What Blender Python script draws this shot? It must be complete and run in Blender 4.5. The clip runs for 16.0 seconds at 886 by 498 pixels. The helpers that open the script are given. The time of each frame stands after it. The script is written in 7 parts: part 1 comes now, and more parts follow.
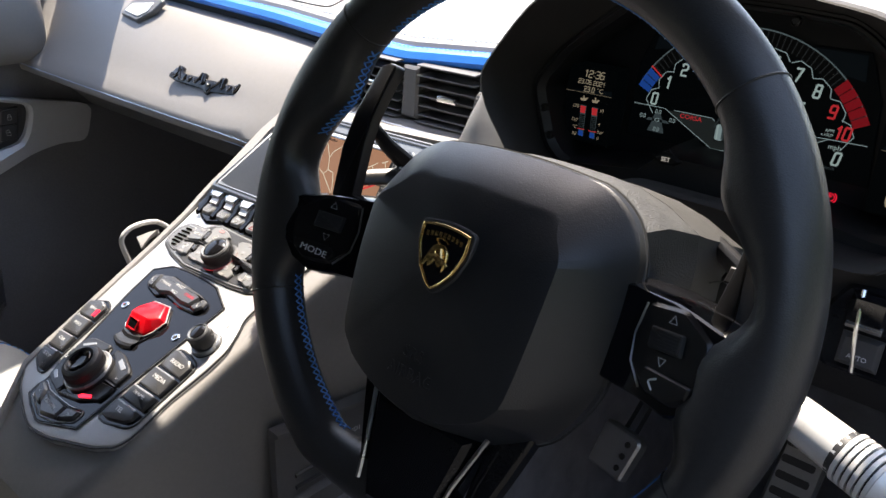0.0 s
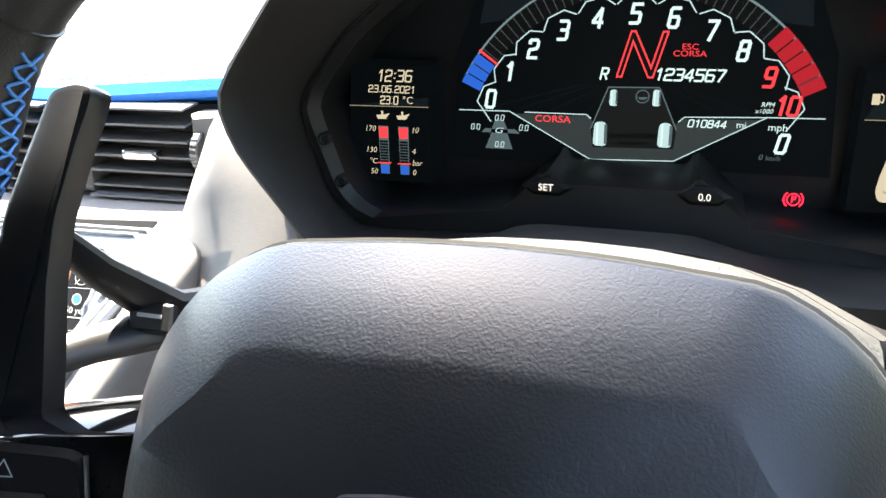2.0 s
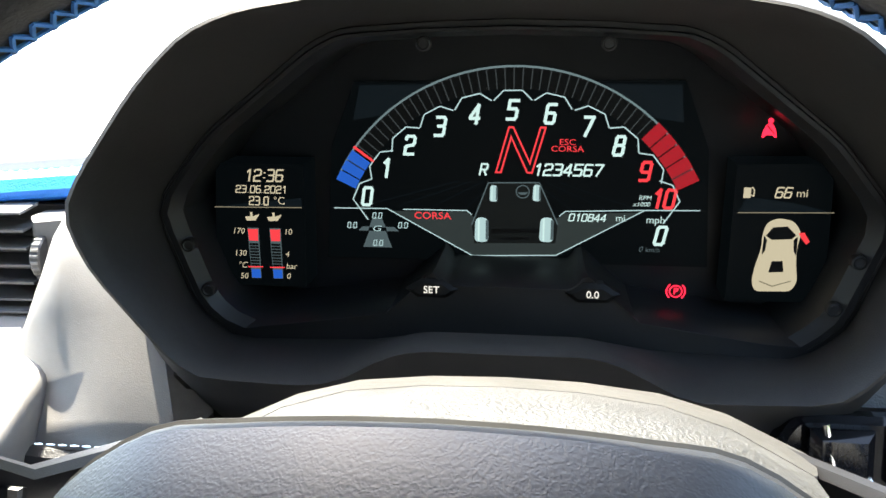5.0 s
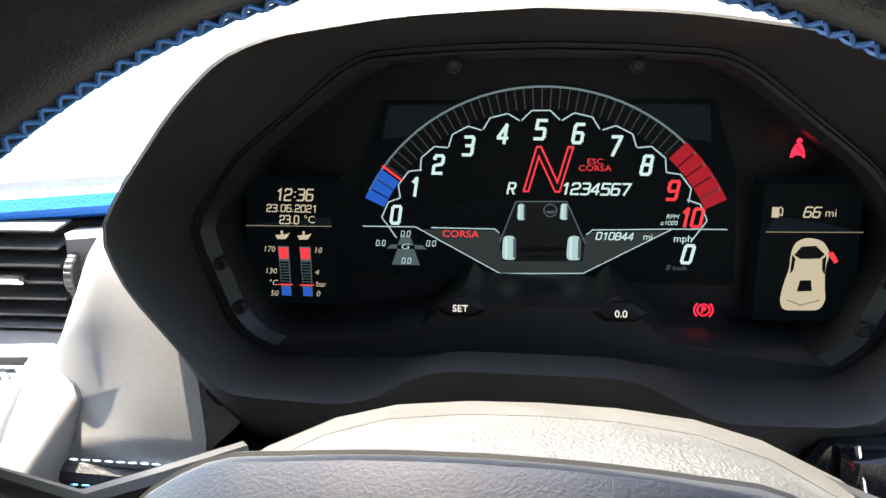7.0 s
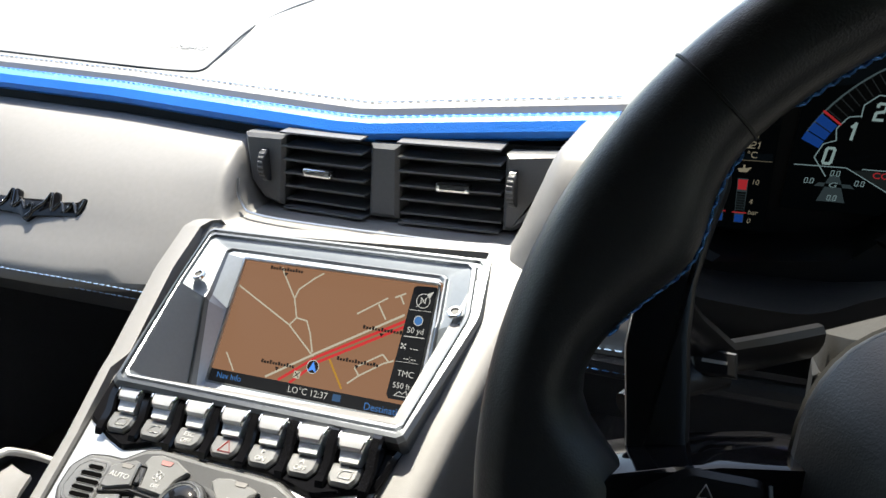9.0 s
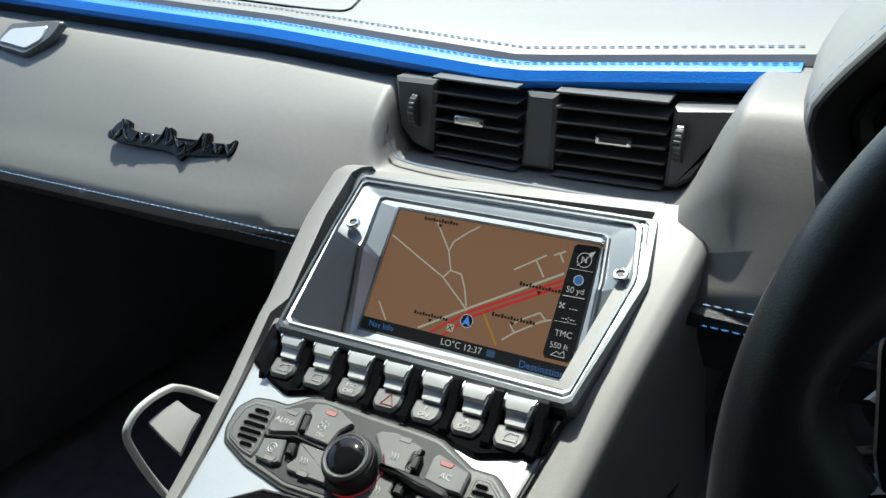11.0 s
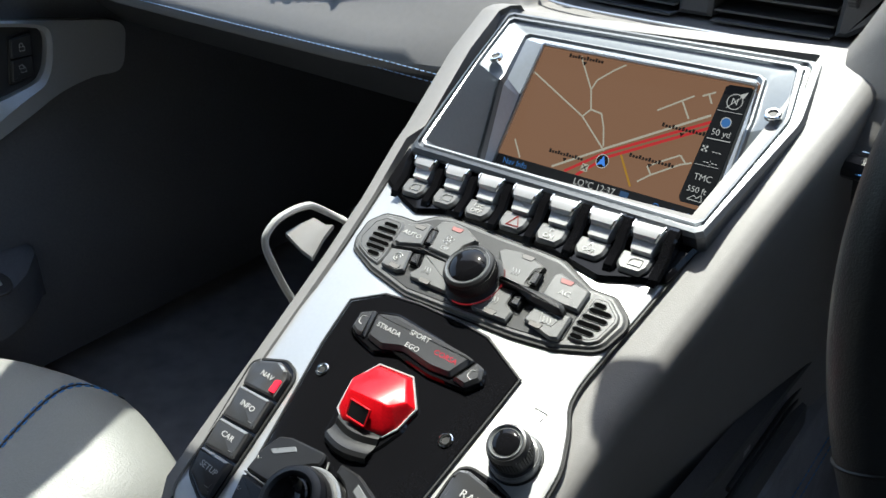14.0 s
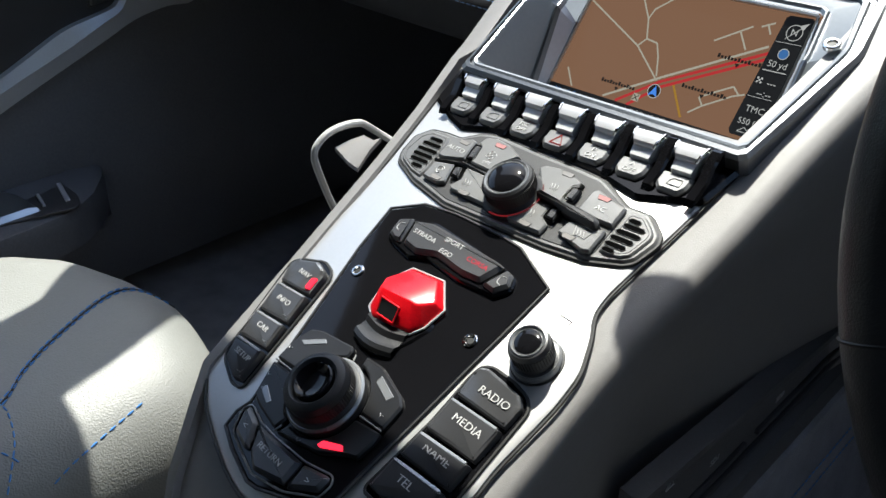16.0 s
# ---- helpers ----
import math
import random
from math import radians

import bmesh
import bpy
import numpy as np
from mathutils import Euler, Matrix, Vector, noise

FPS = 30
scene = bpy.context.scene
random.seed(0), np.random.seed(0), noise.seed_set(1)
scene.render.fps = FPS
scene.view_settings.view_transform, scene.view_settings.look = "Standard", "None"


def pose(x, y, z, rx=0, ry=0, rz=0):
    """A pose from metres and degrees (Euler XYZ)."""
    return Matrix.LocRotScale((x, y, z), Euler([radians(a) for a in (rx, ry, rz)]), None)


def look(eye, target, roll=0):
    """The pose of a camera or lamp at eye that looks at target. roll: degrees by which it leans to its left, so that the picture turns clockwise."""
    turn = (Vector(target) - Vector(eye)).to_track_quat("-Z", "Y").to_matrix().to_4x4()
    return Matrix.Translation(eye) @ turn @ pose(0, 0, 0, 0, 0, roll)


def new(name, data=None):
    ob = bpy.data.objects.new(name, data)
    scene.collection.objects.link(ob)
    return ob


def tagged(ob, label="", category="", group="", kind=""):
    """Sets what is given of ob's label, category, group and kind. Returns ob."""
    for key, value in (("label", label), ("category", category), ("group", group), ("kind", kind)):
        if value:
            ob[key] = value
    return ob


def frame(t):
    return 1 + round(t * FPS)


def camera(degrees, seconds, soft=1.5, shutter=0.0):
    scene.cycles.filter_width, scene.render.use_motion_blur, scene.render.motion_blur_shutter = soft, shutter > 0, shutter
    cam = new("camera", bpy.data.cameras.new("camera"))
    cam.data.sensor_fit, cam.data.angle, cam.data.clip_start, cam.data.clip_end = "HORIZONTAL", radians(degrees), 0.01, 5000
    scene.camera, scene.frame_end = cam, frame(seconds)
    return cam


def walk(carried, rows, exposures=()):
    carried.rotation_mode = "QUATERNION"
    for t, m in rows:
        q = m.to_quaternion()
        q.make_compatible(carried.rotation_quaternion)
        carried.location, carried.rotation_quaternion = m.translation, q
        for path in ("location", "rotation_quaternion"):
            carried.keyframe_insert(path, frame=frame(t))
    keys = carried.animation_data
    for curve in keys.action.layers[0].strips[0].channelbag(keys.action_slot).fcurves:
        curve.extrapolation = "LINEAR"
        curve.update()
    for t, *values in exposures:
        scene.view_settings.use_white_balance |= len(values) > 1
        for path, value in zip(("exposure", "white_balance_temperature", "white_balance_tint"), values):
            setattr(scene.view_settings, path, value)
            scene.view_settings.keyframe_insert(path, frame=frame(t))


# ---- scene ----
cam = camera(56.1, 16.0)
PATH = [
    (0, (0.628, 0.047, 0.963), (-0.585, 1.432, 0.179), 2.3),
    (0.5, (0.565, 0.108, 0.941), (-0.572, 1.555, 0.157), 1.1),
    (1, (0.504, 0.159, 0.919), (-0.484, 1.716, 0.145), 0.8),
    (1.5, (0.4490, 0.2060, 0.8940), (-0.313, 1.890, 0.138), 0.2),
    (2, (0.4105, 0.2365, 0.8995), (-0.136, 1.993, 0.197), -1.3),
    (2.5, (0.3985, 0.2525, 0.8975), (-0.027, 2.068, 0.247), -2.5),
    (3, (0.3990, 0.2595, 0.8970), (0.089, 2.115, 0.295), -2.0),
    (3.5, (0.3890, 0.2590, 0.9050), (0.157, 2.151, 0.306), -1.2),
    (4, (0.3900, 0.2600, 0.9020), (0.167, 2.164, 0.339), -0.6),
    (4.2, (0.3920, 0.2610, 0.9050), (0.173, 2.159, 0.324), -0.5),
    (6.5, (0.3910, 0.2620, 0.9160), (0.135, 2.163, 0.357), -0.6),
    (7, (0.3860, 0.2590, 0.9190), (0.120, 2.157, 0.359), -0.8),
    (7.5, (0.3680, 0.2360, 0.9220), (0.027, 2.118, 0.359), -0.8),
    (8, (0.3310, 0.2120, 0.9300), (-0.139, 2.038, 0.302), -1.5),
    (8.5, (0.309, 0.181, 0.930), (-0.318, 1.961, 0.262), -0.5),
    (9, (0.271, 0.1525, 0.93), (-0.4303, 1.885, 0.2486), -0.3),
    (9.5, (0.243, 0.1445, 0.945), (-0.5217, 1.82, 0.1924), -0.6),
    (9.7, (0.235, 0.143, 0.946), (-0.5462, 1.805, 0.1846), -0.5),
    (11.8, (0.225, 0.157, 0.93), (-0.725, 1.667, 0.028), -1.7),
    (12, (0.226, 0.156, 0.926), (-0.741, 1.647, 0.009), -1.7),
    (12.5, (0.224, 0.149, 0.918), (-0.778, 1.603, -0.021), -1.5),
    (13, (0.23, 0.143, 0.906), (-0.818, 1.552, -0.052), -1.4),
    (13.5, (0.234, 0.138, 0.895), (-0.847, 1.5, -0.091), -1.2),
    (14, (0.242, 0.135, 0.89), (-0.871, 1.456, -0.118), -1.0),
    (14.5, (0.246, 0.13, 0.885), (-0.889, 1.416, -0.145), -0.8),
    (15, (0.25, 0.131, 0.879), (-0.909, 1.386, -0.161), -0.6),
    (15.5, (0.253, 0.129, 0.873), (-0.925, 1.355, -0.18), -0.1),
    (16, (0.267, 0.127, 0.863), (-0.932, 1.323, -0.201), 0.5),
]
EXPOSE = [(0.0, 2.55, 7400, 12), (0.5, 3.75, 7700, 11), (1.5, 4.4, 7700, 10), (2.0, 4.4, 7400, 7), (3.5, 4.15, 7200, 3), (7.0, 4.05, 7300, 8), (8.0, 3.5, 7200, 8), (9.0, 2.2, 7000, 5), (9.5, 1.3, 6400, -4), (12.5, 1.75, 6400, -1), (16.0, 1.75, 6500, 4)]
walk(cam, [(t, look(eye, target, roll)) for t, eye, target, roll in PATH], EXPOSE)

# ---- daylight ----
SUN = Vector((-0.30, 0.36, 1.0)).normalized()
world = bpy.data.worlds.new("sky")
scene.world = world
world.use_nodes = True
wn = world.node_tree.nodes
sky = wn.new("ShaderNodeTexSky")
sky.sky_type = "NISHITA"
sky.sun_disc = False
sky.sun_elevation = math.asin(SUN.z)
sky.sun_rotation = math.atan2(SUN.x, SUN.y)
sky.air_density, sky.dust_density = 1.0, 1.5
wn["Background"].inputs["Strength"].default_value = 0.12
world.node_tree.links.new(sky.outputs[0], wn["Background"].inputs["Color"])
sun_data = bpy.data.lights.new("sun", "SUN")
sun_data.energy, sun_data.angle, sun_data.color = 3.0, radians(0.55), (1.0, 0.96, 0.90)
sun = new("sun", sun_data)
sun.matrix_world = look(SUN * 20, (0, 0, 0))


# ---- materials ----
def mat(name, color, rough=0.5, metal=0.0, grain=(), bump=(), coat=0.0, vary=0.12, glow=0.0, spec=0.5):
    """grain: (scale, amount) of tone change; bump: (scale, depth in m, kind)."""
    m = bpy.data.materials.new(name)
    m.use_nodes = True
    nt = m.node_tree
    p = nt.nodes["Principled BSDF"]
    col = (*color, 1.0)
    p.inputs["Base Color"].default_value = col
    p.inputs["Roughness"].default_value = rough
    p.inputs["Metallic"].default_value = metal
    p.inputs["Coat Weight"].default_value = coat
    p.inputs["Coat Roughness"].default_value = 0.05
    p.inputs["Specular IOR Level"].default_value = spec
    if glow:
        p.inputs["Emission Color"].default_value = col
        p.inputs["Emission Strength"].default_value = glow
        p.inputs["Base Color"].default_value = (0.004, 0.004, 0.004, 1)
        p.inputs["Specular IOR Level"].default_value = min(spec, 0.1)
        return m
    tc = nt.nodes.new("ShaderNodeTexCoord")
    if grain:
        scale, amount = grain
        big = nt.nodes.new("ShaderNodeTexNoise")
        big.inputs["Scale"].default_value, big.inputs["Detail"].default_value = scale, 6
        fine = nt.nodes.new("ShaderNodeTexNoise")
        fine.inputs["Scale"].default_value, fine.inputs["Detail"].default_value = scale * 40, 3
        nt.links.new(tc.outputs["Object"], big.inputs["Vector"])
        nt.links.new(tc.outputs["Object"], fine.inputs["Vector"])
        mix = nt.nodes.new("ShaderNodeMath")
        mix.operation = "ADD"
        nt.links.new(big.outputs["Fac"], mix.inputs[0])
        nt.links.new(fine.outputs["Fac"], mix.inputs[1])
        tone = nt.nodes.new("ShaderNodeMapRange")
        tone.inputs["From Min"].default_value, tone.inputs["From Max"].default_value = 0.6, 1.4
        tone.inputs["To Min"].default_value, tone.inputs["To Max"].default_value = 1 - amount, 1 + amount
        nt.links.new(mix.outputs[0], tone.inputs["Value"])
        mul = nt.nodes.new("ShaderNodeMix")
        mul.data_type, mul.blend_type = "RGBA", "MULTIPLY"
        mul.inputs["Factor"].default_value = 1.0
        mul.inputs["A"].default_value = col
        grey = nt.nodes.new("ShaderNodeCombineColor")
        for k in range(3):
            nt.links.new(tone.outputs[0], grey.inputs[k])
        nt.links.new(grey.outputs[0], mul.inputs["B"])
        nt.links.new(mul.outputs["Result"], p.inputs["Base Color"])
        worn = nt.nodes.new("ShaderNodeMapRange")
        worn.inputs["From Min"].default_value, worn.inputs["From Max"].default_value = 0.3, 0.7
        worn.inputs["To Min"].default_value, worn.inputs["To Max"].default_value = rough * (1 - vary), min(1, rough * (1 + vary))
        nt.links.new(big.outputs["Fac"], worn.inputs["Value"])
        nt.links.new(worn.outputs[0], p.inputs["Roughness"])
    if bump:
        scale, depth, kind = bump
        if kind == "leather":
            tex = nt.nodes.new("ShaderNodeTexVoronoi")
            tex.feature = "SMOOTH_F1"
            tex.inputs["Scale"].default_value = scale
            tex.inputs["Smoothness"].default_value = 0.6
            out = tex.outputs["Distance"]
            warp = nt.nodes.new("ShaderNodeTexNoise")
            warp.inputs["Scale"].default_value = scale * 0.35
            nt.links.new(tc.outputs["Object"], warp.inputs["Vector"])
            add = nt.nodes.new("ShaderNodeVectorMath")
            add.operation = "MULTIPLY_ADD"
            add.inputs[1].default_value = (2.0 / scale,) * 3
            nt.links.new(warp.outputs["Color"], add.inputs[0])
            nt.links.new(tc.outputs["Object"], add.inputs[2])
            nt.links.new(add.outputs[0], tex.inputs["Vector"])
        else:
            tex = nt.nodes.new("ShaderNodeTexNoise")
            tex.inputs["Scale"].default_value, tex.inputs["Detail"].default_value = scale, 4
            nt.links.new(tc.outputs["Object"], tex.inputs["Vector"])
            out = tex.outputs["Fac"]
        b = nt.nodes.new("ShaderNodeBump")
        b.inputs["Strength"].default_value, b.inputs["Distance"].default_value = 1.0, depth
        nt.links.new(out, b.inputs["Height"])
        nt.links.new(b.outputs[0], p.inputs["Normal"])
    return m


GREY = mat("grey_leather", (0.195, 0.188, 0.183), 0.5, grain=(6, 0.06), bump=(1700, 0.00007, "leather"))
GREY_TOP = mat("grey_dash_leather", (0.17, 0.17, 0.17), 0.5, grain=(5, 0.06), bump=(1500, 0.00007, "leather"))
SEAT = mat("pale_seat_leather", (0.225, 0.23, 0.218), 0.48, grain=(9, 0.06), bump=(700, 0.0003, "leather"))
BLACK = mat("black_leather", (0.022, 0.022, 0.023), 0.42, grain=(8, 0.15), bump=(1100, 0.0002, "leather"))
SMOOTH_BLACK = mat("smooth_black_leather", (0.021, 0.0205, 0.021), 0.40, grain=(12, 0.2), bump=(1400, 0.00008, "leather"))
PAD = mat("charcoal_airbag_skin", (0.0072, 0.0076, 0.0088), 0.46, grain=(10, 0.1), bump=(1250, 0.00009, "leather"), spec=0.5, coat=0.16)
PAD.node_tree.nodes["Principled BSDF"].inputs["Sheen Weight"].default_value = 0.06
PAD.node_tree.nodes["Principled BSDF"].inputs["Sheen Roughness"].default_value = 0.4
PAD.node_tree.nodes["Principled BSDF"].inputs["Sheen Tint"].default_value = (0.86, 0.92, 1.0, 1.0)
PAD.node_tree.nodes["Principled BSDF"].inputs["Coat Roughness"].default_value = 0.36
PAD.node_tree.nodes["Principled BSDF"].inputs["Coat IOR"].default_value = 1.7
COLUMN = mat("grey_moulded_plastic", (0.040, 0.039, 0.037), 0.5, grain=(60, 0.12), bump=(1300, 0.0003, "noise"))
DARK = mat("dark_moulded_plastic", (0.020, 0.020, 0.021), 0.5, grain=(14, 0.15), bump=(2500, 0.0001, "noise"))
VENT = mat("dark_grey_vent_plastic", (0.105, 0.106, 0.110), 0.42, grain=(14, 0.1), bump=(2500, 0.00008, "noise"))
BUTTON = mat("charcoal_button_plastic", (0.045, 0.045, 0.047), 0.32, grain=(40, 0.12), bump=(3000, 0.00005, "noise"))
PADKEY = mat("gloss_black_key_plastic", (0.007, 0.007, 0.0075), 0.24, grain=(40, 0.12), bump=(3000, 0.00004, "noise"), spec=0.3)
CLIMATE = mat("grey_climate_lacquer", (0.17, 0.17, 0.168), 0.34, metal=0.35, grain=(40, 0.1), bump=(3000, 0.00006, "noise"))
GLOSS = mat("piano_black", (0.006, 0.006, 0.007), 0.06, grain=(30, 0.1), vary=0.5, spec=0.22)
SILVER = mat("satin_silver_paint", (0.50, 0.50, 0.50), 0.40, metal=0.6, grain=(10, 0.04), bump=(5000, 0.00002, "noise"))
DOOR_SILVER = mat("satin_door_silver", (0.50, 0.51, 0.53), 0.34, metal=0.35, grain=(10, 0.05), bump=(3000, 0.00003, "noise"))
SATIN = mat("brushed_aluminium", (0.46, 0.48, 0.50), 0.30, metal=1.0, grain=(10, 0.05), bump=(2500, 0.00003, "noise"))
CHROME = mat("chrome", (0.75, 0.75, 0.74), 0.12, metal=1.0)
RED = mat("metallic_red_paint", (0.70, 0.004, 0.012), 0.30, metal=0.0, grain=(900, 0.2), coat=0.12, spec=0.2)
BLUE = mat("bright_blue_leather", (0.015, 0.21, 0.78), 0.40, grain=(9, 0.06), bump=(900, 0.0002, "leather"))
THREAD = mat("blue_thread", (0.06, 0.22, 0.55), 0.6, grain=(200, 0.15))
THREAD_PALE = mat("pale_blue_thread", (0.30, 0.45, 0.70), 0.6, grain=(200, 0.15))
GOLD = mat("gold_relief", (0.75, 0.50, 0.20), 0.22, metal=1.0, bump=(500, 0.0003, "noise"))
# black carpet and lining, coloured grey to carry the haze over dark areas
CARPET = mat("haze_lifted_black_carpet", (0.26, 0.26, 0.28), 0.95, grain=(30, 0.3), bump=(1800, 0.001, "noise"), spec=0.1)
FOOTWELL = mat("haze_lifted_black_lining", (0.30, 0.31, 0.33), 0.7, grain=(20, 0.3), bump=(900, 0.0004, "noise"), spec=0.2)
DOOR_BLACK = mat("dark_door_leather", (0.13, 0.134, 0.146), 0.5, grain=(8, 0.15), bump=(1100, 0.0002, "leather"), spec=0.3)
SLOT_BLACK = mat("paler_black_slot_plastic", (0.085, 0.085, 0.088), 0.5, grain=(14, 0.15), bump=(2500, 0.0001, "noise"))
RUBBER = mat("black_rubber", (0.012, 0.012, 0.012), 0.55, grain=(30, 0.1))
WHITE_INK = mat("white_print", (0.45, 0.45, 0.44), 0.5)
KEYBLACK = mat("satin_black_key_plastic", (0.016, 0.016, 0.017), 0.34, grain=(40, 0.12), bump=(3000, 0.00005, "noise"), spec=0.35)
HEAD = mat("roof_lining", (0.05, 0.05, 0.05), 0.9, grain=(20, 0.2), bump=(1500, 0.0004, "noise"))
PALE_METAL = mat("pale_satin_metal", (0.62, 0.62, 0.61), 0.33, metal=0.3, grain=(20, 0.05), bump=(2500, 0.00003, "noise"))
HEDGE = mat("dark_hedge", (0.035, 0.055, 0.022), 0.9, grain=(3, 0.6), bump=(12, 0.05, "noise"))
PADDLE = mat("satin_black_metal", (0.008, 0.008, 0.009), 0.36, grain=(14, 0.15), bump=(2500, 0.00005, "noise"))
GROUND = mat("pale_concrete", (0.34, 0.33, 0.31), 0.85, grain=(1.5, 0.15), bump=(60, 0.003, "noise"))


# ---- builders ----
def part(name, bm, material, parent, label="", sharp=32, flat=False):
    me = bpy.data.meshes.new(name)
    bmesh.ops.recalc_face_normals(bm, faces=bm.faces)
    lim = radians(sharp)
    for e in bm.edges:
        e.smooth = len(e.link_faces) == 2 and e.calc_face_angle(0) < lim
    for fc in bm.faces:
        fc.smooth = not flat
    bm.to_mesh(me)
    bm.free()
    me.materials.append(material)
    ob = new(name, me)
    ob.parent = parent
    if label:
        ob["label"] = label
    return ob


def thing(name, label, category, m=None, group="", kind=""):
    ob = new(name)
    ob.empty_display_size = 0.05
    if m is not None:
        ob.matrix_basis = m
    return tagged(ob, label, category, group, kind)


def inset(poly, d):
    n, out = len(poly), []
    area = sum(poly[k - 1][0] * poly[k][1] - poly[k][0] * poly[k - 1][1] for k in range(n))
    s = 1 if area > 0 else -1
    for k in range(n):
        a, b, c = Vector(poly[k - 1][:2]), Vector(poly[k][:2]), Vector(poly[(k + 1) % n][:2])
        u, v = (b - a).normalized(), (c - b).normalized()
        nu, nv = Vector((-u.y, u.x)) * s, Vector((-v.y, v.x)) * s
        w = nu + nv
        w = w / max(0.35, w.dot(nu)) if w.length > 1e-6 else nu
        out.append(tuple(b + w * d))
    return out


def loft(bm, loops, closed=True, caps=(False, False)):
    rows = [[bm.verts.new(p) for p in loop] for loop in loops]
    n = len(rows[0])
    for a, b in zip(rows, rows[1:]):
        for k in range(n if closed else n - 1):
            j = (k + 1) % n
            bm.faces.new((a[k], a[j], b[j], b[k]))
    if caps[0]:
        bm.faces.new(rows[0][::-1])
    if caps[1]:
        bm.faces.new(rows[-1])
    return rows


def prism(poly, z0, z1, ch=0.0, bm=None, steps=1):
    """A plate of the given outline from z0 up to z1 with a softened upper edge."""
    bm = bm or bmesh.new()
    loops = [[(x, y, z0) for x, y in poly]]
    if ch:
        for k in range(steps + 1):
            a = math.pi / 2 * k / steps
            loops.append([(x, y, z1 - ch + ch * math.sin(a)) for x, y in inset(poly, ch * (1 - math.cos(a)))])
    else:
        loops.append([(x, y, z1) for x, y in poly])
    loft(bm, loops, True, (True, True))
    return bm


def box(x0, x1, y0, y1, z0, z1, ch=0.0, bm=None):
    return prism([(x0, y0), (x1, y0), (x1, y1), (x0, y1)], z0, z1, ch, bm)


def tube(pts, r, n=10, closed=False, bm=None, squash=1.0, caps=True):
    """A round bar along points; r may be a list."""
    bm = bm or bmesh.new()
    pts = [Vector(p) for p in pts]
    rs = r if isinstance(r, (list, tuple)) else [r] * len(pts)
    rows, up = [], None
    m = len(pts)
    for k, p in enumerate(pts):
        a = pts[k - 1] if (k or closed) else p
        b = pts[(k + 1) % m] if (k < m - 1 or closed) else p
        d = (b - a).normalized()
        if up is None:
            up = Vector((0, 0, 1)) if abs(d.z) < 0.9 else Vector((0, 1, 0))
        side = d.cross(up).normalized()
        up = side.cross(d).normalized()
        rows.append([p + side * (math.cos(q) * rs[k]) + up * (math.sin(q) * rs[k] * squash) for q in (2 * math.pi * i / n for i in range(n))])
    if closed:
        rows.append(rows[0])
    vs = [[bm.verts.new(p) for p in row] for row in (rows[:-1] if closed else rows)]
    if closed:
        vs.append(vs[0])
    for a, b in zip(vs, vs[1:]):
        for k in range(n):
            bm.faces.new((a[k], a[(k + 1) % n], b[(k + 1) % n], b[k]))
    if caps and not closed:
        bm.faces.new(vs[0][::-1])
        bm.faces.new(vs[-1])
    return bm


def turned(profile, n=32, bm=None, x=0.0, y=0.0):
    """A turned solid about local z: profile of (radius, z)."""
    bm = bm or bmesh.new()
    loops = [[(x + r * math.cos(2 * math.pi * k / n), y + r * math.sin(2 * math.pi * k / n), z) for k in range(n)] for r, z in profile]
    loft(bm, loops, True, (True, True))
    return bm


def arc(cx, cy, r, a0, a1, n):
    return [(cx + r * math.cos(radians(a0 + (a1 - a0) * k / n)), cy + r * math.sin(radians(a0 + (a1 - a0) * k / n))) for k in range(n + 1)]


def mm(poly):
    return [(x / 1000, y / 1000) for x, y in poly]


def rounded(poly, r, n=4):
    """The outline with its corners rounded by about r."""
    out, m = [], len(poly)
    for k in range(m):
        a, b, c = Vector(poly[k - 1]), Vector(poly[k]), Vector(poly[(k + 1) % m])
        ra = min(r, (a - b).length * 0.45, (c - b).length * 0.45)
        p, q = b + (a - b).normalized() * ra, b + (c - b).normalized() * ra
        for i in range(n + 1):
            t = i / n
            out.append(tuple(p * (1 - t) ** 2 + b * 2 * t * (1 - t) + q * t * t))
    return out


def curve(pts, n=6):
    """A smooth line through points (Catmull-Rom)."""
    P = [Vector(p) for p in pts]
    P = [2 * P[0] - P[1]] + P + [2 * P[-1] - P[-2]]
    out = []
    for k in range(1, len(P) - 2):
        a, b, c, d = P[k - 1 : k + 3]
        for i in range(n):
            t = i / n
            out.append(0.5 * (2 * b + (c - a) * t + (2 * a - 5 * b + 4 * c - d) * t * t + (3 * b - a - 3 * c + d) * t**3))
    out.append(P[-2])
    return out


def lettering(text, size, x, y, z, material, parent, turn=0.0, slant=0.0, bold=0.0, wide=1.0, align="CENTER", name="lettering", extrude=0.0002, m=None):
    cu = bpy.data.curves.new(name, "FONT")
    cu.body, cu.size, cu.align_x, cu.align_y = text, size, align, "CENTER"
    cu.shear, cu.offset, cu.extrude, cu.resolution_u = slant, bold, extrude, 3
    tmp = bpy.data.objects.new(name, cu)
    me = bpy.data.meshes.new_from_object(tmp)
    bpy.data.objects.remove(tmp)
    me.name = name
    me.transform(pose(x, y, z, 0, 0, turn) @ Matrix.Diagonal((wide, 1, 1, 1)))
    if m is not None:
        me.transform(m)
    me.materials.clear()
    me.materials.append(material)
    ob = new(name, me)
    ob.parent = parent
    return ob


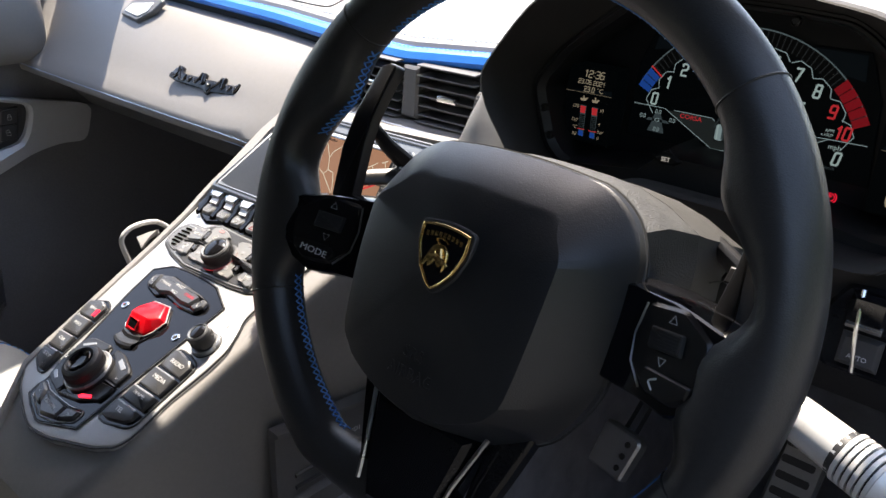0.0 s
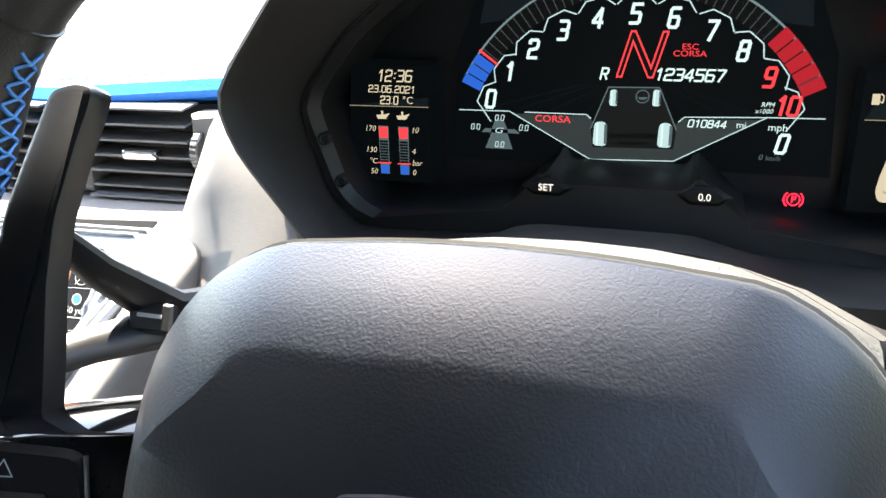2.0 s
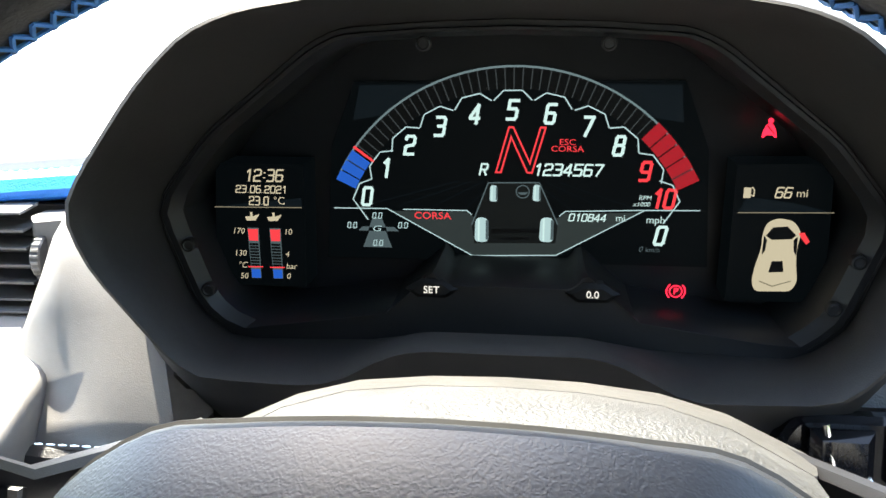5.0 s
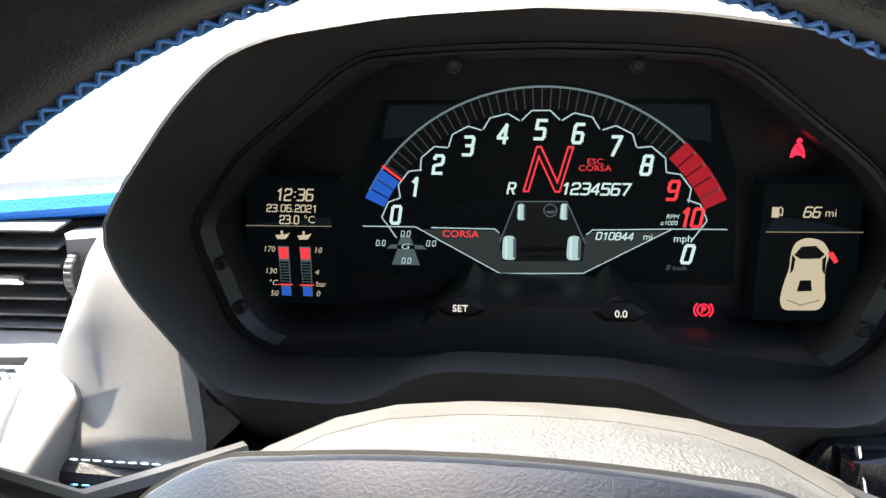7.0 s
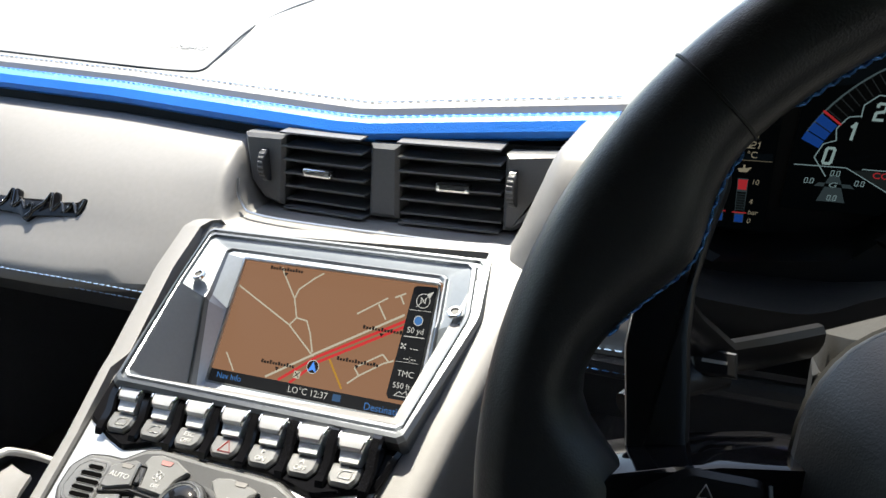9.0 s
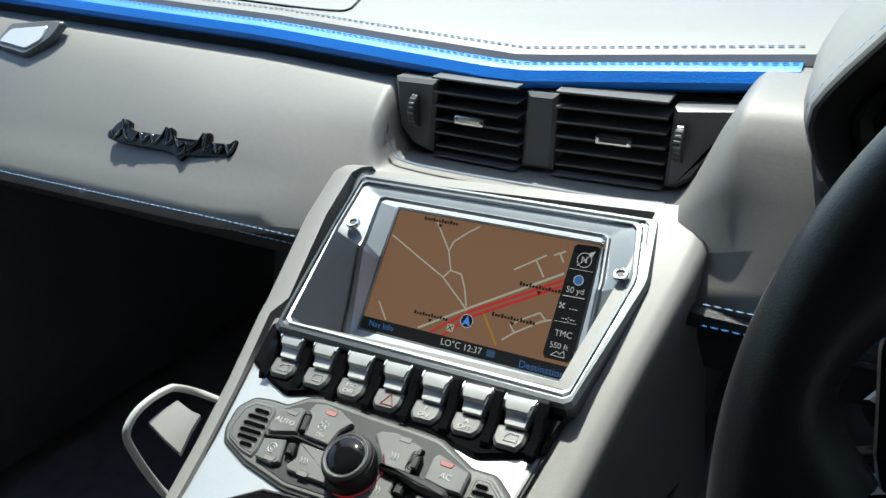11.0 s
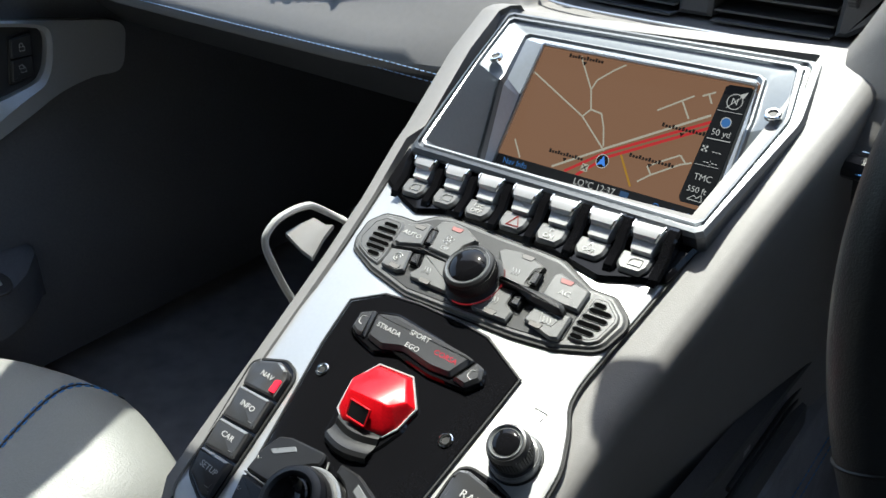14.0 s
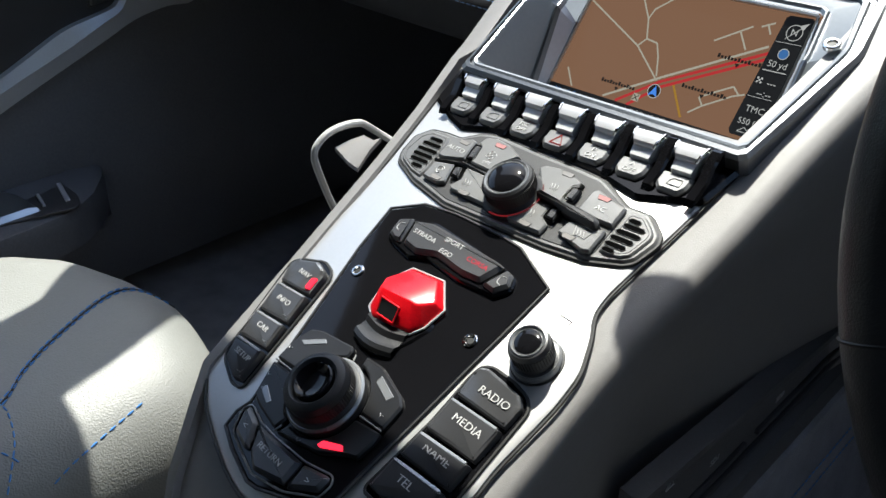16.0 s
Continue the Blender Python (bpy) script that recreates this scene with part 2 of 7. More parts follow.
def stitches(pts, length, gap, r, lift=0.0, bm=None):
    """Single thread stitches along a line of points."""
    bm = bm or bmesh.new()
    P = [Vector(p) for p in pts]
    d, want, on, run = 0.0, 0.0, True, []
    marks = []
    for a, b in zip(P, P[1:]):
        L = (b - a).length
        while want <= d + L:
            marks.append(a + (b - a) * ((want - d) / L))
            want += length if on else gap
            on = not on
        d += L
    for a, b in zip(marks[::2], marks[1::2]):
        mid = (a + b) / 2 + Vector((0, 0, lift))
        tube([a, mid, b], [r * 0.6, r, r * 0.6], 5, bm=bm)
    return bm


# ---- the car's shell ----
def sheet(name, rows, material, label="", parent=None, thick=0.0):
    """A curved sheet through rows of points, given a thickness along its normals."""
    bm = bmesh.new()
    loft(bm, rows, closed=False)
    bmesh.ops.recalc_face_normals(bm, faces=bm.faces)
    if thick:
        bmesh.ops.solidify(bm, geom=bm.faces[:], thickness=thick)
    return part(name, bm, material, parent, label)


ground = tagged(part("ground", box(-400, 400, -400, 400, -0.3, 0.0), GROUND, None), "pale concrete ground outside the car", "ground", kind="structure")
# unseen hedge blocks, added to limit side light and darken gloss reflections
for nm, pts in (("backdrop_right", (4.0, 5.0, -9, 9, 3.0)), ("backdrop_left", (-7.4, -6.4, -9, 4, 1.3)), ("backdrop_rear", (-6.4, 4.0, -9, -8, 3.4))):
    x0, x1, y0, y1, top_z = pts
    tagged(part(nm, box(x0, x1, y0, y1, -0.02, top_z, 0.3), HEDGE, None), "unseen hedge block added to bound side light and reflections", "hedge", kind="structure")
floor = tagged(part("floor", box(-0.86, 0.86, -0.8, 1.32, 0.09, 0.13), CARPET, None), "black carpet over the car's floor pan", "floor", kind="structure")
firewall = tagged(part("wall_front", box(-0.86, 0.86, 1.28, 1.32, 0.132, 0.86), FOOTWELL, None), "black lined firewall at the front of the footwells", "wall", kind="structure")
rear = tagged(part("wall_rear", box(-0.86, 0.86, -0.84, -0.8, 0.09, 1.12), FOOTWELL, None), "black lined bulkhead behind the seats", "wall", kind="structure")


def header(x):
    return 0.500 - 0.1 * x * x


roof_rows = []
for k in range(13):
    x = -0.47 + 0.94 * k / 12
    drop = 0.10 * (x / 0.6) ** 4
    roof_rows.append([(x, header(x), 1.105 - drop * 0.3), (x, header(x) - 0.03, 1.112 - drop * 0.5), (x, 0.0, 1.125 - drop), (x, -0.84, 1.12 - drop)])
tagged(sheet("ceiling", roof_rows, HEAD, thick=0.03), "black roof lining of the car", "roof lining", kind="structure")

for s, nm in ((-1, "pillar_left"), (1, "pillar_right")):
    line = curve([(s * 0.92, 0.95, 0.90), (s * 0.765, 0.765, 0.99), (s * 0.558, 0.585, 1.06), (s * 0.505, 0.49, 1.085), (s * 0.49, 0.2, 1.10), (s * 0.50, -0.4, 1.10), (s * 0.52, -0.84, 1.09)], 6)
    tagged(part(nm, tube(line, [0.090 - 0.035 * min(1.0, k / 12) for k in range(len(line))], 16, squash=0.7), HEAD, None), "dark lined windscreen pillar and roof rail", "pillar", kind="structure")

for s, nm in ((-1, "pillar_left_rear"), (1, "pillar_right_rear")):
    side = sheet(nm, [[(s * 0.86, y, 0.79), (s * 0.74, y, 0.93), (s * 0.56, y, 1.07), (s * 0.48, y, 1.115)] for y in (-0.84, -0.5, -0.03)], HEAD, thick=0.03)
    tagged(side, "dark lined rear quarter panel", "pillar", kind="structure")

# ---- dashboard ----
dash = thing("dashboard", "light grey leather dashboard with a bright blue edge strip", "dashboard")


def strip_z(x):
    return 0.8045 + (0.040 * max(0.0, -x - 0.02) ** 1.1 if x < -0.02 else 0.062 * (x + 0.02))


def strip_y(x):
    return 0.704 + 0.030 * min(1.0, abs(x + 0.02) / 0.25)


XS = [-0.90 + 0.035 * k for k in range(26)] + [0.0, 0.05, 0.10, 0.15, 0.20, 0.25]
top_rows = []
for x in XS:
    y, z = strip_y(x), strip_z(x)
    top_rows.append([(x, y + 0.008, z + 0.002), (x, y + 0.012, z + 0.009), (x, y + 0.022, z + 0.013), (x, y + 0.06, z + 0.022), (x, 0.90, z + 0.045), (x, 1.05, 0.862), (x, 1.2, 0.866), (x, 1.33, 0.855)])
top = sheet("top_pad", top_rows, GREY_TOP, "smooth grey leather top pad", dash)
rest_rows = [[(x, 0.76, 0.86 - 0.06 * min(1, max(0, (x - 0.58) / 0.2))), (x, 0.85, 0.868), (x, 1.05, 0.864), (x, 1.2, 0.867), (x, 1.33, 0.856)] for x in (0.25, 0.35, 0.5, 0.6, 0.7, 0.8, 0.9)]
part("top_pad", (lambda b: (loft(b, rest_rows, closed=False), b)[1])(bmesh.new()), GREY_TOP, dash)

strip_line = [(x, strip_y(x), strip_z(x)) for x in [-0.88 + 0.03 * k for k in range(36)]]
bm = bmesh.new()
loft(bm, [[(x, y + 0.014, z + 0.004), (x, y + 0.004, z + 0.0045), (x, y - 0.004, z + 0.001), (x, y - 0.008, z - 0.006), (x, y - 0.006, z - 0.011), (x, y + 0.001, z - 0.0145), (x, y + 0.014, z - 0.0155)] for x, y, z in strip_line], True, (True, True))
part("edge_strip", bm, BLUE, dash, "bright blue leather edge strip")
bm = bmesh.new()
loft(bm, [[(x, y + 0.014, z - 0.015), (x, y + 0.010, z - 0.017), (x, y + 0.012, z - 0.034), (x, y + 0.03, z - 0.04)] for x, y, z in strip_line], False)
part("shadow_gap", bm, DARK, dash, "dark recess under the edge strip")

# one leather face from the door past the vents to the instruments
def ease(a, b, x):
    q = min(1.0, max(0.0, (x - a) / (b - a)))
    return q * q * (3 - 2 * q)


LEDGE = [(0.730, 0.737), (0.706, 0.7335), (0.680, 0.733), (0.660, 0.733), (0.646, 0.732), (0.637, 0.728), (0.628, 0.717), (0.618, 0.704), (0.610, 0.692), (0.613, 0.683), (0.635, 0.672)]
DRIVE = [(0.740, 0.818), (0.700, 0.815), (0.662, 0.812), (0.648, 0.804), (0.637, 0.788), (0.625, 0.764), (0.613, 0.740), (0.603, 0.718), (0.598, 0.705), (0.602, 0.697), (0.630, 0.695)]
face_rows = []
face_x = [-0.87 + 0.74 * k / 34 for k in range(34)] + [-0.13 + 0.004 * k for k in range(10)] + [-0.08 + 0.02 * k for k in range(9)] + [0.094 + 0.004 * k for k in range(18)] + [0.17, 0.18, 0.19, 0.20, 0.21, 0.22]
for x in face_x:
    y, z = strip_y(x), strip_z(x)
    zb = 0.692 + 0.004 * math.sin(x * 3)
    pas = [(y + 0.016, z - 0.026), (y - 0.004, z - 0.022), (y - 0.022, z - 0.027), (y - 0.046, z - 0.045), (0.664, 0.756), (0.640, 0.727), (0.622, 0.706), (0.608, zb + 0.004), (0.603, zb - 0.006), (0.606, zb - 0.014), (0.622, zb - 0.019)]
    row = []
    for i in range(11):
        lean = ease(-0.125, -0.106, x) if i < 5 else ease(-0.26, -0.11, x)
        p = [u + (v - u) * lean for u, v in zip(pas[i], LEDGE[i])]
        right = ease(0.106, 0.152, x) if i < 6 else ease(0.108, 0.19, x)
        p = [u + (v - u) * right for u, v in zip(p, DRIVE[i])]
        xx = min(x, 0.196) if i < 5 else min(x, 0.19 + 0.008 * (i - 3))
        row.append((xx, p[0], p[1]))
    face_rows.append(row)
part("face_panel", (lambda b: (loft(b, face_rows, closed=False), b)[1])(bmesh.new()), GREY, dash, "light grey leather face panel", sharp=50)
under_rows = [[(x, 0.620 + 0.006 * ease(-0.26, -0.11, x), 0.676), (x, 0.655, 0.662), (x, 0.72, 0.60), (x, 0.80, 0.56), (x, 1.27, 0.50)] for x in [-0.87 + 0.05 * k for k in range(17)]]
# BLACK's leather again, lightened to put veiling haze into the underside
part("glovebox", (lambda b: (loft(b, under_rows, closed=False), b)[1])(bmesh.new()), mat("haze_lifted_black_leather", (0.075, 0.078, 0.084), 0.5, grain=(8, 0.15), bump=(1100, 0.0002, "leather"), spec=0.3), dash, "black leather underside and glovebox")
line = [(x, 0.6022 + 0.005 * ease(-0.26, -0.11, x), 0.6893 - 0.004 * ease(-0.26, -0.11, x) + 0.004 * math.sin(x * 3)) for x in [-0.87 + 0.01 * k for k in range(75)]]
part("stitching", stitches(line, 0.0042, 0.0018, 0.0006), THREAD_PALE, dash, "pale blue stitching")
line2 = [(x, y + 0.004, z - 0.009) for x, y, z in line]
part("stitching", stitches(line2, 0.0042, 0.0018, 0.0006), THREAD_PALE, dash)
line = [(x, strip_y(x) + 0.020, strip_z(x) + 0.0132) for x in [-0.88 + 0.01 * k for k in range(106)]]
part("stitching", stitches(line, 0.0042, 0.002, 0.0006), THREAD_PALE, dash)
line = [(x, strip_y(x) + 0.003, strip_z(x) + 0.005) for x in [-0.88 + 0.01 * k for k in range(106)]]
part("stitching", stitches(line, 0.0042, 0.002, 0.0005), THREAD, dash)
part("welt", tube([(0.10, 0.612, 0.6925), (0.15, 0.6045, 0.6930), (0.20, 0.6015, 0.6935), (0.33, 0.6015, 0.6935)], 0.0075, 10), BLACK, dash, "black leather welt")
line = [(0.15 + 0.005 * k, 0.5972, 0.7055) for k in range(20)]
part("stitching", stitches(line, 0.0042, 0.002, 0.0006), THREAD_PALE, dash)
part("stitching", stitches([(x, y - 0.0028, z - 0.0125) for x, y, z in line], 0.0042, 0.002, 0.0006), THREAD, dash)
line = [(0.44 + 0.01 * k, 0.6155, 0.7445 + 0.0004 * k) for k in range(40)]
part("stitching", stitches(line, 0.0042, 0.002, 0.0006), THREAD_PALE, dash)

# airbag lid seam in the top pad
def pad_z(x, y):
    """Height of the top pad at a place, from its row of points."""
    row = [(strip_y(x) + 0.022, strip_z(x) + 0.013), (strip_y(x) + 0.06, strip_z(x) + 0.022), (0.90, strip_z(x) + 0.045), (1.05, 0.862), (1.2, 0.866)]
    for (ya, za), (yb, zb) in zip(row, row[1:]):
        if y <= yb:
            return za + (zb - za) * (y - ya) / (yb - ya)
    return row[-1][1]


seam = [(x, y, pad_z(x, y) + 0.0006) for x, y in ((-0.72, 1.08), (-0.66, 0.94), (-0.57, 0.79), (-0.545, 0.768), (-0.48, 0.764), (-0.36, 0.762), (-0.26, 0.760), (-0.222, 0.759), (-0.206, 0.763), (-0.208, 0.785), (-0.230, 0.88), (-0.272, 1.02), (-0.31, 1.15))]
part("airbag_seam", tube(curve(seam, 6), 0.0011, 6), DARK, dash, "dark seam of the airbag lid")
lettering("AIRBAG", 0.014, 0, 0, 0, mat("embossed_grey", (0.30, 0.30, 0.30), 0.5), dash, m=pose(-0.262, 0.815, pad_z(-0.262, 0.815) + 0.0006, 10, 0, 0), name="embossed_lettering")

bm = prism(rounded(mm([(-32, -9), (22, -15.5), (46, 6), (52, 28), (36, 28), (-23, 20)]), 0.006), -0.004, 0.003, 0.002)
bm.transform(pose(-0.56, 0.690, 0.786, 45, 0, 0))
outlet = part("demister_outlet", bm, VENT, dash, "dark grey side demister outlet")
bm = prism(rounded(mm([(-24, -4), (20, -9), (36, 3), (35, 20), (-16, 12)]), 0.004), 0.002, 0.0045, 0.001)
bm.transform(pose(-0.56, 0.690, 0.786, 45, 0, 0))
part("outlet_plate", bm, PALE_METAL, outlet, "pale satin outlet plate")

knee_rows = [[(x, 0.622, 0.6955), (x, 0.628, 0.680), (x, 0.645, 0.655), (x, 0.70, 0.60), (x, 1.27, 0.52)] for x in (0.12, 0.2, 0.3, 0.4, 0.5, 0.6, 0.7, 0.86)]
part("knee_panel", (lambda b: (loft(b, knee_rows, closed=False), b)[1])(bmesh.new()), BLACK, dash, "black leather knee panel")
fill_rows = [[(x, 0.70, 0.742), (x, 0.64, 0.748), (x, 0.622, 0.746), (x, 0.618, 0.735), (x, 0.63, 0.722), (x, 0.66, 0.716), (x, 0.66, 0.69), (x, 0.622, 0.682)] for x in (0.215, 0.245, 0.35, 0.45, 0.55, 0.7, 0.86)]
part("lower_panel", (lambda b: (loft(b, fill_rows, closed=False), b)[1])(bmesh.new()), BLACK, dash, "black leather panel below the instruments")

# ---- instrument cluster ----
CX, CZ = 0.378, 0.832


def mirror(half):
    return half + [(2 * CX - x, z) for x, z in half[::-1]]


def radial(outline, y, n=120, cx=CX, cz=CZ):
    """The outline in the plane y, sampled at even angles about its middle."""
    out, m = [], len(outline)
    for k in range(n):
        a = 2 * math.pi * k / n + 0.01
        d = (math.cos(a), math.sin(a))
        best = None
        for i in range(m):
            (x1, z1), (x2, z2) = outline[i], outline[(i + 1) % m]
            ex, ez = x2 - x1, z2 - z1
            den = d[0] * ez - d[1] * ex
            if abs(den) < 1e-12:
                continue
            t = ((x1 - cx) * ez - (z1 - cz) * ex) / den
            s = ((x1 - cx) * d[1] - (z1 - cz) * d[0]) / den
            if t > 0 and -1e-9 <= s <= 1 + 1e-9 and (best is None or t < best):
                best = t
        out.append((cx + best * d[0], y, cz + best * d[1]))
    return out


LIP = mirror([(0.332, 0.769), (0.303, 0.750), (0.243, 0.752), (0.232, 0.760), (0.199, 0.802), (0.191, 0.826), (0.201, 0.843), (0.230, 0.880), (0.252, 0.900), (0.273, 0.908), (0.324, 0.9155), (0.3775, 0.918)])
BEZ = mirror([(0.346, 0.779), (0.341, 0.788), (0.322, 0.764), (0.240, 0.752), (0.224, 0.766), (0.208, 0.812), (0.212, 0.822), (0.235, 0.850), (0.287, 0.890), (0.300, 0.8965), (0.339, 0.899), (0.377, 0.900)])
cluster = thing("instrument_cluster", "black hooded digital instrument cluster in grey leather", "instrument cluster")
lip = radial(rounded(LIP, 0.016), 0.584)
bez = radial(rounded(BEZ, 0.006), 0.640)
BEZO = mirror([(0.335, 0.750), (0.240, 0.747), (0.220, 0.764), (0.205, 0.812), (0.209, 0.823), (0.233, 0.852), (0.285, 0.8930), (0.300, 0.9000), (0.339, 0.9025), (0.377, 0.9035)])
out = radial(rounded(BEZO, 0.006), 0.640)


def grow(loop, f, y):
    return [(CX + (x - CX) * f, y, CZ + (z - CZ) * f) for x, _, z in loop]


def dropped(loop):
    """The ring with its lower edge led down under the panel."""
    return [(x, y, z - 0.05 * min(1.0, max(0.0, (0.80 - z) / 0.03)) * min(1.0, (y - 0.592) / 0.03)) for x, y, z in loop]


bm = bmesh.new()
# light skin over the top and flanks, black skin along the lower edge
low = [k for k in range(120) if lip[k][2] < 0.787]
first = next(k for k in low if (k - 1) % 120 not in low)
under = [(first - 1 + i) % 120 for i in range(len(low) + 2)]
over = [(under[-1] + i) % 120 for i in range(120 - len(under) + 2)]
skin = [dropped(grow(lip, 1.10, 0.80)), dropped(grow(lip, 1.085, 0.72)), dropped(grow(lip, 1.06, 0.64)), dropped(grow(lip, 1.035, 0.602)), grow(lip, 1.02, 0.592)]
loft(bm, [[r[k] for k in over] for r in skin], False)
part("hood_skin", bm, GREY, cluster, "light grey leather hood skin")
bm = bmesh.new()
loft(bm, [[r[k] for k in under] for r in skin], False)
part("hood_underside", bm, RUBBER, cluster, "black leather lower edge")
bm = bmesh.new()
loft(bm, [grow(lip, 1.022, 0.593), grow(lip, 1.020, 0.588), grow(lip, 1.012, 0.584), grow(lip, 1.0, 0.583), grow(lip, 0.985, 0.586), grow(lip, 0.965, 0.600), [(0.25 * a[0] + 0.75 * b[0], 0.632, 0.25 * a[2] + 0.75 * b[2]) for a, b in zip(grow(lip, 0.965, 0), out)], grow(out, 1.0, 0.640)], True)
part("hood_lining", bm, mat("matt_black_hood_lining", (0.028, 0.027, 0.026), 0.6, grain=(8, 0.15), bump=(1700, 0.00008, "leather"), spec=0.3), cluster, "black leather hood lining")
bm = bmesh.new()
loft(bm, [grow(out, 1.0, 0.6400), grow(out, 0.995, 0.6390), grow(bez, 1.012, 0.6392), grow(bez, 1.004, 0.6372), grow(bez, 0.985, 0.6372), grow(bez, 0.95, 0.642), grow(bez, 0.94, 0.660), grow(bez, 0.935, 0.684)], True)
part("bezel", bm, mat("matt_black_bezel", (0.014, 0.014, 0.0145), 0.45, grain=(14, 0.15), spec=0.35), cluster, "black plastic bezel")
bm = bmesh.new()
bm.faces.new([bm.verts.new(p) for p in grow(bez, 0.94, 0.683)])
part("display_glass", bm, mat("display_cover", (0.011, 0.012, 0.013), 0.3, spec=0.16), cluster, "glossy black display glass")
# hood stitching follows the lip outside
bm = bmesh.new()
run = [p for p in grow(lip, 1.032, 0.601)]
run = run[90:] + run[:90]
stitches([p for p in run if p[2] > 0.79], 0.0042, 0.0020, 0.0007, bm=bm)
part("stitching", bm, THREAD_PALE, cluster, "pale blue stitching")
for x, y, z in ((0.339, 0.634, 0.893), (0.420, 0.634, 0.893), (0.221, 0.634, 0.797), (0.229, 0.634, 0.774), (0.535, 0.634, 0.797), (0.527, 0.634, 0.774)):
    bm = turned([(0.0034, 0), (0.0034, 0.004), (0.0026, 0.0046), (0.0020, 0.0040)], 16)
    bm.transform(pose(x, y + 0.006, z, 90, 0, 0))
    part("screw", bm, RUBBER, cluster)
# ridge under the displays with its two buttons
for cx, txt in ((0.3413, "SET"), (0.4178, "0.0")):
    key = part("button", (lambda b: (b.transform(pose(cx, 0.6425, 0.778, 90, 0, 0)), b)[1])(prism(mm([(-13, 0), (-7, -4.5), (7, -4.5), (13, 0), (5, 5), (-5, 5)]), 0, 0.007, 0.002)), mat("matt_black_button", (0.008, 0.008, 0.008), 0.5, grain=(14, 0.1), spec=0.2), cluster, "black function button")
    lettering(txt, 0.0050, 0, 0, 0, mat("button_white", (0.8, 0.8, 0.8), glow=0.08), key, m=pose(cx, 0.6352, 0.778, 90, 0, 0))

# displays
G = 0.064
CYAN = mat("display_white", (0.64, 0.90, 0.96), glow=G * 0.92)
PALE = mat("display_pale_blue", (0.45, 0.66, 0.74), glow=G * 0.9)
DIMB = mat("display_dim_blue", (0.20, 0.30, 0.36), glow=G * 0.35)
NIGHT = mat("display_night", (0.06, 0.11, 0.16), spec=0.04, glow=G * 0.07)
BAND = mat("display_band", (0.05, 0.06, 0.07), spec=0.04, glow=G * 0.06)
RIM_LINE = mat("display_rim_line", (0.24, 0.36, 0.42), glow=G * 0.55)
TICK = mat("display_tick", (0.16, 0.20, 0.23), glow=G * 0.22)
INKY = mat("display_black", (0.03, 0.035, 0.04), glow=G * 0.05)
CREAM = mat("display_cream", (0.88, 0.80, 0.62), glow=G * 0.62)
CREAM_DIM = mat("display_cream_dim", (0.55, 0.50, 0.38), glow=G * 0.4)
REDG = mat("display_red", (0.85, 0.05, 0.07), glow=G * 1.1)
REDD = mat("display_dark_red", (0.50, 0.015, 0.03), glow=G * 0.75)
REDL = mat("warning_red", (1.0, 0.02, 0.06), glow=G * 2.4)
BLUEG = mat("display_blue", (0.015, 0.12, 0.66), glow=G * 0.9)
SCREEN = mat("display_ground", (0.20, 0.36, 0.50), 0.35, spec=0.04, glow=G * 0.006)
SCREEN.node_tree.nodes["Principled BSDF"].inputs["Base Color"].default_value = (0.002, 0.002, 0.002, 1)


def flat(name, polys, y, material, parent):
    bm = bmesh.new()
    for poly in polys:
        bm.faces.new([bm.verts.new((x, y, z)) for x, z in poly])
    return part(name, bm, material, parent, flat=True)


def ribbon(pts, w):
    """Quads along a line in the plane."""
    out = []
    for (a, b), (c, d) in zip(pts, pts[1:]):
        v = Vector((c - a, d - b))
        n = Vector((-v.y, v.x)).normalized() * w / 2
        out.append([(a + n.x, b + n.y), (c + n.x, d + n.y), (c - n.x, d - n.y), (a - n.x, b - n.y)])
    return out


def write(text, size, x, z, y, material, parent, slant=0.25, bold=0.0, wide=1.0, align="CENTER"):
    return lettering(text, size, 0, 0, 0, material, parent, slant=slant, bold=bold * size, wide=wide, align=align, extrude=0.0, m=pose(x, y, z, 90, 0, 0), name="figure")


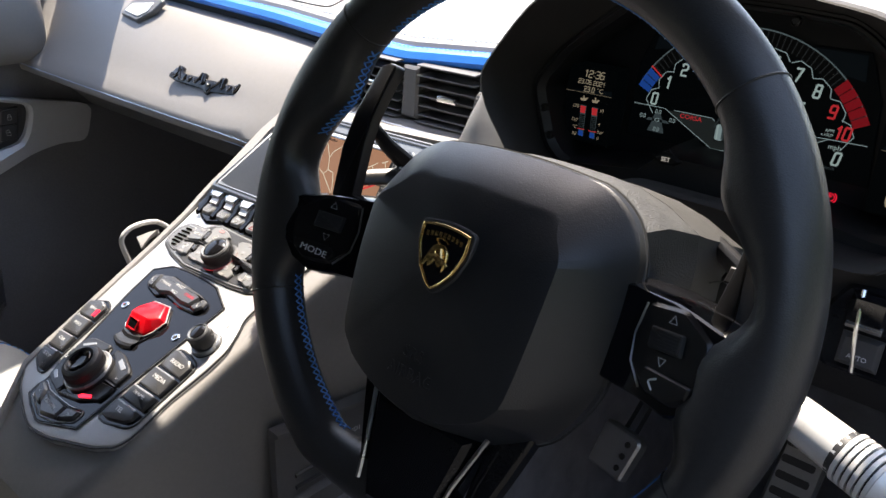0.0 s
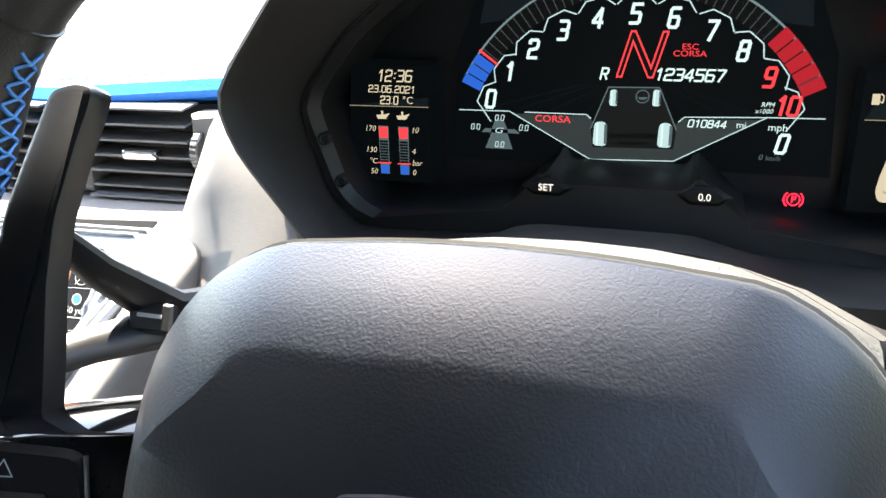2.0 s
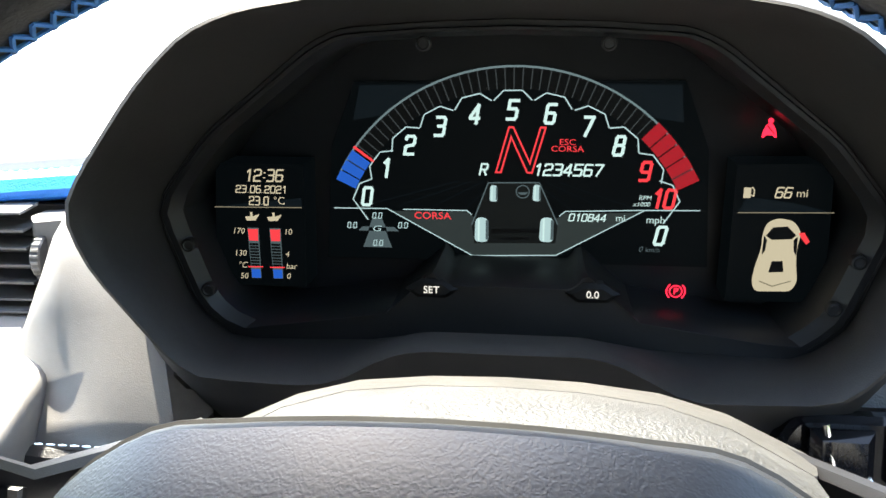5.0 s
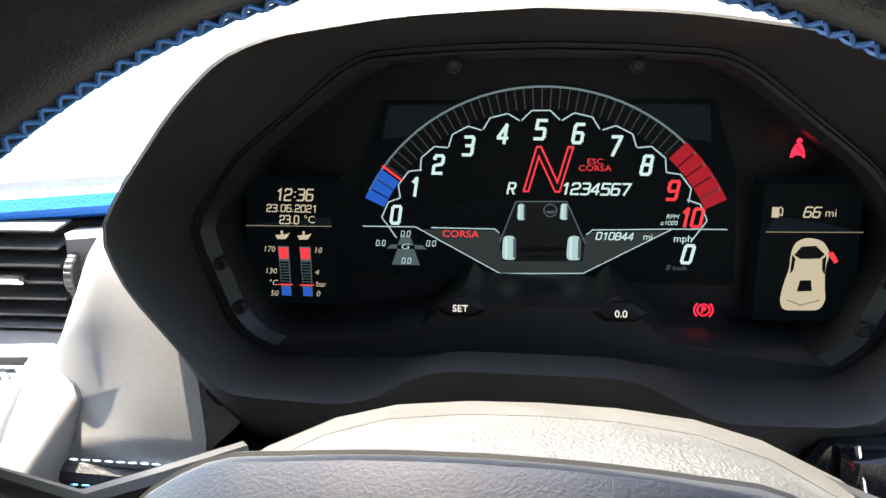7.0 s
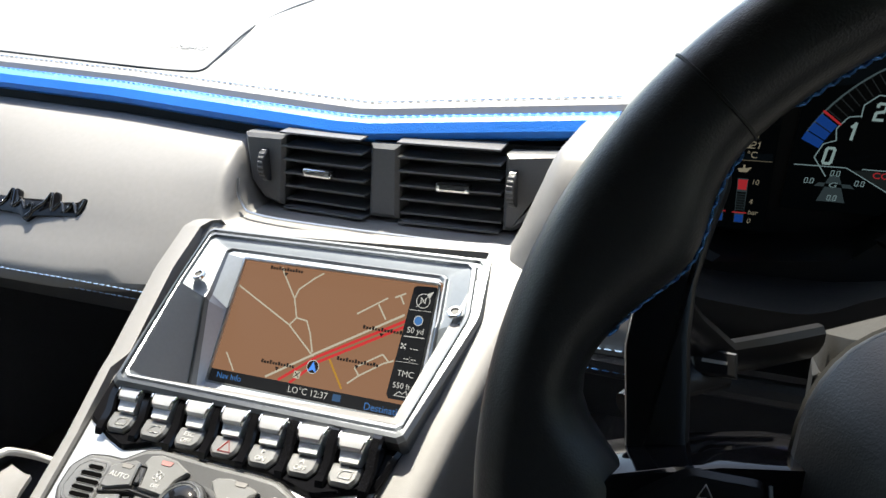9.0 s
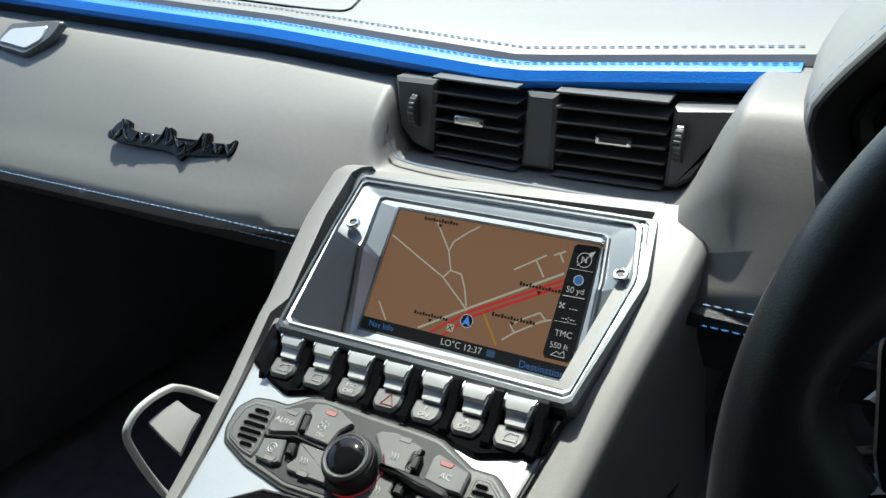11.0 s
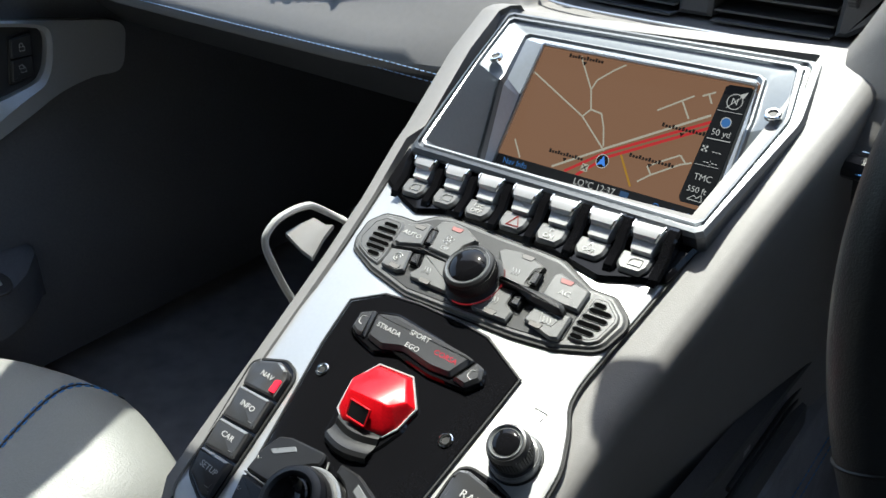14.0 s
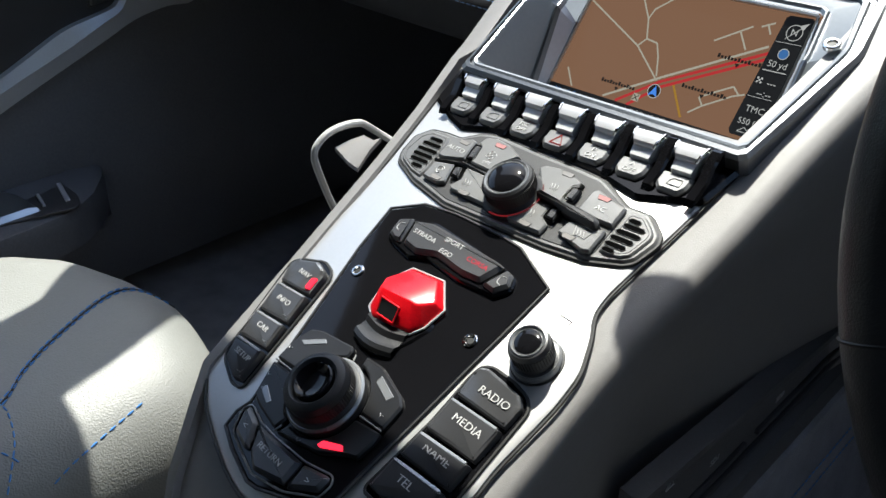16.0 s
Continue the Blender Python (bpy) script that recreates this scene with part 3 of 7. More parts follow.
STROKES = {
    "0": [[(0.15, 0), (0.85, 0), (1, 0.15), (1, 1.25), (0.85, 1.4), (0.15, 1.4), (0, 1.25), (0, 0.15), (0.15, 0)]],
    "1": [[(0.25, 1.1), (0.62, 1.4), (0.62, 0)]],
    "2": [[(0, 1.15), (0, 1.28), (0.15, 1.4), (0.85, 1.4), (1, 1.25), (1, 0.9), (0.85, 0.72), (0.12, 0.62), (0, 0.5), (0, 0), (1, 0)]],
    "3": [[(0, 1.4), (0.85, 1.4), (1, 1.25), (1, 0.86), (0.85, 0.72), (0.25, 0.72)], [(0.85, 0.72), (1, 0.58), (1, 0.15), (0.85, 0), (0, 0)]],
    "4": [[(0.75, 0), (0.75, 1.4), (0, 0.5), (0, 0.38), (1, 0.38)]],
    "5": [[(1, 1.4), (0.02, 1.4), (0, 0.78), (0.85, 0.78), (1, 0.64), (1, 0.15), (0.85, 0), (0, 0)]],
    "6": [[(0.95, 1.4), (0.15, 1.4), (0, 1.25), (0, 0.15), (0.15, 0), (0.85, 0), (1, 0.15), (1, 0.62), (0.85, 0.76), (0, 0.76)]],
    "7": [[(0, 1.4), (1, 1.4), (0.4, 0)]],
    "8": [[(0.15, 0.74), (0.05, 0.86), (0.05, 1.28), (0.18, 1.4), (0.82, 1.4), (0.95, 1.28), (0.95, 0.86), (0.85, 0.74), (0.15, 0.74), (0, 0.6), (0, 0.15), (0.15, 0), (0.85, 0), (1, 0.15), (1, 0.6), (0.85, 0.74)]],
    "9": [[(0.05, 0), (0.85, 0), (1, 0.15), (1, 1.25), (0.85, 1.4), (0.15, 1.4), (0, 1.25), (0, 0.78), (0.15, 0.64), (1, 0.64)]],
    "R": [[(0, 0), (0, 1.4), (0.85, 1.4), (1, 1.25), (1, 0.82), (0.85, 0.68), (0, 0.68)], [(0.5, 0.68), (1, 0)]],
    ":": [[(0.4, 0.35), (0.4, 0.5)], [(0.4, 0.95), (0.4, 1.1)]],
    ".": [[(0.3, 0.0), (0.3, 0.14)]],
}


def digits(text, size, x, z, y, material, parent, slant=0.2, wide=0.62, weight=0.2):
    """Squared slanted display figures, one mesh a word."""
    step = size * wide * 1.36 / 1.4
    polys, pen = [], 0.0
    for c in text:
        w = size * wide / 1.4 * (1.0 if c not in ":." else 0.5)
        for line in STROKES.get(c, []):
            pts = [(pen + px * w + slant * (py / 1.4) * size, py / 1.4 * size) for px, py in line]
            if len(pts) == 2 and c in ":.":
                h = size * 0.09
                (ax, az), (bx, bz) = pts
                polys.append([(ax - h, az), (ax + h, az), (bx + h, bz), (bx - h, bz)])
                continue
            t = size * weight / 1.4 / 2
            for (ax, az), (bx, bz) in zip(pts, pts[1:]):
                v = Vector((bx - ax, bz - az)).normalized()
                n = Vector((-v.y, v.x)) * t
                e = v * t * 0.75
                polys.append([(ax - e.x + n.x, az - e.y + n.y), (bx + e.x + n.x, bz + e.y + n.y), (bx + e.x - n.x, bz + e.y - n.y), (ax - e.x - n.x, az - e.y - n.y)])
        pen += step if c not in ":." else step * 0.52
    total = pen - step + size * wide / 1.4
    ox, oz = x - total / 2 - slant * size / 2, z - size / 2
    return flat("figure", [[(px + ox, pz + oz) for px, pz in q] for q in polys], y, material, parent)


Y0, Y1, Y2, Y3 = 0.6800, 0.6797, 0.6794, 0.6791
TX, TZ = 0.3785, 0.778


def polar(r, a):
    return TX + r * math.cos(radians(a)), TZ + r * math.sin(radians(a))


middle = part("center_display", (lambda b: (b.transform(pose(0, 0.682, 0, 90, 0, 0)), b)[1])(prism([(0.279, 0.779), (0.478, 0.779), (0.474, 0.84), (0.461, 0.873), (0.297, 0.872), (0.284, 0.84)], 0.0, 0.0016)), SCREEN, cluster, "lit digital tachometer display")
flat("display_tint", [[(0.296, 0.853), (0.300, 0.8705), (0.3585, 0.8715), (0.335, 0.866), (0.315, 0.856)]], Y0, NIGHT, middle)
flat("display_tint", [[(0.461, 0.853), (0.459, 0.8712), (0.3985, 0.8718), (0.422, 0.866), (0.442, 0.856)]], Y0, NIGHT, middle)
def dial_arc(r0, r1, a, b):
    return [polar(r0, a), polar(r0, b), polar(r1, b), polar(r1, a)]


flat("scale_band", [dial_arc(0.0912, 0.1014, 152 - k * 4, 148 - k * 4) for k in range(31)], Y1, BAND, middle)
flat("scale_edge", [dial_arc(0.1016, 0.1027, 152 - k * 4, 148 - k * 4) for k in range(31)], Y2, RIM_LINE, middle)
for a in [28 + 2.6 * k for k in range(48)]:
    flat("scale_mark", [dial_arc(0.0912, 0.1014, a - 0.18, a + 0.18)], Y2, TICK, middle)
for k in range(3):
    flat("blue_segment", [dial_arc(0.0912, 0.1025, 154.5 - 3.5 * k, 151.4 - 3.5 * k)], Y3, BLUEG, middle)
flat("needle", [dial_arc(0.090, 0.103, 143.8, 143.0)], Y3, REDG, middle)
for k in range(5):
    flat("red_segment", [dial_arc(0.0915, 0.103, 26.8 + 4.1 * k, 30.5 + 4.1 * k)], Y3, REDD, middle)
# numbers along the scale, each under its own bracket line
ANGLES = (155.2, 142.5, 130.4, 117.4, 104.1, 90.7, 77.3, 63.6, 50.6, 37.7, 26.0)
for n, a in enumerate(ANGLES):
    bracket = [polar(0.0860, a + 6.4), polar(0.0905, a + 2.9), polar(0.0905, a - 2.9), polar(0.0860, a - 6.4)]
    if n == 0:
        bracket = [polar(0.0795, 163.5)] + bracket[1:]
    if n == 10:
        bracket = bracket[:3] + [polar(0.0795, 17.5)]
    flat("scale_line", ribbon(bracket, 0.0007), Y3, PALE, middle)
    digits(str(n), 0.0092, *polar(0.0808 + 0.0032 * ((a - 90) / 65) ** 2, a), Y3, REDG if n > 8 else CYAN, middle, 0.16, 0.66, 0.25)
write("N", 0.034, 0.3785, 0.8372, Y2, REDG, middle, 0.32, 0.012, 0.86)
write("N", 0.034, 0.3785, 0.8372, Y3, INKY, middle, 0.32, -0.018, 0.86)
digits("R", 0.0056, 0.3632, 0.8285, Y3, CYAN, middle, 0.2, 0.8, 0.25)
digits("1234567", 0.0056, 0.4058, 0.8288, Y3, CYAN, middle, 0.2, 0.92, 0.25)
write("ESC", 0.0042, 0.405, 0.8428, Y3, REDG, middle, 0.0, 0.0, 1.2)
write("CORSA", 0.0042, 0.405, 0.8394, Y3, REDG, middle, 0.0, 0.0, 1.2)
write("CORSA", 0.0052, 0.3365, 0.8034, Y3, REDG, middle, 0.0, 0.01, 1.15)
write("RPM", 0.0034, 0.4445, 0.8150, Y3, CYAN, middle, 0.2)
write("x1000", 0.0034, 0.4430, 0.8117, Y3, CYAN, middle, 0.2)
digits("010844", 0.0036, 0.4165, 0.8042, Y3, CYAN, middle, 0.2, 0.92, 0.24)
write("mi", 0.0050, 0.4330, 0.8042, Y3, CYAN, middle, 0.0)
write("mph", 0.0054, 0.4505, 0.8036, Y3, CYAN, middle, 0.0)
digits("0", 0.0092, 0.4535, 0.7955, Y3, CYAN, middle, 0.2, 0.66, 0.25)
write("0", 0.0042, 0.4438, 0.7880, Y3, DIMB, middle, 0.22)
write("km/h", 0.0036, 0.4500, 0.7878, Y3, DIMB, middle, 0.0)
for txt, x, z in (("0.0", 0.3072, 0.8030), ("0.0", 0.2935, 0.7975), ("0.0", 0.3208, 0.7980), ("0.0", 0.3072, 0.7880)):
    digits(txt, 0.0030, x, z, Y3, PALE, middle, 0.15, 0.72, 0.22)
write("G", 0.0044, 0.3065, 0.7958, Y3, PALE, middle, 0.2, 0.0, 1.6)
flat("g_force_grid", [[(0.3045, 0.8015), (0.3095, 0.8015), (0.3115, 0.7965), (0.3025, 0.7965)], [(0.3025, 0.7945), (0.3115, 0.7945), (0.3145, 0.7855), (0.2990, 0.7855)], [(0.2965, 0.7945), (0.3020, 0.7945), (0.3025, 0.7968), (0.2990, 0.7968)], [(0.3120, 0.7945), (0.3185, 0.7945), (0.3160, 0.7968), (0.3115, 0.7968)]], Y2, DIMB, middle)
flat("frame_line", ribbon([(0.284, 0.8066), (0.3125, 0.8068), (0.3575, 0.7822), (0.4010, 0.7836), (0.4450, 0.8086), (0.4720, 0.8090)], 0.0006), Y2, PALE, middle)
flat("frame_line", ribbon([(0.321, 0.8066), (0.3545, 0.8066), (0.3570, 0.8045)], 0.0006), Y2, PALE, middle)
flat("frame_line", ribbon([(0.4020, 0.8045), (0.4050, 0.8072), (0.4450, 0.8086)], 0.0006), Y2, PALE, middle)
flat("road_glow", [[(0.315, 0.8055), (0.3575, 0.7826), (0.4008, 0.7840), (0.4430, 0.8072), (0.4040, 0.8060), (0.4015, 0.8035), (0.358, 0.8030), (0.3555, 0.8056)]], Y0, mat("display_road", (0.16, 0.22, 0.24), glow=G * 0.16), middle)
for k in range(9):
    x = 0.315 + 0.008 * k
    flat("perspective_line", ribbon([(0.300 + 0.018 * k, 0.808), (0.350 + 0.0065 * k, 0.822)], 0.00035), Y0, NIGHT, middle)
# chassis picture
flat("chassis_picture", [[(0.3655, 0.8215), (0.3915, 0.8220), (0.4015, 0.8000), (0.4005, 0.7900), (0.3585, 0.7890), (0.3570, 0.7990)]], Y1, mat("display_chassis", (0.05, 0.065, 0.07), glow=G * 0.10), middle)
flat("chassis_picture", ribbon([(0.357, 0.799), (0.3655, 0.8215), (0.3915, 0.8220), (0.4015, 0.800)], 0.0007), Y2, DIMB, middle)
flat("chassis_picture", [[(0.367, 0.797), (0.392, 0.798), (0.392, 0.7955), (0.367, 0.7945)], [(0.372, 0.7925), (0.387, 0.793), (0.387, 0.7915), (0.372, 0.791)]], Y2, INKY, middle)
for x, z, w, h in ((0.3683, 0.8160, 0.0042, 0.0086), (0.3903, 0.8166, 0.0042, 0.0086), (0.3622, 0.7965, 0.0076, 0.0132), (0.3958, 0.7972, 0.0076, 0.0132)):
    wheel_pic = rounded([(x - w / 2, z - h / 2), (x + w / 2, z - h / 2), (x + w * 0.42, z + h / 2), (x - w * 0.42, z + h / 2)], w * 0.35, 3)
    flat("tyre_picture", [wheel_pic], Y2, PALE, middle)
    flat("tyre_picture", ribbon([(x - w * 0.2, z - h * 0.45), (x - w * 0.2, z + h * 0.45)], w * 0.12), Y3, CYAN, middle)
    flat("tyre_picture", ribbon([(x + w * 0.38, z - h * 0.4), (x + w * 0.38, z + h * 0.4)], w * 0.2), Y3, DIMB, middle)
flat("wheel_icon", ribbon(arc(0.3832, 0.8172, 0.0033, 0, 360, 20), 0.0006) + [[(0.3805, 0.8168), (0.386, 0.8170), (0.3846, 0.8156), (0.3820, 0.8156)]], Y3, DIMB, middle)

LY1, LY2 = 0.6609, 0.6606
left = part("left_display", (lambda b: (b.transform(pose(0, 0.6835, 0, 90, 0, 0)), b)[1])(prism([(0.223, 0.768), (0.272, 0.768), (0.274, 0.833), (0.228, 0.833)], 0.0, 0.0215)), SCREEN, cluster, "lit clock and oil gauge display")
digits("12:36", 0.0058, 0.2535, 0.8274, LY2, CREAM, left, 0.2, 0.8, 0.2)
digits("23.06.2021", 0.0036, 0.2515, 0.8202, LY2, CREAM, left, 0.15, 0.86, 0.22)
digits("23.0", 0.0042, 0.2498, 0.8142, LY2, CREAM, left, 0.1, 0.74, 0.22)
write("°C", 0.0056, 0.2605, 0.8142, LY2, CREAM, left, 0.0, 0.0)
flat("frame_line", ribbon([(0.226, 0.8105), (0.272, 0.8110)], 0.0005), LY1, CREAM_DIM, left)
flat("display_tint", [[(0.228, 0.811), (0.272, 0.8115), (0.272, 0.816), (0.245, 0.813)]], LY1, NIGHT, left)
for gx, side, labels in ((0.2455, -1, (("170", 0.798), ("130", 0.786), ("°C", 0.7795), ("50", 0.7735))), (0.2572, 1, (("10", 0.798), ("4", 0.786), ("bar", 0.7795), ("0", 0.774)))):
    flat("gauge_column", [[(gx - 0.0026, 0.7725), (gx + 0.0026, 0.7725), (gx + 0.003, 0.7998), (gx - 0.003, 0.7998)]], LY1, DIMB, left)
    flat("gauge_red", [[(gx - 0.0024, 0.7930), (gx + 0.0024, 0.7930), (gx + 0.0027, 0.7992), (gx - 0.0027, 0.7992)]], LY2, REDG, left)
    flat("gauge_blue", [[(gx - 0.0024, 0.7728), (gx + 0.0024, 0.7728), (gx + 0.0024, 0.7775), (gx - 0.0024, 0.7775)]], LY2, BLUEG, left)
    for k in range(8):
        z = 0.7792 + 0.0016 * k
        flat("gauge_segment", [[(gx - 0.0024, z), (gx + 0.0024, z), (gx + 0.0024, z + 0.0012), (gx - 0.0024, z + 0.0012)]], LY2, INKY, left)
    flat("gauge_needle", [[(gx - 0.004, 0.7784), (gx + 0.004, 0.7786), (gx + 0.004, 0.7793), (gx - 0.004, 0.7791)]], 0.6604, REDG, left)
    flat("oil_icon", [[(gx - 0.0038, 0.8058), (gx + 0.0012, 0.8062), (gx + 0.0042, 0.8072), (gx + 0.0018, 0.8038), (gx - 0.0028, 0.8036)], [(gx - 0.0008, 0.806), (gx + 0.0004, 0.806), (gx + 0.0004, 0.8082), (gx - 0.0008, 0.8082)]], LY2, CREAM, left)
    for txt, z in labels:
        write(txt, 0.0044 if len(txt) < 4 else 0.004, gx + side * 0.0045, z, LY2, CREAM, left, 0.2, 0.0, 1.0, "RIGHT" if side < 0 else "LEFT")

right = part("right_display", (lambda b: (b.transform(pose(0, 0.6835, 0, 90, 0, 0)), b)[1])(prism([(0.484, 0.768), (0.531, 0.768), (0.528, 0.837), (0.484, 0.836)], 0.0, 0.0215)), SCREEN, cluster, "lit fuel range and door warning display")
digits("66", 0.0048, 0.5062, 0.8232, LY2, CREAM, right, 0.2, 0.86, 0.22)
write("mi", 0.0056, 0.5145, 0.8229, LY2, CREAM, right, 0.0)
flat("fuel_icon", [[(0.4878, 0.8203), (0.4912, 0.8203), (0.4912, 0.8254), (0.4878, 0.8254)]] + ribbon([(0.4912, 0.822), (0.4926, 0.8212), (0.4926, 0.8245), (0.4914, 0.8256)], 0.0006), LY2, CREAM, right)
flat("frame_line", ribbon([(0.486, 0.8130), (0.530, 0.8138)], 0.0005), LY1, CREAM_DIM, right)
flat("display_tint", [[(0.486, 0.8135), (0.528, 0.8142), (0.512, 0.818), (0.490, 0.821)]], LY1, NIGHT, right)
flat("car_picture", [rounded([(0.4975, 0.7735), (0.5145, 0.7740), (0.5170, 0.7790), (0.5155, 0.7880), (0.5150, 0.7960), (0.5165, 0.8035), (0.5125, 0.8095), (0.5050, 0.8108), (0.5000, 0.8085), (0.4985, 0.8030), (0.4985, 0.7950), (0.4965, 0.7870), (0.4955, 0.7785)], 0.003, 3)], LY1, CREAM, right)
for pane in ([(0.5000, 0.8020), (0.5030, 0.8062), (0.5095, 0.8068), (0.5140, 0.8025), (0.5120, 0.8005), (0.5030, 0.8000)], [(0.5030, 0.7835), (0.5100, 0.7840), (0.5090, 0.7895), (0.5040, 0.7892)], [(0.4990, 0.7925), (0.5004, 0.7945), (0.5008, 0.8000), (0.4992, 0.8020)], [(0.5150, 0.7925), (0.5136, 0.7945), (0.5130, 0.8000), (0.5148, 0.8020)]):
    flat("car_window_picture", [pane], LY2, INKY, right)
flat("car_line_picture", ribbon([(0.499, 0.779), (0.5055, 0.7765), (0.514, 0.7795)], 0.0006), LY2, CREAM_DIM, right)
flat("door_picture", [[(0.5150, 0.8035), (0.5175, 0.8040), (0.5205, 0.7995), (0.5190, 0.7980), (0.5165, 0.8010)]], LY2, REDG, right)
lamp = part("belt_warning_lamp", (lambda b: (b.transform(pose(0.497, 0.662, 0.8535, 90, 0, 0)), b)[1])(prism(mm([(-3.4, -4.4), (-2.4, -4.6), (-1.6, -3.4), (1.6, -3.4), (2.4, -4.6), (3.4, -4.4), (2.8, -1.2), (1.6, 1.4), (0.6, 2.0), (-0.6, 2.0), (-1.6, 1.4), (-2.8, -1.2)]), 0.0, 0.0006)), REDL, cluster, "lit red belt warning lamp")
flat("lamp_mark", [[(0.497 + x, 0.8535 + z) for x, z in arc(0, 0.0034, 0.0013, 0, 345, 14)]], 0.6613, REDL, lamp)
flat("lamp_strap", ribbon([(0.4954, 0.8548), (0.4990, 0.8510)], 0.0005), 0.6608, INKY, lamp)
lamp = part("brake_warning_lamp", (lambda b: (b.transform(pose(0.460, 0.662, 0.7722, 90, 0, 0)), b)[1])(turned([(0.0030, 0.0), (0.0030, 0.0006)], 20)), mat("lamp_ground", (0.02, 0.0, 0.0), 0.3), cluster, "lit red brake warning lamp")
flat("lamp_mark", ribbon(arc(0.460, 0.7722, 0.0030, 0, 360, 24), 0.0007) + ribbon(arc(0.460, 0.7722, 0.0045, 130, 230, 10), 0.0008) + ribbon(arc(0.460, 0.7722, 0.0045, -50, 50, 10), 0.0008), 0.6610, REDL, lamp)
write("P", 0.0048, 0.460, 0.7722, 0.6608, REDL, lamp, 0.0, 0.02)
# ---- air vents ----
VH = [(-0.121, 0.79), (-0.119, 0.752), (-0.110, 0.738), (-0.095, 0.7335), (0.10, 0.7335), (0.112, 0.742), (0.140, 0.790), (0.148, 0.793)]
VD = pose(0.005, -0.011, 0.003)
housing = thing("vent_housing", "dark grey plastic housing round the centre air vents", "vent housing", VD)
plate = [(x, z) for x, z in VH]
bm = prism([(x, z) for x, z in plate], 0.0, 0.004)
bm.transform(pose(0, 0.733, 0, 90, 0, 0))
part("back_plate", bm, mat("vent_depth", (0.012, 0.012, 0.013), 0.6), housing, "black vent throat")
for poly, yy in (([(-0.121, 0.79), (-0.119, 0.752), (-0.108, 0.738), (-0.093, 0.7335), (-0.090, 0.7335), (-0.084, 0.79)], 0.704), ([(-0.014, 0.7335), (0.011, 0.7335), (0.013, 0.79), (-0.010, 0.79)], 0.703), ([(0.092, 0.7335), (0.10, 0.7335), (0.112, 0.742), (0.140, 0.790), (0.148, 0.793), (0.094, 0.79)], 0.706)):
    bm = prism(poly, 0.0, 0.72 - yy + 0.004, 0.003)
    bm.transform(pose(0, 0.7239, 0, 90, 0, 0))
    part("panel", bm, VENT, housing)
bm = tube(curve([(-0.1185, 0.688, 0.757), (-0.117, 0.683, 0.748), (-0.108, 0.677, 0.7385), (-0.095, 0.672, 0.7352), (-0.05, 0.668, 0.7345), (0.06, 0.668, 0.7345), (0.102, 0.672, 0.7352)], 6), 0.0011, 6)
part("trim_line", bm, SATIN, housing, "thin bright trim line")
for x, y, z in ((-0.102, 0.703, 0.766), (0.1005, 0.7045, 0.766)):
    bm = turned([(0.013, -0.003), (0.0138, -0.002), (0.0138, 0.002), (0.013, 0.003)], 28)
    bm.transform(pose(x, y + 0.0045, z, 0, 90, 0))
    dial = part("thumbwheel", bm, BUTTON, housing, "ribbed vent thumbwheel")
    for k in range(9):
        a = radians(-62 + 15.5 * k)
        b2 = box(-0.0024, 0.0024, -0.0009, 0.0009, 0, 0.0006, 0.0003)
        b2.transform(pose(x, y + 0.0045 - 0.0136 * math.cos(a), z + 0.0136 * math.sin(a), 90, 0, 0) @ pose(0, 0, 0, math.degrees(-a), 0, 0))
        part("rib", b2, VENT if k % 2 else CLIMATE, dial)
for x0, x1, y, tab, tilt in ((-0.088, -0.014, 0.702, (-0.054, 0.764), -4), (0.012, 0.092, 0.704, (0.056, 0.763), 2)):
    m = VD @ pose((x0 + x1) / 2, y, 0.765, 0, 0, tilt)
    vent = thing("air_vent", "dark air vent with slats and a bright tab", "air vent", m, "centre air vents")
    w = (x1 - x0) / 2 - 0.001
    for k in range(6):
        z = -0.026 + 0.0108 * k
        b2 = prism([(-0.0105, -0.0006), (0.0105, -0.0010), (0.0105, 0.0006), (-0.0105, 0.0008)], -w, w)
        b2.transform(pose(0, 0.010, z, 0, 0, 0) @ Matrix(((0, 0, 1, 0), (1, 0, 0, 0), (0, 1, 0, 0), (0, 0, 0, 1))))
        b2.transform(pose(0, 0, 0, 4, 0, 0))
        part("slat", b2, VENT, vent)
    b2 = prism(rounded(mm([(-13, -3.4), (13, -3.4), (13, 3.4), (-13, 3.4)]), 0.0025), 0.0, 0.007, 0.0015, steps=2)
    b2.transform(pose(tab[0] - (x0 + x1) / 2, 0.0025, tab[1] - 0.765, 90, 0, 0))
    grip = part("tab", b2, CHROME, vent, "bright metal vent tab")
    b2 = prism(rounded(mm([(-10, -1.2), (10, -1.2), (10, 1.2), (-10, 1.2)]), 0.001), 0.0, 0.0006)
    b2.transform(pose(tab[0] - (x0 + x1) / 2, -0.0045, tab[1] - 0.765, 90, 0, 0))
    part("inlay", b2, CHROME, grip)
    b2 = box(-w, w, -0.004, 0.026, -0.0325, -0.0312)
    part("sill", b2, VENT, vent)

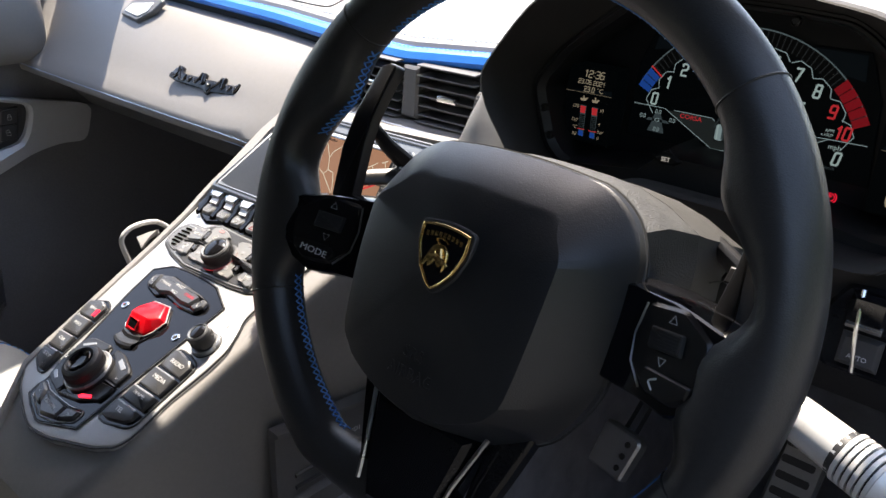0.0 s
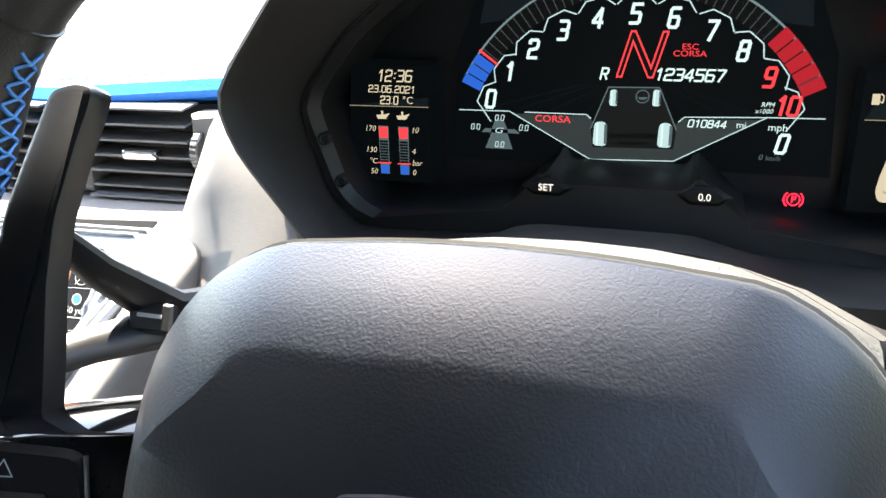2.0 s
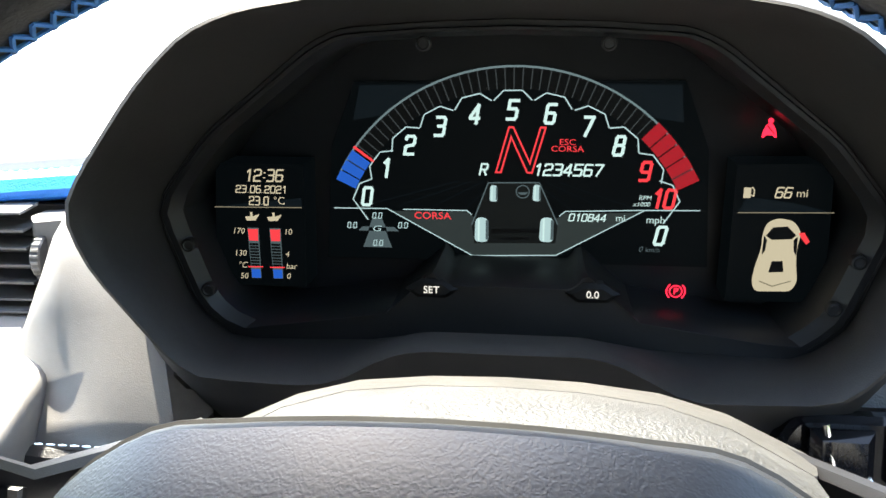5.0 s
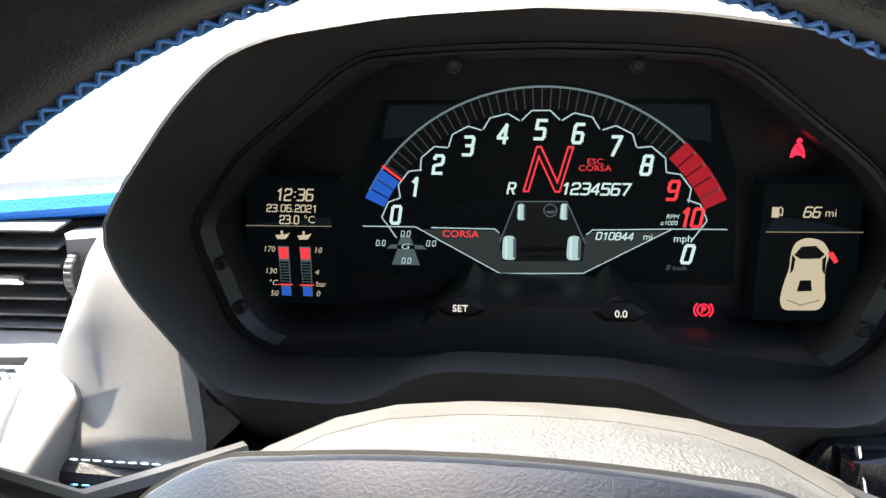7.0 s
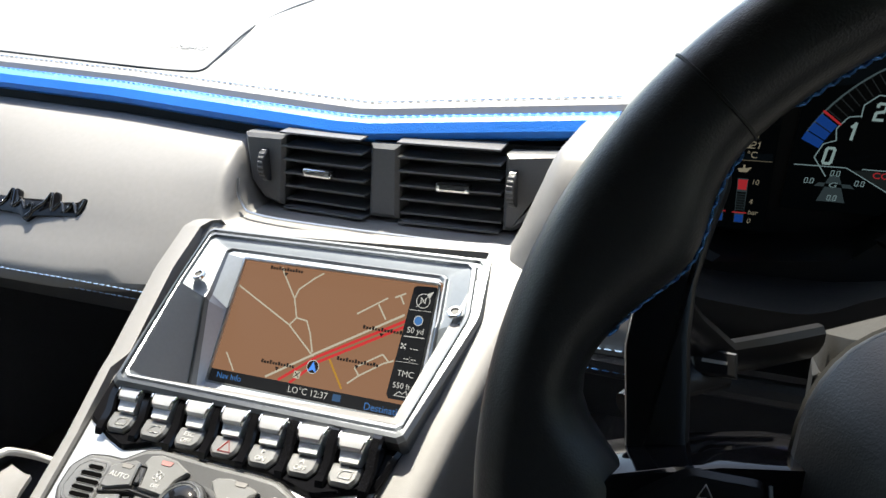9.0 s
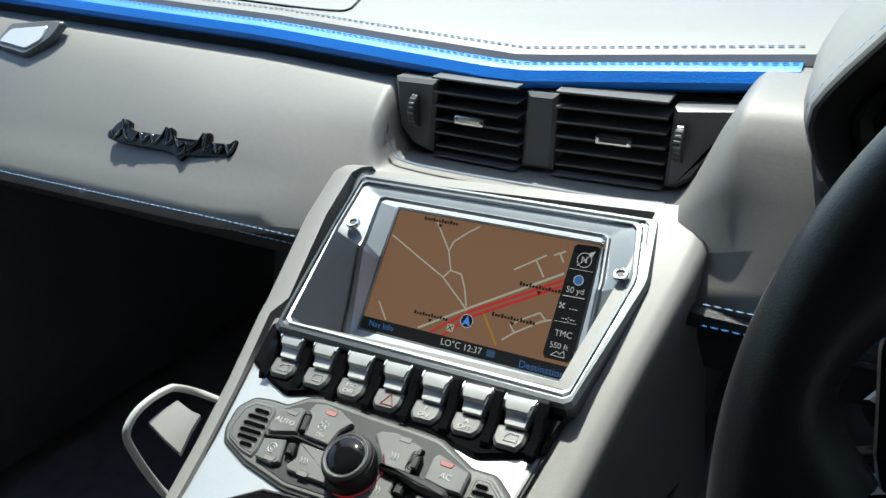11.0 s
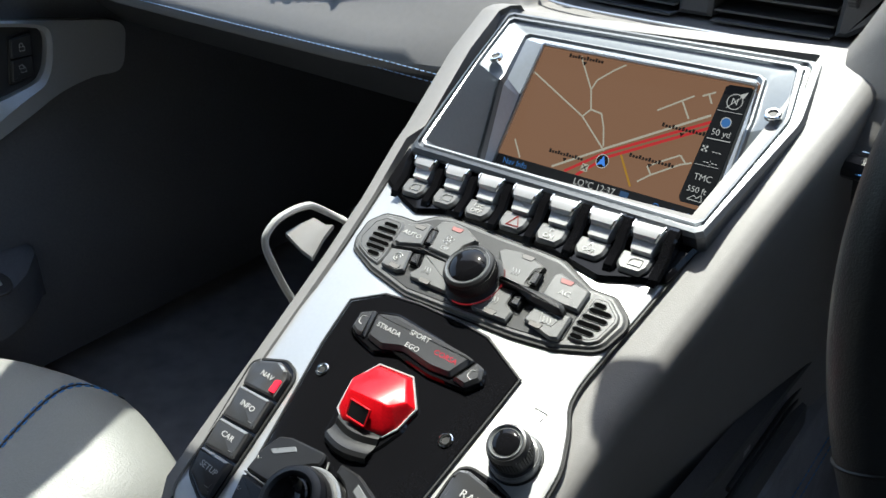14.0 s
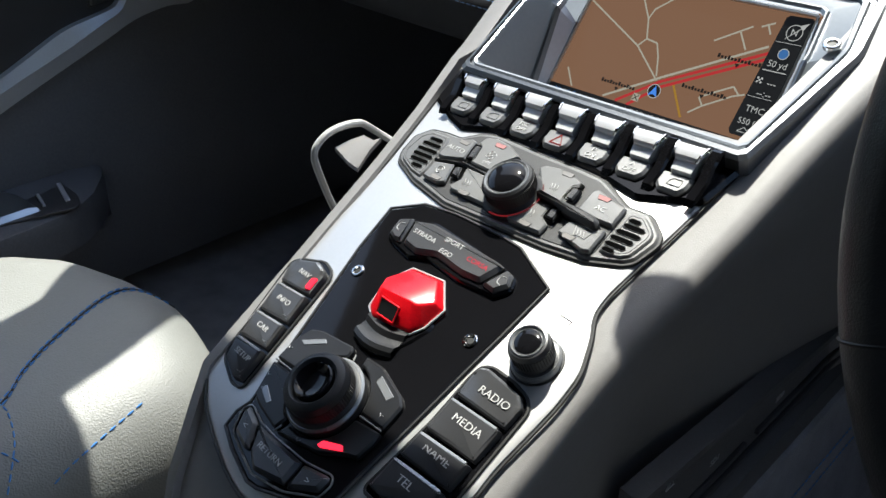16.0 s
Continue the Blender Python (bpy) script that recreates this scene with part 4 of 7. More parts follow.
# emblem on the passenger side: a plain dark shape with a raised edge
CHROME_BLACK = mat("dark_chrome", (0.10, 0.10, 0.10), 0.15, metal=1.0, grain=(30, 0.1))
emblem = thing("dashboard_emblem", "glossy black script-shaped emblem on grey leather", "emblem")
blob = mm([(-484, 703), (-480, 697), (-462, 694), (-430, 693), (-396, 692), (-380, 690), (-374, 684), (-368, 683), (-362, 690), (-325, 693), (-306, 694), (-301, 701), (-300, 714), (-306, 716), (-312, 710), (-334, 709), (-338, 719), (-345, 720), (-350, 710), (-388, 709), (-391, 719), (-398, 720), (-403, 710), (-445, 710), (-452, 713), (-454, 721), (-464, 723), (-474, 716), (-478, 709)])
FACE_M = pose(-0.3115, 0.6395, 0.7290, 51, 0, 4) @ Matrix.Scale(0.77, 4) @ pose(0.392, 0, 0)
bm = prism([(x, (z - 0.7035)) for x, z in rounded(blob, 0.003, 3)], -0.002, 0.0034, 0.0012, steps=2)
bm.transform(FACE_M)
part("emblem_body", bm, GLOSS, emblem, "glossy black backing")
swash = [(-478, 706), (-470, 698), (-460, 715), (-466, 720), (-454, 700), (-442, 698), (-436, 708), (-428, 698), (-420, 708), (-412, 698), (-404, 708), (-400, 718), (-394, 699), (-384, 706), (-376, 698), (-368, 704), (-366, 690), (-372, 688), (-354, 706), (-347, 717), (-341, 698), (-332, 708), (-324, 698), (-316, 708), (-308, 698), (-303, 712)]
bm = tube(curve([(x / 1000, (z - 703.5) / 1000, 0.0040) for x, z in swash], 5), 0.0017, 8)
bm.transform(FACE_M)
part("emblem_stroke", bm, CHROME_BLACK, emblem, "raised dark stroke")

# ---- steering wheel ----
WM = pose(0.3776, 0.347, 0.789, 64.8, 0, 0)
RM = pose(0.374, 0.363, 0.788, 72.2, 0, 0)
wheel = thing("steering_wheel", "black leather flat-bottomed steering wheel with blue stitching", "steering wheel", RM)


def rim_point(a):
    """Middle line of the rim in the wheel's plane; a in degrees from the right, anticlockwise."""
    x, y = 0.1605 * math.cos(radians(a)), 0.1605 * math.sin(radians(a))
    low = -0.142
    if y < low:
        y = low + (y - low) * 0.25
    return x, y


def rim_at(a, q, extra=0.0):
    """A place on the rim's skin: q = 0 outside, 90 towards the driver, 180 inside."""
    x, y = rim_point(a)
    d = Vector((x, y, 0)).normalized()
    w, h = 0.0157, 0.0167
    inner = 0.0
    # thumb rests, notches below them and the flare to the spokes
    for mids, width, power, depth in (((153, 27), 8, 2, 0.0100), ((171, 9), 6, 2, -0.0040), ((188, 352), 11, 4, 0.0160)):
        for mid in mids:
            inner += depth * math.exp(-abs(((a - mid + 180) % 360 - 180) / width) ** power)
    deep = 0.0
    for mid in (160, 20):
        off = ((a - mid + 180) % 360 - 180) / 22
        deep += 0.007 * math.exp(-off * off)
    c, s = math.cos(radians(q)), math.sin(radians(q))
    h += deep if s < 0 else 0.0
    return Vector((x, y, 0)) + d * ((w + extra) * c - (inner if c < 0 else 0) * abs(c)) + Vector((0, 0, (h + extra) * s))


N_RIM, N_SEC = 160, 22
bm = bmesh.new()
rows = [[bm.verts.new(rim_at(360 * k / N_RIM, 360 * i / N_SEC)) for i in range(N_SEC)] for k in range(N_RIM)]
for k in range(N_RIM):
    a, b = rows[k], rows[(k + 1) % N_RIM]
    for i in range(N_SEC):
        bm.faces.new((a[i], a[(i + 1) % N_SEC], b[(i + 1) % N_SEC], b[i]))
rim = part("rim", bm, SMOOTH_BLACK, wheel, "smooth black leather rim")
for a in (42, 138, 205, 335):
    part("leather_seam", tube([rim_at(a, 360 * i / 32, 0.0001) for i in range(32)], 0.0006, 5, True), RUBBER, rim, "dark leather joint")
for a0, a1 in ((20, 41), (46, 134), (140, 166), (202, 246), (294, 338)):
    bm = bmesh.new()
    n = int((a1 - a0) / 1.7)
    for k in range(n):
        a, b, c = a0 + 1.7 * k, a0 + 1.7 * k + 0.85, a0 + 1.7 * k + 1.7
        tube([rim_at(a, 181, 0.0001), rim_at(a + 0.5, 186, 0.0006), rim_at(b, 192, 0.0007), rim_at(c - 0.5, 198, 0.0006), rim_at(c, 204, 0.0001)], 0.00055, 5, bm=bm)
        tube([rim_at(a, 204, 0.0001), rim_at(b, 192, 0.0009), rim_at(c, 181, 0.0001)], 0.0005, 5, bm=bm)
    part("stitching", bm, THREAD, rim, "blue cross stitching")

# airbag pad with its facets: a domed top, a bowed middle and sloped flanks; half outlines from the top to the foot
PAD_X = -0.004
PADO = [(0, 65, -25), (20, 64.5, -25.5), (40, 63, -27), (57, 60.5, -29), (74, 49.5, -31), (84, 32, -31), (87, 10, -30), (87.6, -8, -30), (86.3, -37, -30), (76, -61, -30), (64, -74, -30), (33, -90, -30), (0, -97, -30)]
PADI = [(0, 40, -0.5), (14, 39.5, -0.5), (28, 38.5, -1.5), (45, 38, -4), (53, 28, 1), (60.5, 18, 5.5), (61, 7, 6), (60, -15, 6), (56, -53, 4), (50, -64, 2), (42, -71, 1), (22, -80, -1), (0, -83, -2)]


def both(half):
    """The whole ring of a half outline about the pad's middle."""
    half = [tuple(p) for p in curve(half, 3)]
    ring = half + [(-x, y, z) for x, y, z in half[-2:0:-1]]
    return [Vector((PAD_X + x / 1000, y / 1000, z / 1000)) for x, y, z in ring]


FO, FI = both(PADO), both(PADI)


def flank(t, bulge=0.0):
    """A ring on the flanks between the outer edge and the crease."""
    return [p.lerp(q, t) + Vector((0, 0, bulge)) for p, q in zip(FO, FI)]


def face_ring(f):
    out = []
    for p in FI:
        x, y = PAD_X + (p.x - PAD_X) * f, p.y * f
        k = f ** 1.8
        out.append(Vector((x, y, (0.0120 - 0.0009 * max(0.0, -y / 0.02)) * (1 - k) + p.z * k)))
    return out


bm = bmesh.new()
edge = [Vector((PAD_X + (p.x - PAD_X) * f, p.y * f, p.z + d)) for f, d in ((0.94, -0.022), (0.985, -0.010)) for p in FO]
loft(bm, [edge[:len(FO)], edge[len(FO):], [p + Vector((0, 0, -0.003)) for p in FO], flank(0.03, 0.0004), flank(0.10, 0.0008), flank(0.5, 0.0014), flank(0.92, 0.0006), flank(0.985, 0.0002), face_ring(0.97), face_ring(0.9), face_ring(0.8), face_ring(0.65), face_ring(0.45), face_ring(0.2)], True, (True, True))
part("airbag_pad", bm, PAD, wheel, "charcoal grained airbag pad", sharp=10)
part("pad_seam", tube([(p.x, p.y, p.z - 0.0045) for p in FO], 0.0011, 5, True), RUBBER, wheel)
lettering("SRS", 0.009, -0.004, -0.052, 0.0082, PAD, wheel, name="embossed_lettering", extrude=0.0004)
lettering("AIRBAG", 0.009, -0.004, -0.063, 0.0062, PAD, wheel, name="embossed_lettering", extrude=0.0004)

# shield badge, with bars for the name and a plain relief
SH = rounded(mm([(-16, 14.5), (-8, 15.8), (0, 16.3), (8, 15.8), (16, 14.5), (15.5, 4), (11, -7), (5, -14), (0, -17.5), (-5, -14), (-11, -7), (-15.5, 4)]), 0.0015)
BM = pose(-0.0040, 0.0005, 0.0118, 3, 0, 0)
def at_badge(bm):
    bm.transform(BM)
    return bm
part("badge_recess", at_badge(prism(inset(SH, -0.0022), -0.002, 0.0009, 0.0008)), DARK, wheel)
badge = part("badge", at_badge(prism(SH, 0.0, 0.0018, 0.0004)), GLOSS, wheel, "glossy black shield badge with a gold rim")
part("badge_rim", at_badge(tube([(x, y, 0.0018) for x, y in inset(SH, 0.0006)], 0.0008, 8, True)), GOLD, badge, "gold rim")
for k in range(9):
    x = -0.0112 + 0.0028 * k
    part("bar", at_badge(box(x - 0.0009, x + 0.0009, 0.0098 - 0.000012 * (k - 4) ** 2 * 8, 0.0124 - 0.000012 * (k - 4) ** 2 * 8, 0.0018, 0.0022)), GOLD, badge)
shape = mm([(-10, -6.2), (-8.4, -2.5), (-6.5, 1.5), (-4.6, 5.2), (-1.5, 6.6), (2.5, 6.0), (5.2, 3.0), (5.8, -1.0), (5.2, -5.8), (4.0, -7.6), (3.4, -3.4), (1.6, -5.2), (-0.6, -4.6), (-1.8, -2.2), (-3.4, -5.0), (-5.6, -6.8), (-6.6, -4.0), (-8.4, -7.2)])
part("relief", at_badge(prism(rounded(shape, 0.0008, 2), 0.0018, 0.0031, 0.0006)), GOLD, badge, "gold relief figure")
part("relief", at_badge(tube(curve([(-0.0012, 0.0062, 0.0024), (-0.004, 0.0078, 0.0025), (-0.002, 0.0092, 0.0025), (0.002, 0.0086, 0.0025), (0.0042, 0.0072, 0.0025)], 5), 0.0005, 6)), GOLD, badge)
part("relief", at_badge(tube(curve([(0.001, 0.004, 0.0036), (0.003, 0.000, 0.0042), (0.0075, -0.0035, 0.0034)], 5), [0.0010] * 5 + [0.0008] * 5 + [0.0005], 6)), GOLD, badge)
part("relief", at_badge(turned([(0.0018, 0.003), (0.0014, 0.0042), (0.0006, 0.0046)], 12, x=-0.0005, y=0.0015)), GOLD, badge)

# side spokes with their control pods
FACE = mm([(-133, -3), (-136, -16), (-133, -29), (-122, -36), (-104, -34), (-93, -24), (-90, -10), (-94, 6), (-116, 7)])
for s, word in ((1, "MODE"), (-1, "")):
    flip = lambda poly: poly if s == 1 else [(-x, y) for x, y in poly[::-1]]
    fr = flip(mm([(-146, -4), (-142, -16), (-139, -27), (-131, -36), (-118, -40.5), (-99, -37), (-64, -35), (-64, 10), (-84, 10), (-106, 8), (-120, 5), (-136, 1)]))
    bk = flip(mm([(-150, 4), (-147, -16), (-143, -29), (-133, -39), (-118, -43.5), (-99, -40), (-64, -38), (-64, 16), (-84, 16), (-106, 12.5), (-121, 9.5), (-138, 5)]))
    bm = bmesh.new()
    loft(bm, [[(x, y, -0.044) for x, y in bk], [(x, y, -0.026) for x, y in bk], [(x, y, -0.0075) for x, y in inset(fr, -0.001)], [(x, y, -0.006) for x, y in fr]], True, (True, True))
    pod = part("spoke", bm, GLOSS, wheel, "piano black spoke", sharp=22)
    part("control_pad", prism(flip(rounded(FACE, 0.003, 3)), -0.006, -0.0035, 0.0018), PADKEY, pod, "gloss black control pad")
    part("chrome_edge", tube([(p[0], p[1], -0.0042) for p in flip(mm([(-93, 5), (-91, -10), (-93, -23), (-102, -33)]))], 0.0006, 6), SATIN, pod)
    part("roller", prism(flip(rounded(mm([(-120, -4), (-121, -14), (-102, -14), (-101, -4)]), 0.001)), -0.0035, -0.001, 0.0015, steps=2), RUBBER, pod, "knurled roller")
    for k in range(6):
        part("roller_rib", box(min(-s * 0.1195, -s * 0.1025), max(-s * 0.1195, -s * 0.1025), -0.0128 + 0.0015 * k, -0.0122 + 0.0015 * k, -0.0011, -0.0006), DARK, pod)
    for y, up in ((0.001, 1), (-0.0185, -1)):
        x = -s * 0.111
        part("arrow_mark", tube([(x - 0.0022, y - 0.0016 * up, -0.0032), (x + 0.0022, y - 0.0016 * up, -0.0032), (x, y + 0.0022 * up, -0.0032)], 0.00028, 4, True), WHITE_INK, pod)
    part("button", prism(flip(rounded(mm([(-131, -24), (-130, -30), (-122, -35), (-106, -33), (-101, -27), (-104, -22.5)]), 0.0015)), -0.0035, -0.0015, 0.001), PADKEY, pod, "mode button" if word else "phone button")
    if word:
        lettering(word, 0.0056, -0.1155, -0.0285, -0.0014, WHITE_INK, pod, turn=-4, wide=1.2)
    else:
        part("icon", tube(curve([(0.113, -0.026, -0.0013), (0.109, -0.028, -0.0013), (0.112, -0.0315, -0.0013)], 4), 0.0005, 4), WHITE_INK, pod)
    for ob in [pod] + list(pod.children_recursive):
        # the spokes dip towards the hub, so their faces turn inwards
        ob.data.transform(pose(0, 0.0058, -0.0008, 0, 0, 1.8) @ pose(-s * 0.138, 0, -0.004, 0, s * 18, 0) @ pose(s * 0.138, 0, 0.004))
low = mm([(-34, -84), (-26, -124), (-20, -140), (20, -140), (26, -124), (34, -84)])
part("lower_spoke", prism(low, -0.034, -0.010, 0.003), GLOSS, wheel, "piano black lower spoke")
for s in (-1, 1):
    part("chrome_edge", tube([(s * 0.040, -0.080, -0.016), (s * 0.031, -0.110, -0.012), (s * 0.027, -0.132, -0.010)], 0.0014, 6), SATIN, wheel, "bright metal spoke edge")
    part("lower_brace", prism([(s * x, y) for x, y in mm([(36, -82), (62, -66), (52, -100), (40, -136), (30, -136)])][::s], -0.034, -0.024, 0.002), GLOSS, wheel)

hub = RM.inverted() @ WM
for ob in wheel.children_recursive:
    if ob is not rim and ob.parent is not rim:
        ob.data.transform(hub)

# ---- steering column and stalks ----
column = thing("steering_column", "grey plastic steering column shroud", "steering column")
loops = []
CXC = 0.3835
for y, zt, hw in ((0.372, 0.806, 0.052), (0.378, 0.816, 0.062), (0.395, 0.834, 0.068), (0.420, 0.831, 0.072), (0.446, 0.8215, 0.077), (0.450, 0.8195, 0.079), (0.470, 0.8115, 0.0855), (0.484, 0.806, 0.0875), (0.494, 0.797, 0.083), (0.50, 0.775, 0.078)):
    sec = [(-1, -0.036), (-0.985, -0.020), (-0.72, -0.0085), (-0.5, -0.003), (-0.25, -0.0006), (0, 0), (0.25, -0.0006), (0.5, -0.003), (0.72, -0.0085), (0.985, -0.020), (1, -0.036), (0.97, -0.072), (0.7, -0.110), (-0.7, -0.110), (-0.97, -0.072)]
    loops.append([(CXC + u * hw, y, max(zt + w, 0.70)) for u, w in sec])
bm = bmesh.new()
loft(bm, loops[4:], True, (True, True))
part("shroud", bm, COLUMN, column, "grey plastic shroud", sharp=28)
bm = bmesh.new()
loft(bm, [[(CXC + (x - CXC) * 0.998, y, 0.76 + (z - 0.76) * 0.998) for x, y, z in l] for l in loops[:5]], True, (True, True))
part("collar", bm, mat("speckled_grey_plastic", (0.038, 0.038, 0.037), 0.5, grain=(60, 0.5), bump=(900, 0.0008, "noise")), column, "grey speckled collar behind the wheel", sharp=28)
for s in (-1, 1):
    part("stalk_slot", box(CXC + s * 0.0835 - 0.004, CXC + s * 0.0835 + 0.004, 0.466, 0.486, 0.752, 0.776, 0.002), RUBBER, column)
    part("split_line", tube([(CXC + s * 0.0835, 0.452, 0.7745), (CXC + s * 0.0858, 0.470, 0.7705), (CXC + s * 0.084, 0.49, 0.767)], 0.0005, 5), RUBBER, column)
    # shift paddle: a tall blade with a brace to the column
    blade = rounded(mm([(131, 96.5), (124, 99), (117, 98), (117.5, 92), (120, 82), (123.5, 62.5), (123.2, 45), (121, 28), (119, 10), (120, -4), (136, -6), (139, 16), (142.5, 40), (140.5, 64), (136.3, 79)]), 0.0025, 3)
    paddle = thing("shift_paddle", "tall black metal shift paddle behind the steering wheel", "shift paddle", WM, "shift paddles")
    tip = [(s * x, y) for x, y in blade]
    part("blade", prism(tip if s == 1 else tip[::-1], -0.039, -0.031, 0.0025, steps=2), PADDLE, paddle, "black metal blade")
    part("arm", tube([(s * 0.134, 0.062, -0.036), (s * 0.126, 0.050, -0.054), (s * 0.116, 0.040, -0.076), (s * 0.102, 0.044, -0.096), (s * 0.084, 0.051, -0.114)], [0.004, 0.006, 0.0085, 0.0095, 0.0095], 12, squash=0.55), PADDLE, paddle)
    part("foot", tube([(s * 0.140, 0.020, -0.040), (s * 0.131, 0.028, -0.060), (s * 0.114, 0.036, -0.076)], [0.005, 0.006, 0.007], 12, squash=0.6), PADDLE, paddle)
    bm = prism([(s * x, y) for x, y in mm([(-8, -4.5), (6, -5), (8, 1), (3, 4.5), (-7, 4)])][::s], -0.0030, -0.0004, 0.0008)
    bm.transform(pose(s * 0.116, 0.0385, -0.0655, -8, 0, 0))
    plate = part("mark_plate", bm, PADDLE, paddle)
    for w, h in ((0.0042, 0.0006),) + (((0.0006, 0.0042),) if s == 1 else ()):
        bm = box(-w, w, -h, h, -0.0005, -0.0001)
        bm.transform(pose(s * 0.116, 0.0385, -0.0655, -8, 0, 0))
        part("mark", bm, WHITE_INK, plate)
for s, name in ((-1, "wiper_stalk"), (1, "light_stalk")):
    stalk = thing(name, "grey control stalk with a ribbed bright tip on the column", "control stalk")
    pts = [(CXC + s * 0.07, 0.462, 0.735), (CXC + s * 0.11, 0.452, 0.730), (CXC + s * 0.150, 0.440, 0.722), (CXC + s * 0.172, 0.434, 0.718)]
    part("lever", tube(pts, [0.007, 0.009, 0.012, 0.0125], 14), COLUMN if s == -1 else PALE_METAL, stalk)
    if s == 1:
        d = (Vector(pts[3]) - Vector(pts[2])).normalized()
        for k in range(6):
            o = Vector(pts[3]) + d * (0.002 + 0.0035 * k)
            part("ring", tube([o, o + d * 0.0022], 0.0142, 18), PALE_METAL, stalk)
        part("end_cap", tube([Vector(pts[3]) + d * 0.022, Vector(pts[3]) + d * 0.030], [0.0145, 0.011], 18), PALE_METAL, stalk)
        part("core", tube([Vector(pts[3]) - d * 0.002, Vector(pts[3]) + d * 0.024], 0.0125, 18), DARK, stalk)

# ---- centre console ----
CM = pose(0.0015, 0.406, 0.6185, 25.5, -3.0, 0)
console = thing("center_console", "light grey leather centre console with a satin silver control panel", "center console", CM)
PLATE = mm([(-108, 123), (-104, 92), (-97, 40), (-94, 3), (-96, -20), (-93, -45), (-90, -76), (-90, -113), (-82, -134), (-65, -147), (-45, -156), (-23, -164), (-5, -168), (22, -165), (72, -150), (91, -140), (97, -129), (97, -88), (102, -50), (102, -30), (95, -11), (88.5, 0), (88, 13), (91, 31), (99, 79), (104, 111), (106, 122)])
part("trim_plate", prism(rounded(PLATE, 0.006), -0.012, 0.0, 0.0025, steps=2), SILVER, console, "satin silver trim plate")
part("plate_gap", tube([(x, y, -0.0012) for x, y in inset(rounded(PLATE, 0.006), -0.0009)], 0.0009, 6, True), RUBBER, console, "dark gap round the trim plate")
body = []
for v, l, r, deep in ((0.268, -0.128, 0.138, 0.0), (0.266, -0.136, 0.147, 0.0), (0.260, -0.141, 0.1515, 0.0), (0.2585, -0.1415, 0.152, 0.085), (0.215, -0.139, 0.1475, 0.085), (0.142, -0.1285, 0.135, 0.085), (0.128, -0.127, 0.133, 0.0), (0.08, -0.121, 0.126, 0.0), (0.03, -0.114, 0.119, 0.0), (0.0, -0.111, 0.114, 0.0), (-0.03, -0.108, 0.112, 0.0), (-0.05, -0.106, 0.111, 0.0), (-0.10, -0.102, 0.110, 0.0), (-0.13, -0.099, 0.106, 0.0), (-0.15, -0.090, 0.098, 0.0), (-0.185, -0.070, 0.080, 0.0), (-0.21, -0.06, 0.07, 0.0)):
    d = -0.003 if v > -0.14 else (-0.008 if v > -0.18 else (-0.014 if v > -0.2 else -0.03))
    lift = 0.008 if v > 0.2 else (0.004 if v > 0.12 else 0.0)
    d += lift
    body.append([(l - 0.035, v, d - 0.34), (l - 0.016, v, d - 0.10), (l - 0.006, v, d - 0.035), (l - 0.002, v, d - 0.012), (l + 0.003, v, d - 0.002), (l + 0.009, v, d + 0.004), (l + (0.0245 if v > 0.135 else 0.0165), v, d + 0.0045), (l + (0.0265 if v > 0.135 else 0.0185), v, d - deep), (r - 0.044, v, d - deep), (r - 0.040, v, d), (r - 0.012, v, d), (r - 0.005, v, d - 0.001), (r - 0.0012, v, d - 0.004), (r, v, d - 0.011), (r - 0.003, v, d - 0.04), (r - 0.010, v, d - 0.10), (r - 0.016, v, d - 0.16), (r - 0.024, v, d - 0.34)])
bm = bmesh.new()
loft(bm, body, True, (True, True))
part("body", bm, GREY, console, "light grey leather console body", sharp=45)
BLACKP = mm([(-62.6, 6), (-44, 17.5), (-20, 19.5), (12, 18.5), (30, 16.3), (59, 2), (56, -25), (52.4, -55), (43.5, -132), (42, -147), (1.5, -160), (-6, -160.5), (-28, -154), (-41.5, -148), (-42.5, -139), (-39.6, -131), (-48.3, -83), (-59.6, -25)])
part("gloss_panel", prism(BLACKP, 0.0, 0.0015, 0.0008), GLOSS, console, "piano black panel round the gear selector")
part("panel_lip", tube([(x, y, 0.0012) for x, y in inset(BLACKP, -0.0008)], 0.0009, 6, True), DARK, console)
for x, y in ((-0.0477, -0.0386), (0.0436, -0.0421)):
    screw = part("screw", turned([(0.0040, 0.001), (0.0040, 0.0022), (0.0034, 0.0026), (0.0026, 0.0026), (0.0022, 0.0016)], 20, x=x, y=y), CHROME, console, "bright torx screw")
    part("screw_socket", turned([(0.0021, 0.0012), (0.0021, 0.0018)], 6, x=x, y=y), RUBBER, screw)


def key(name, poly, z0, z1, ch, material, text="", size=0.0046, at=None, turn=0.0, ink=None, label="", parent=None, r=0.0012):
    ob = part(name, prism(rounded(mm(poly), r, 2), z0, z1, ch), material, parent or console, label)
    if text:
        lettering(text, size, at[0] / 1000, at[1] / 1000, z1 + 0.0001, ink or WHITE_INK, ob, turn=turn, wide=1.15)
    return ob


PRINT = mat("grey_print", (0.45, 0.45, 0.45), 0.5)
RED_PRINT = mat("lit_red_print", (0.9, 0.06, 0.10), glow=0.3)
RED_LAMP = mat("lit_red_lamp", (1.0, 0.02, 0.05), glow=0.7)
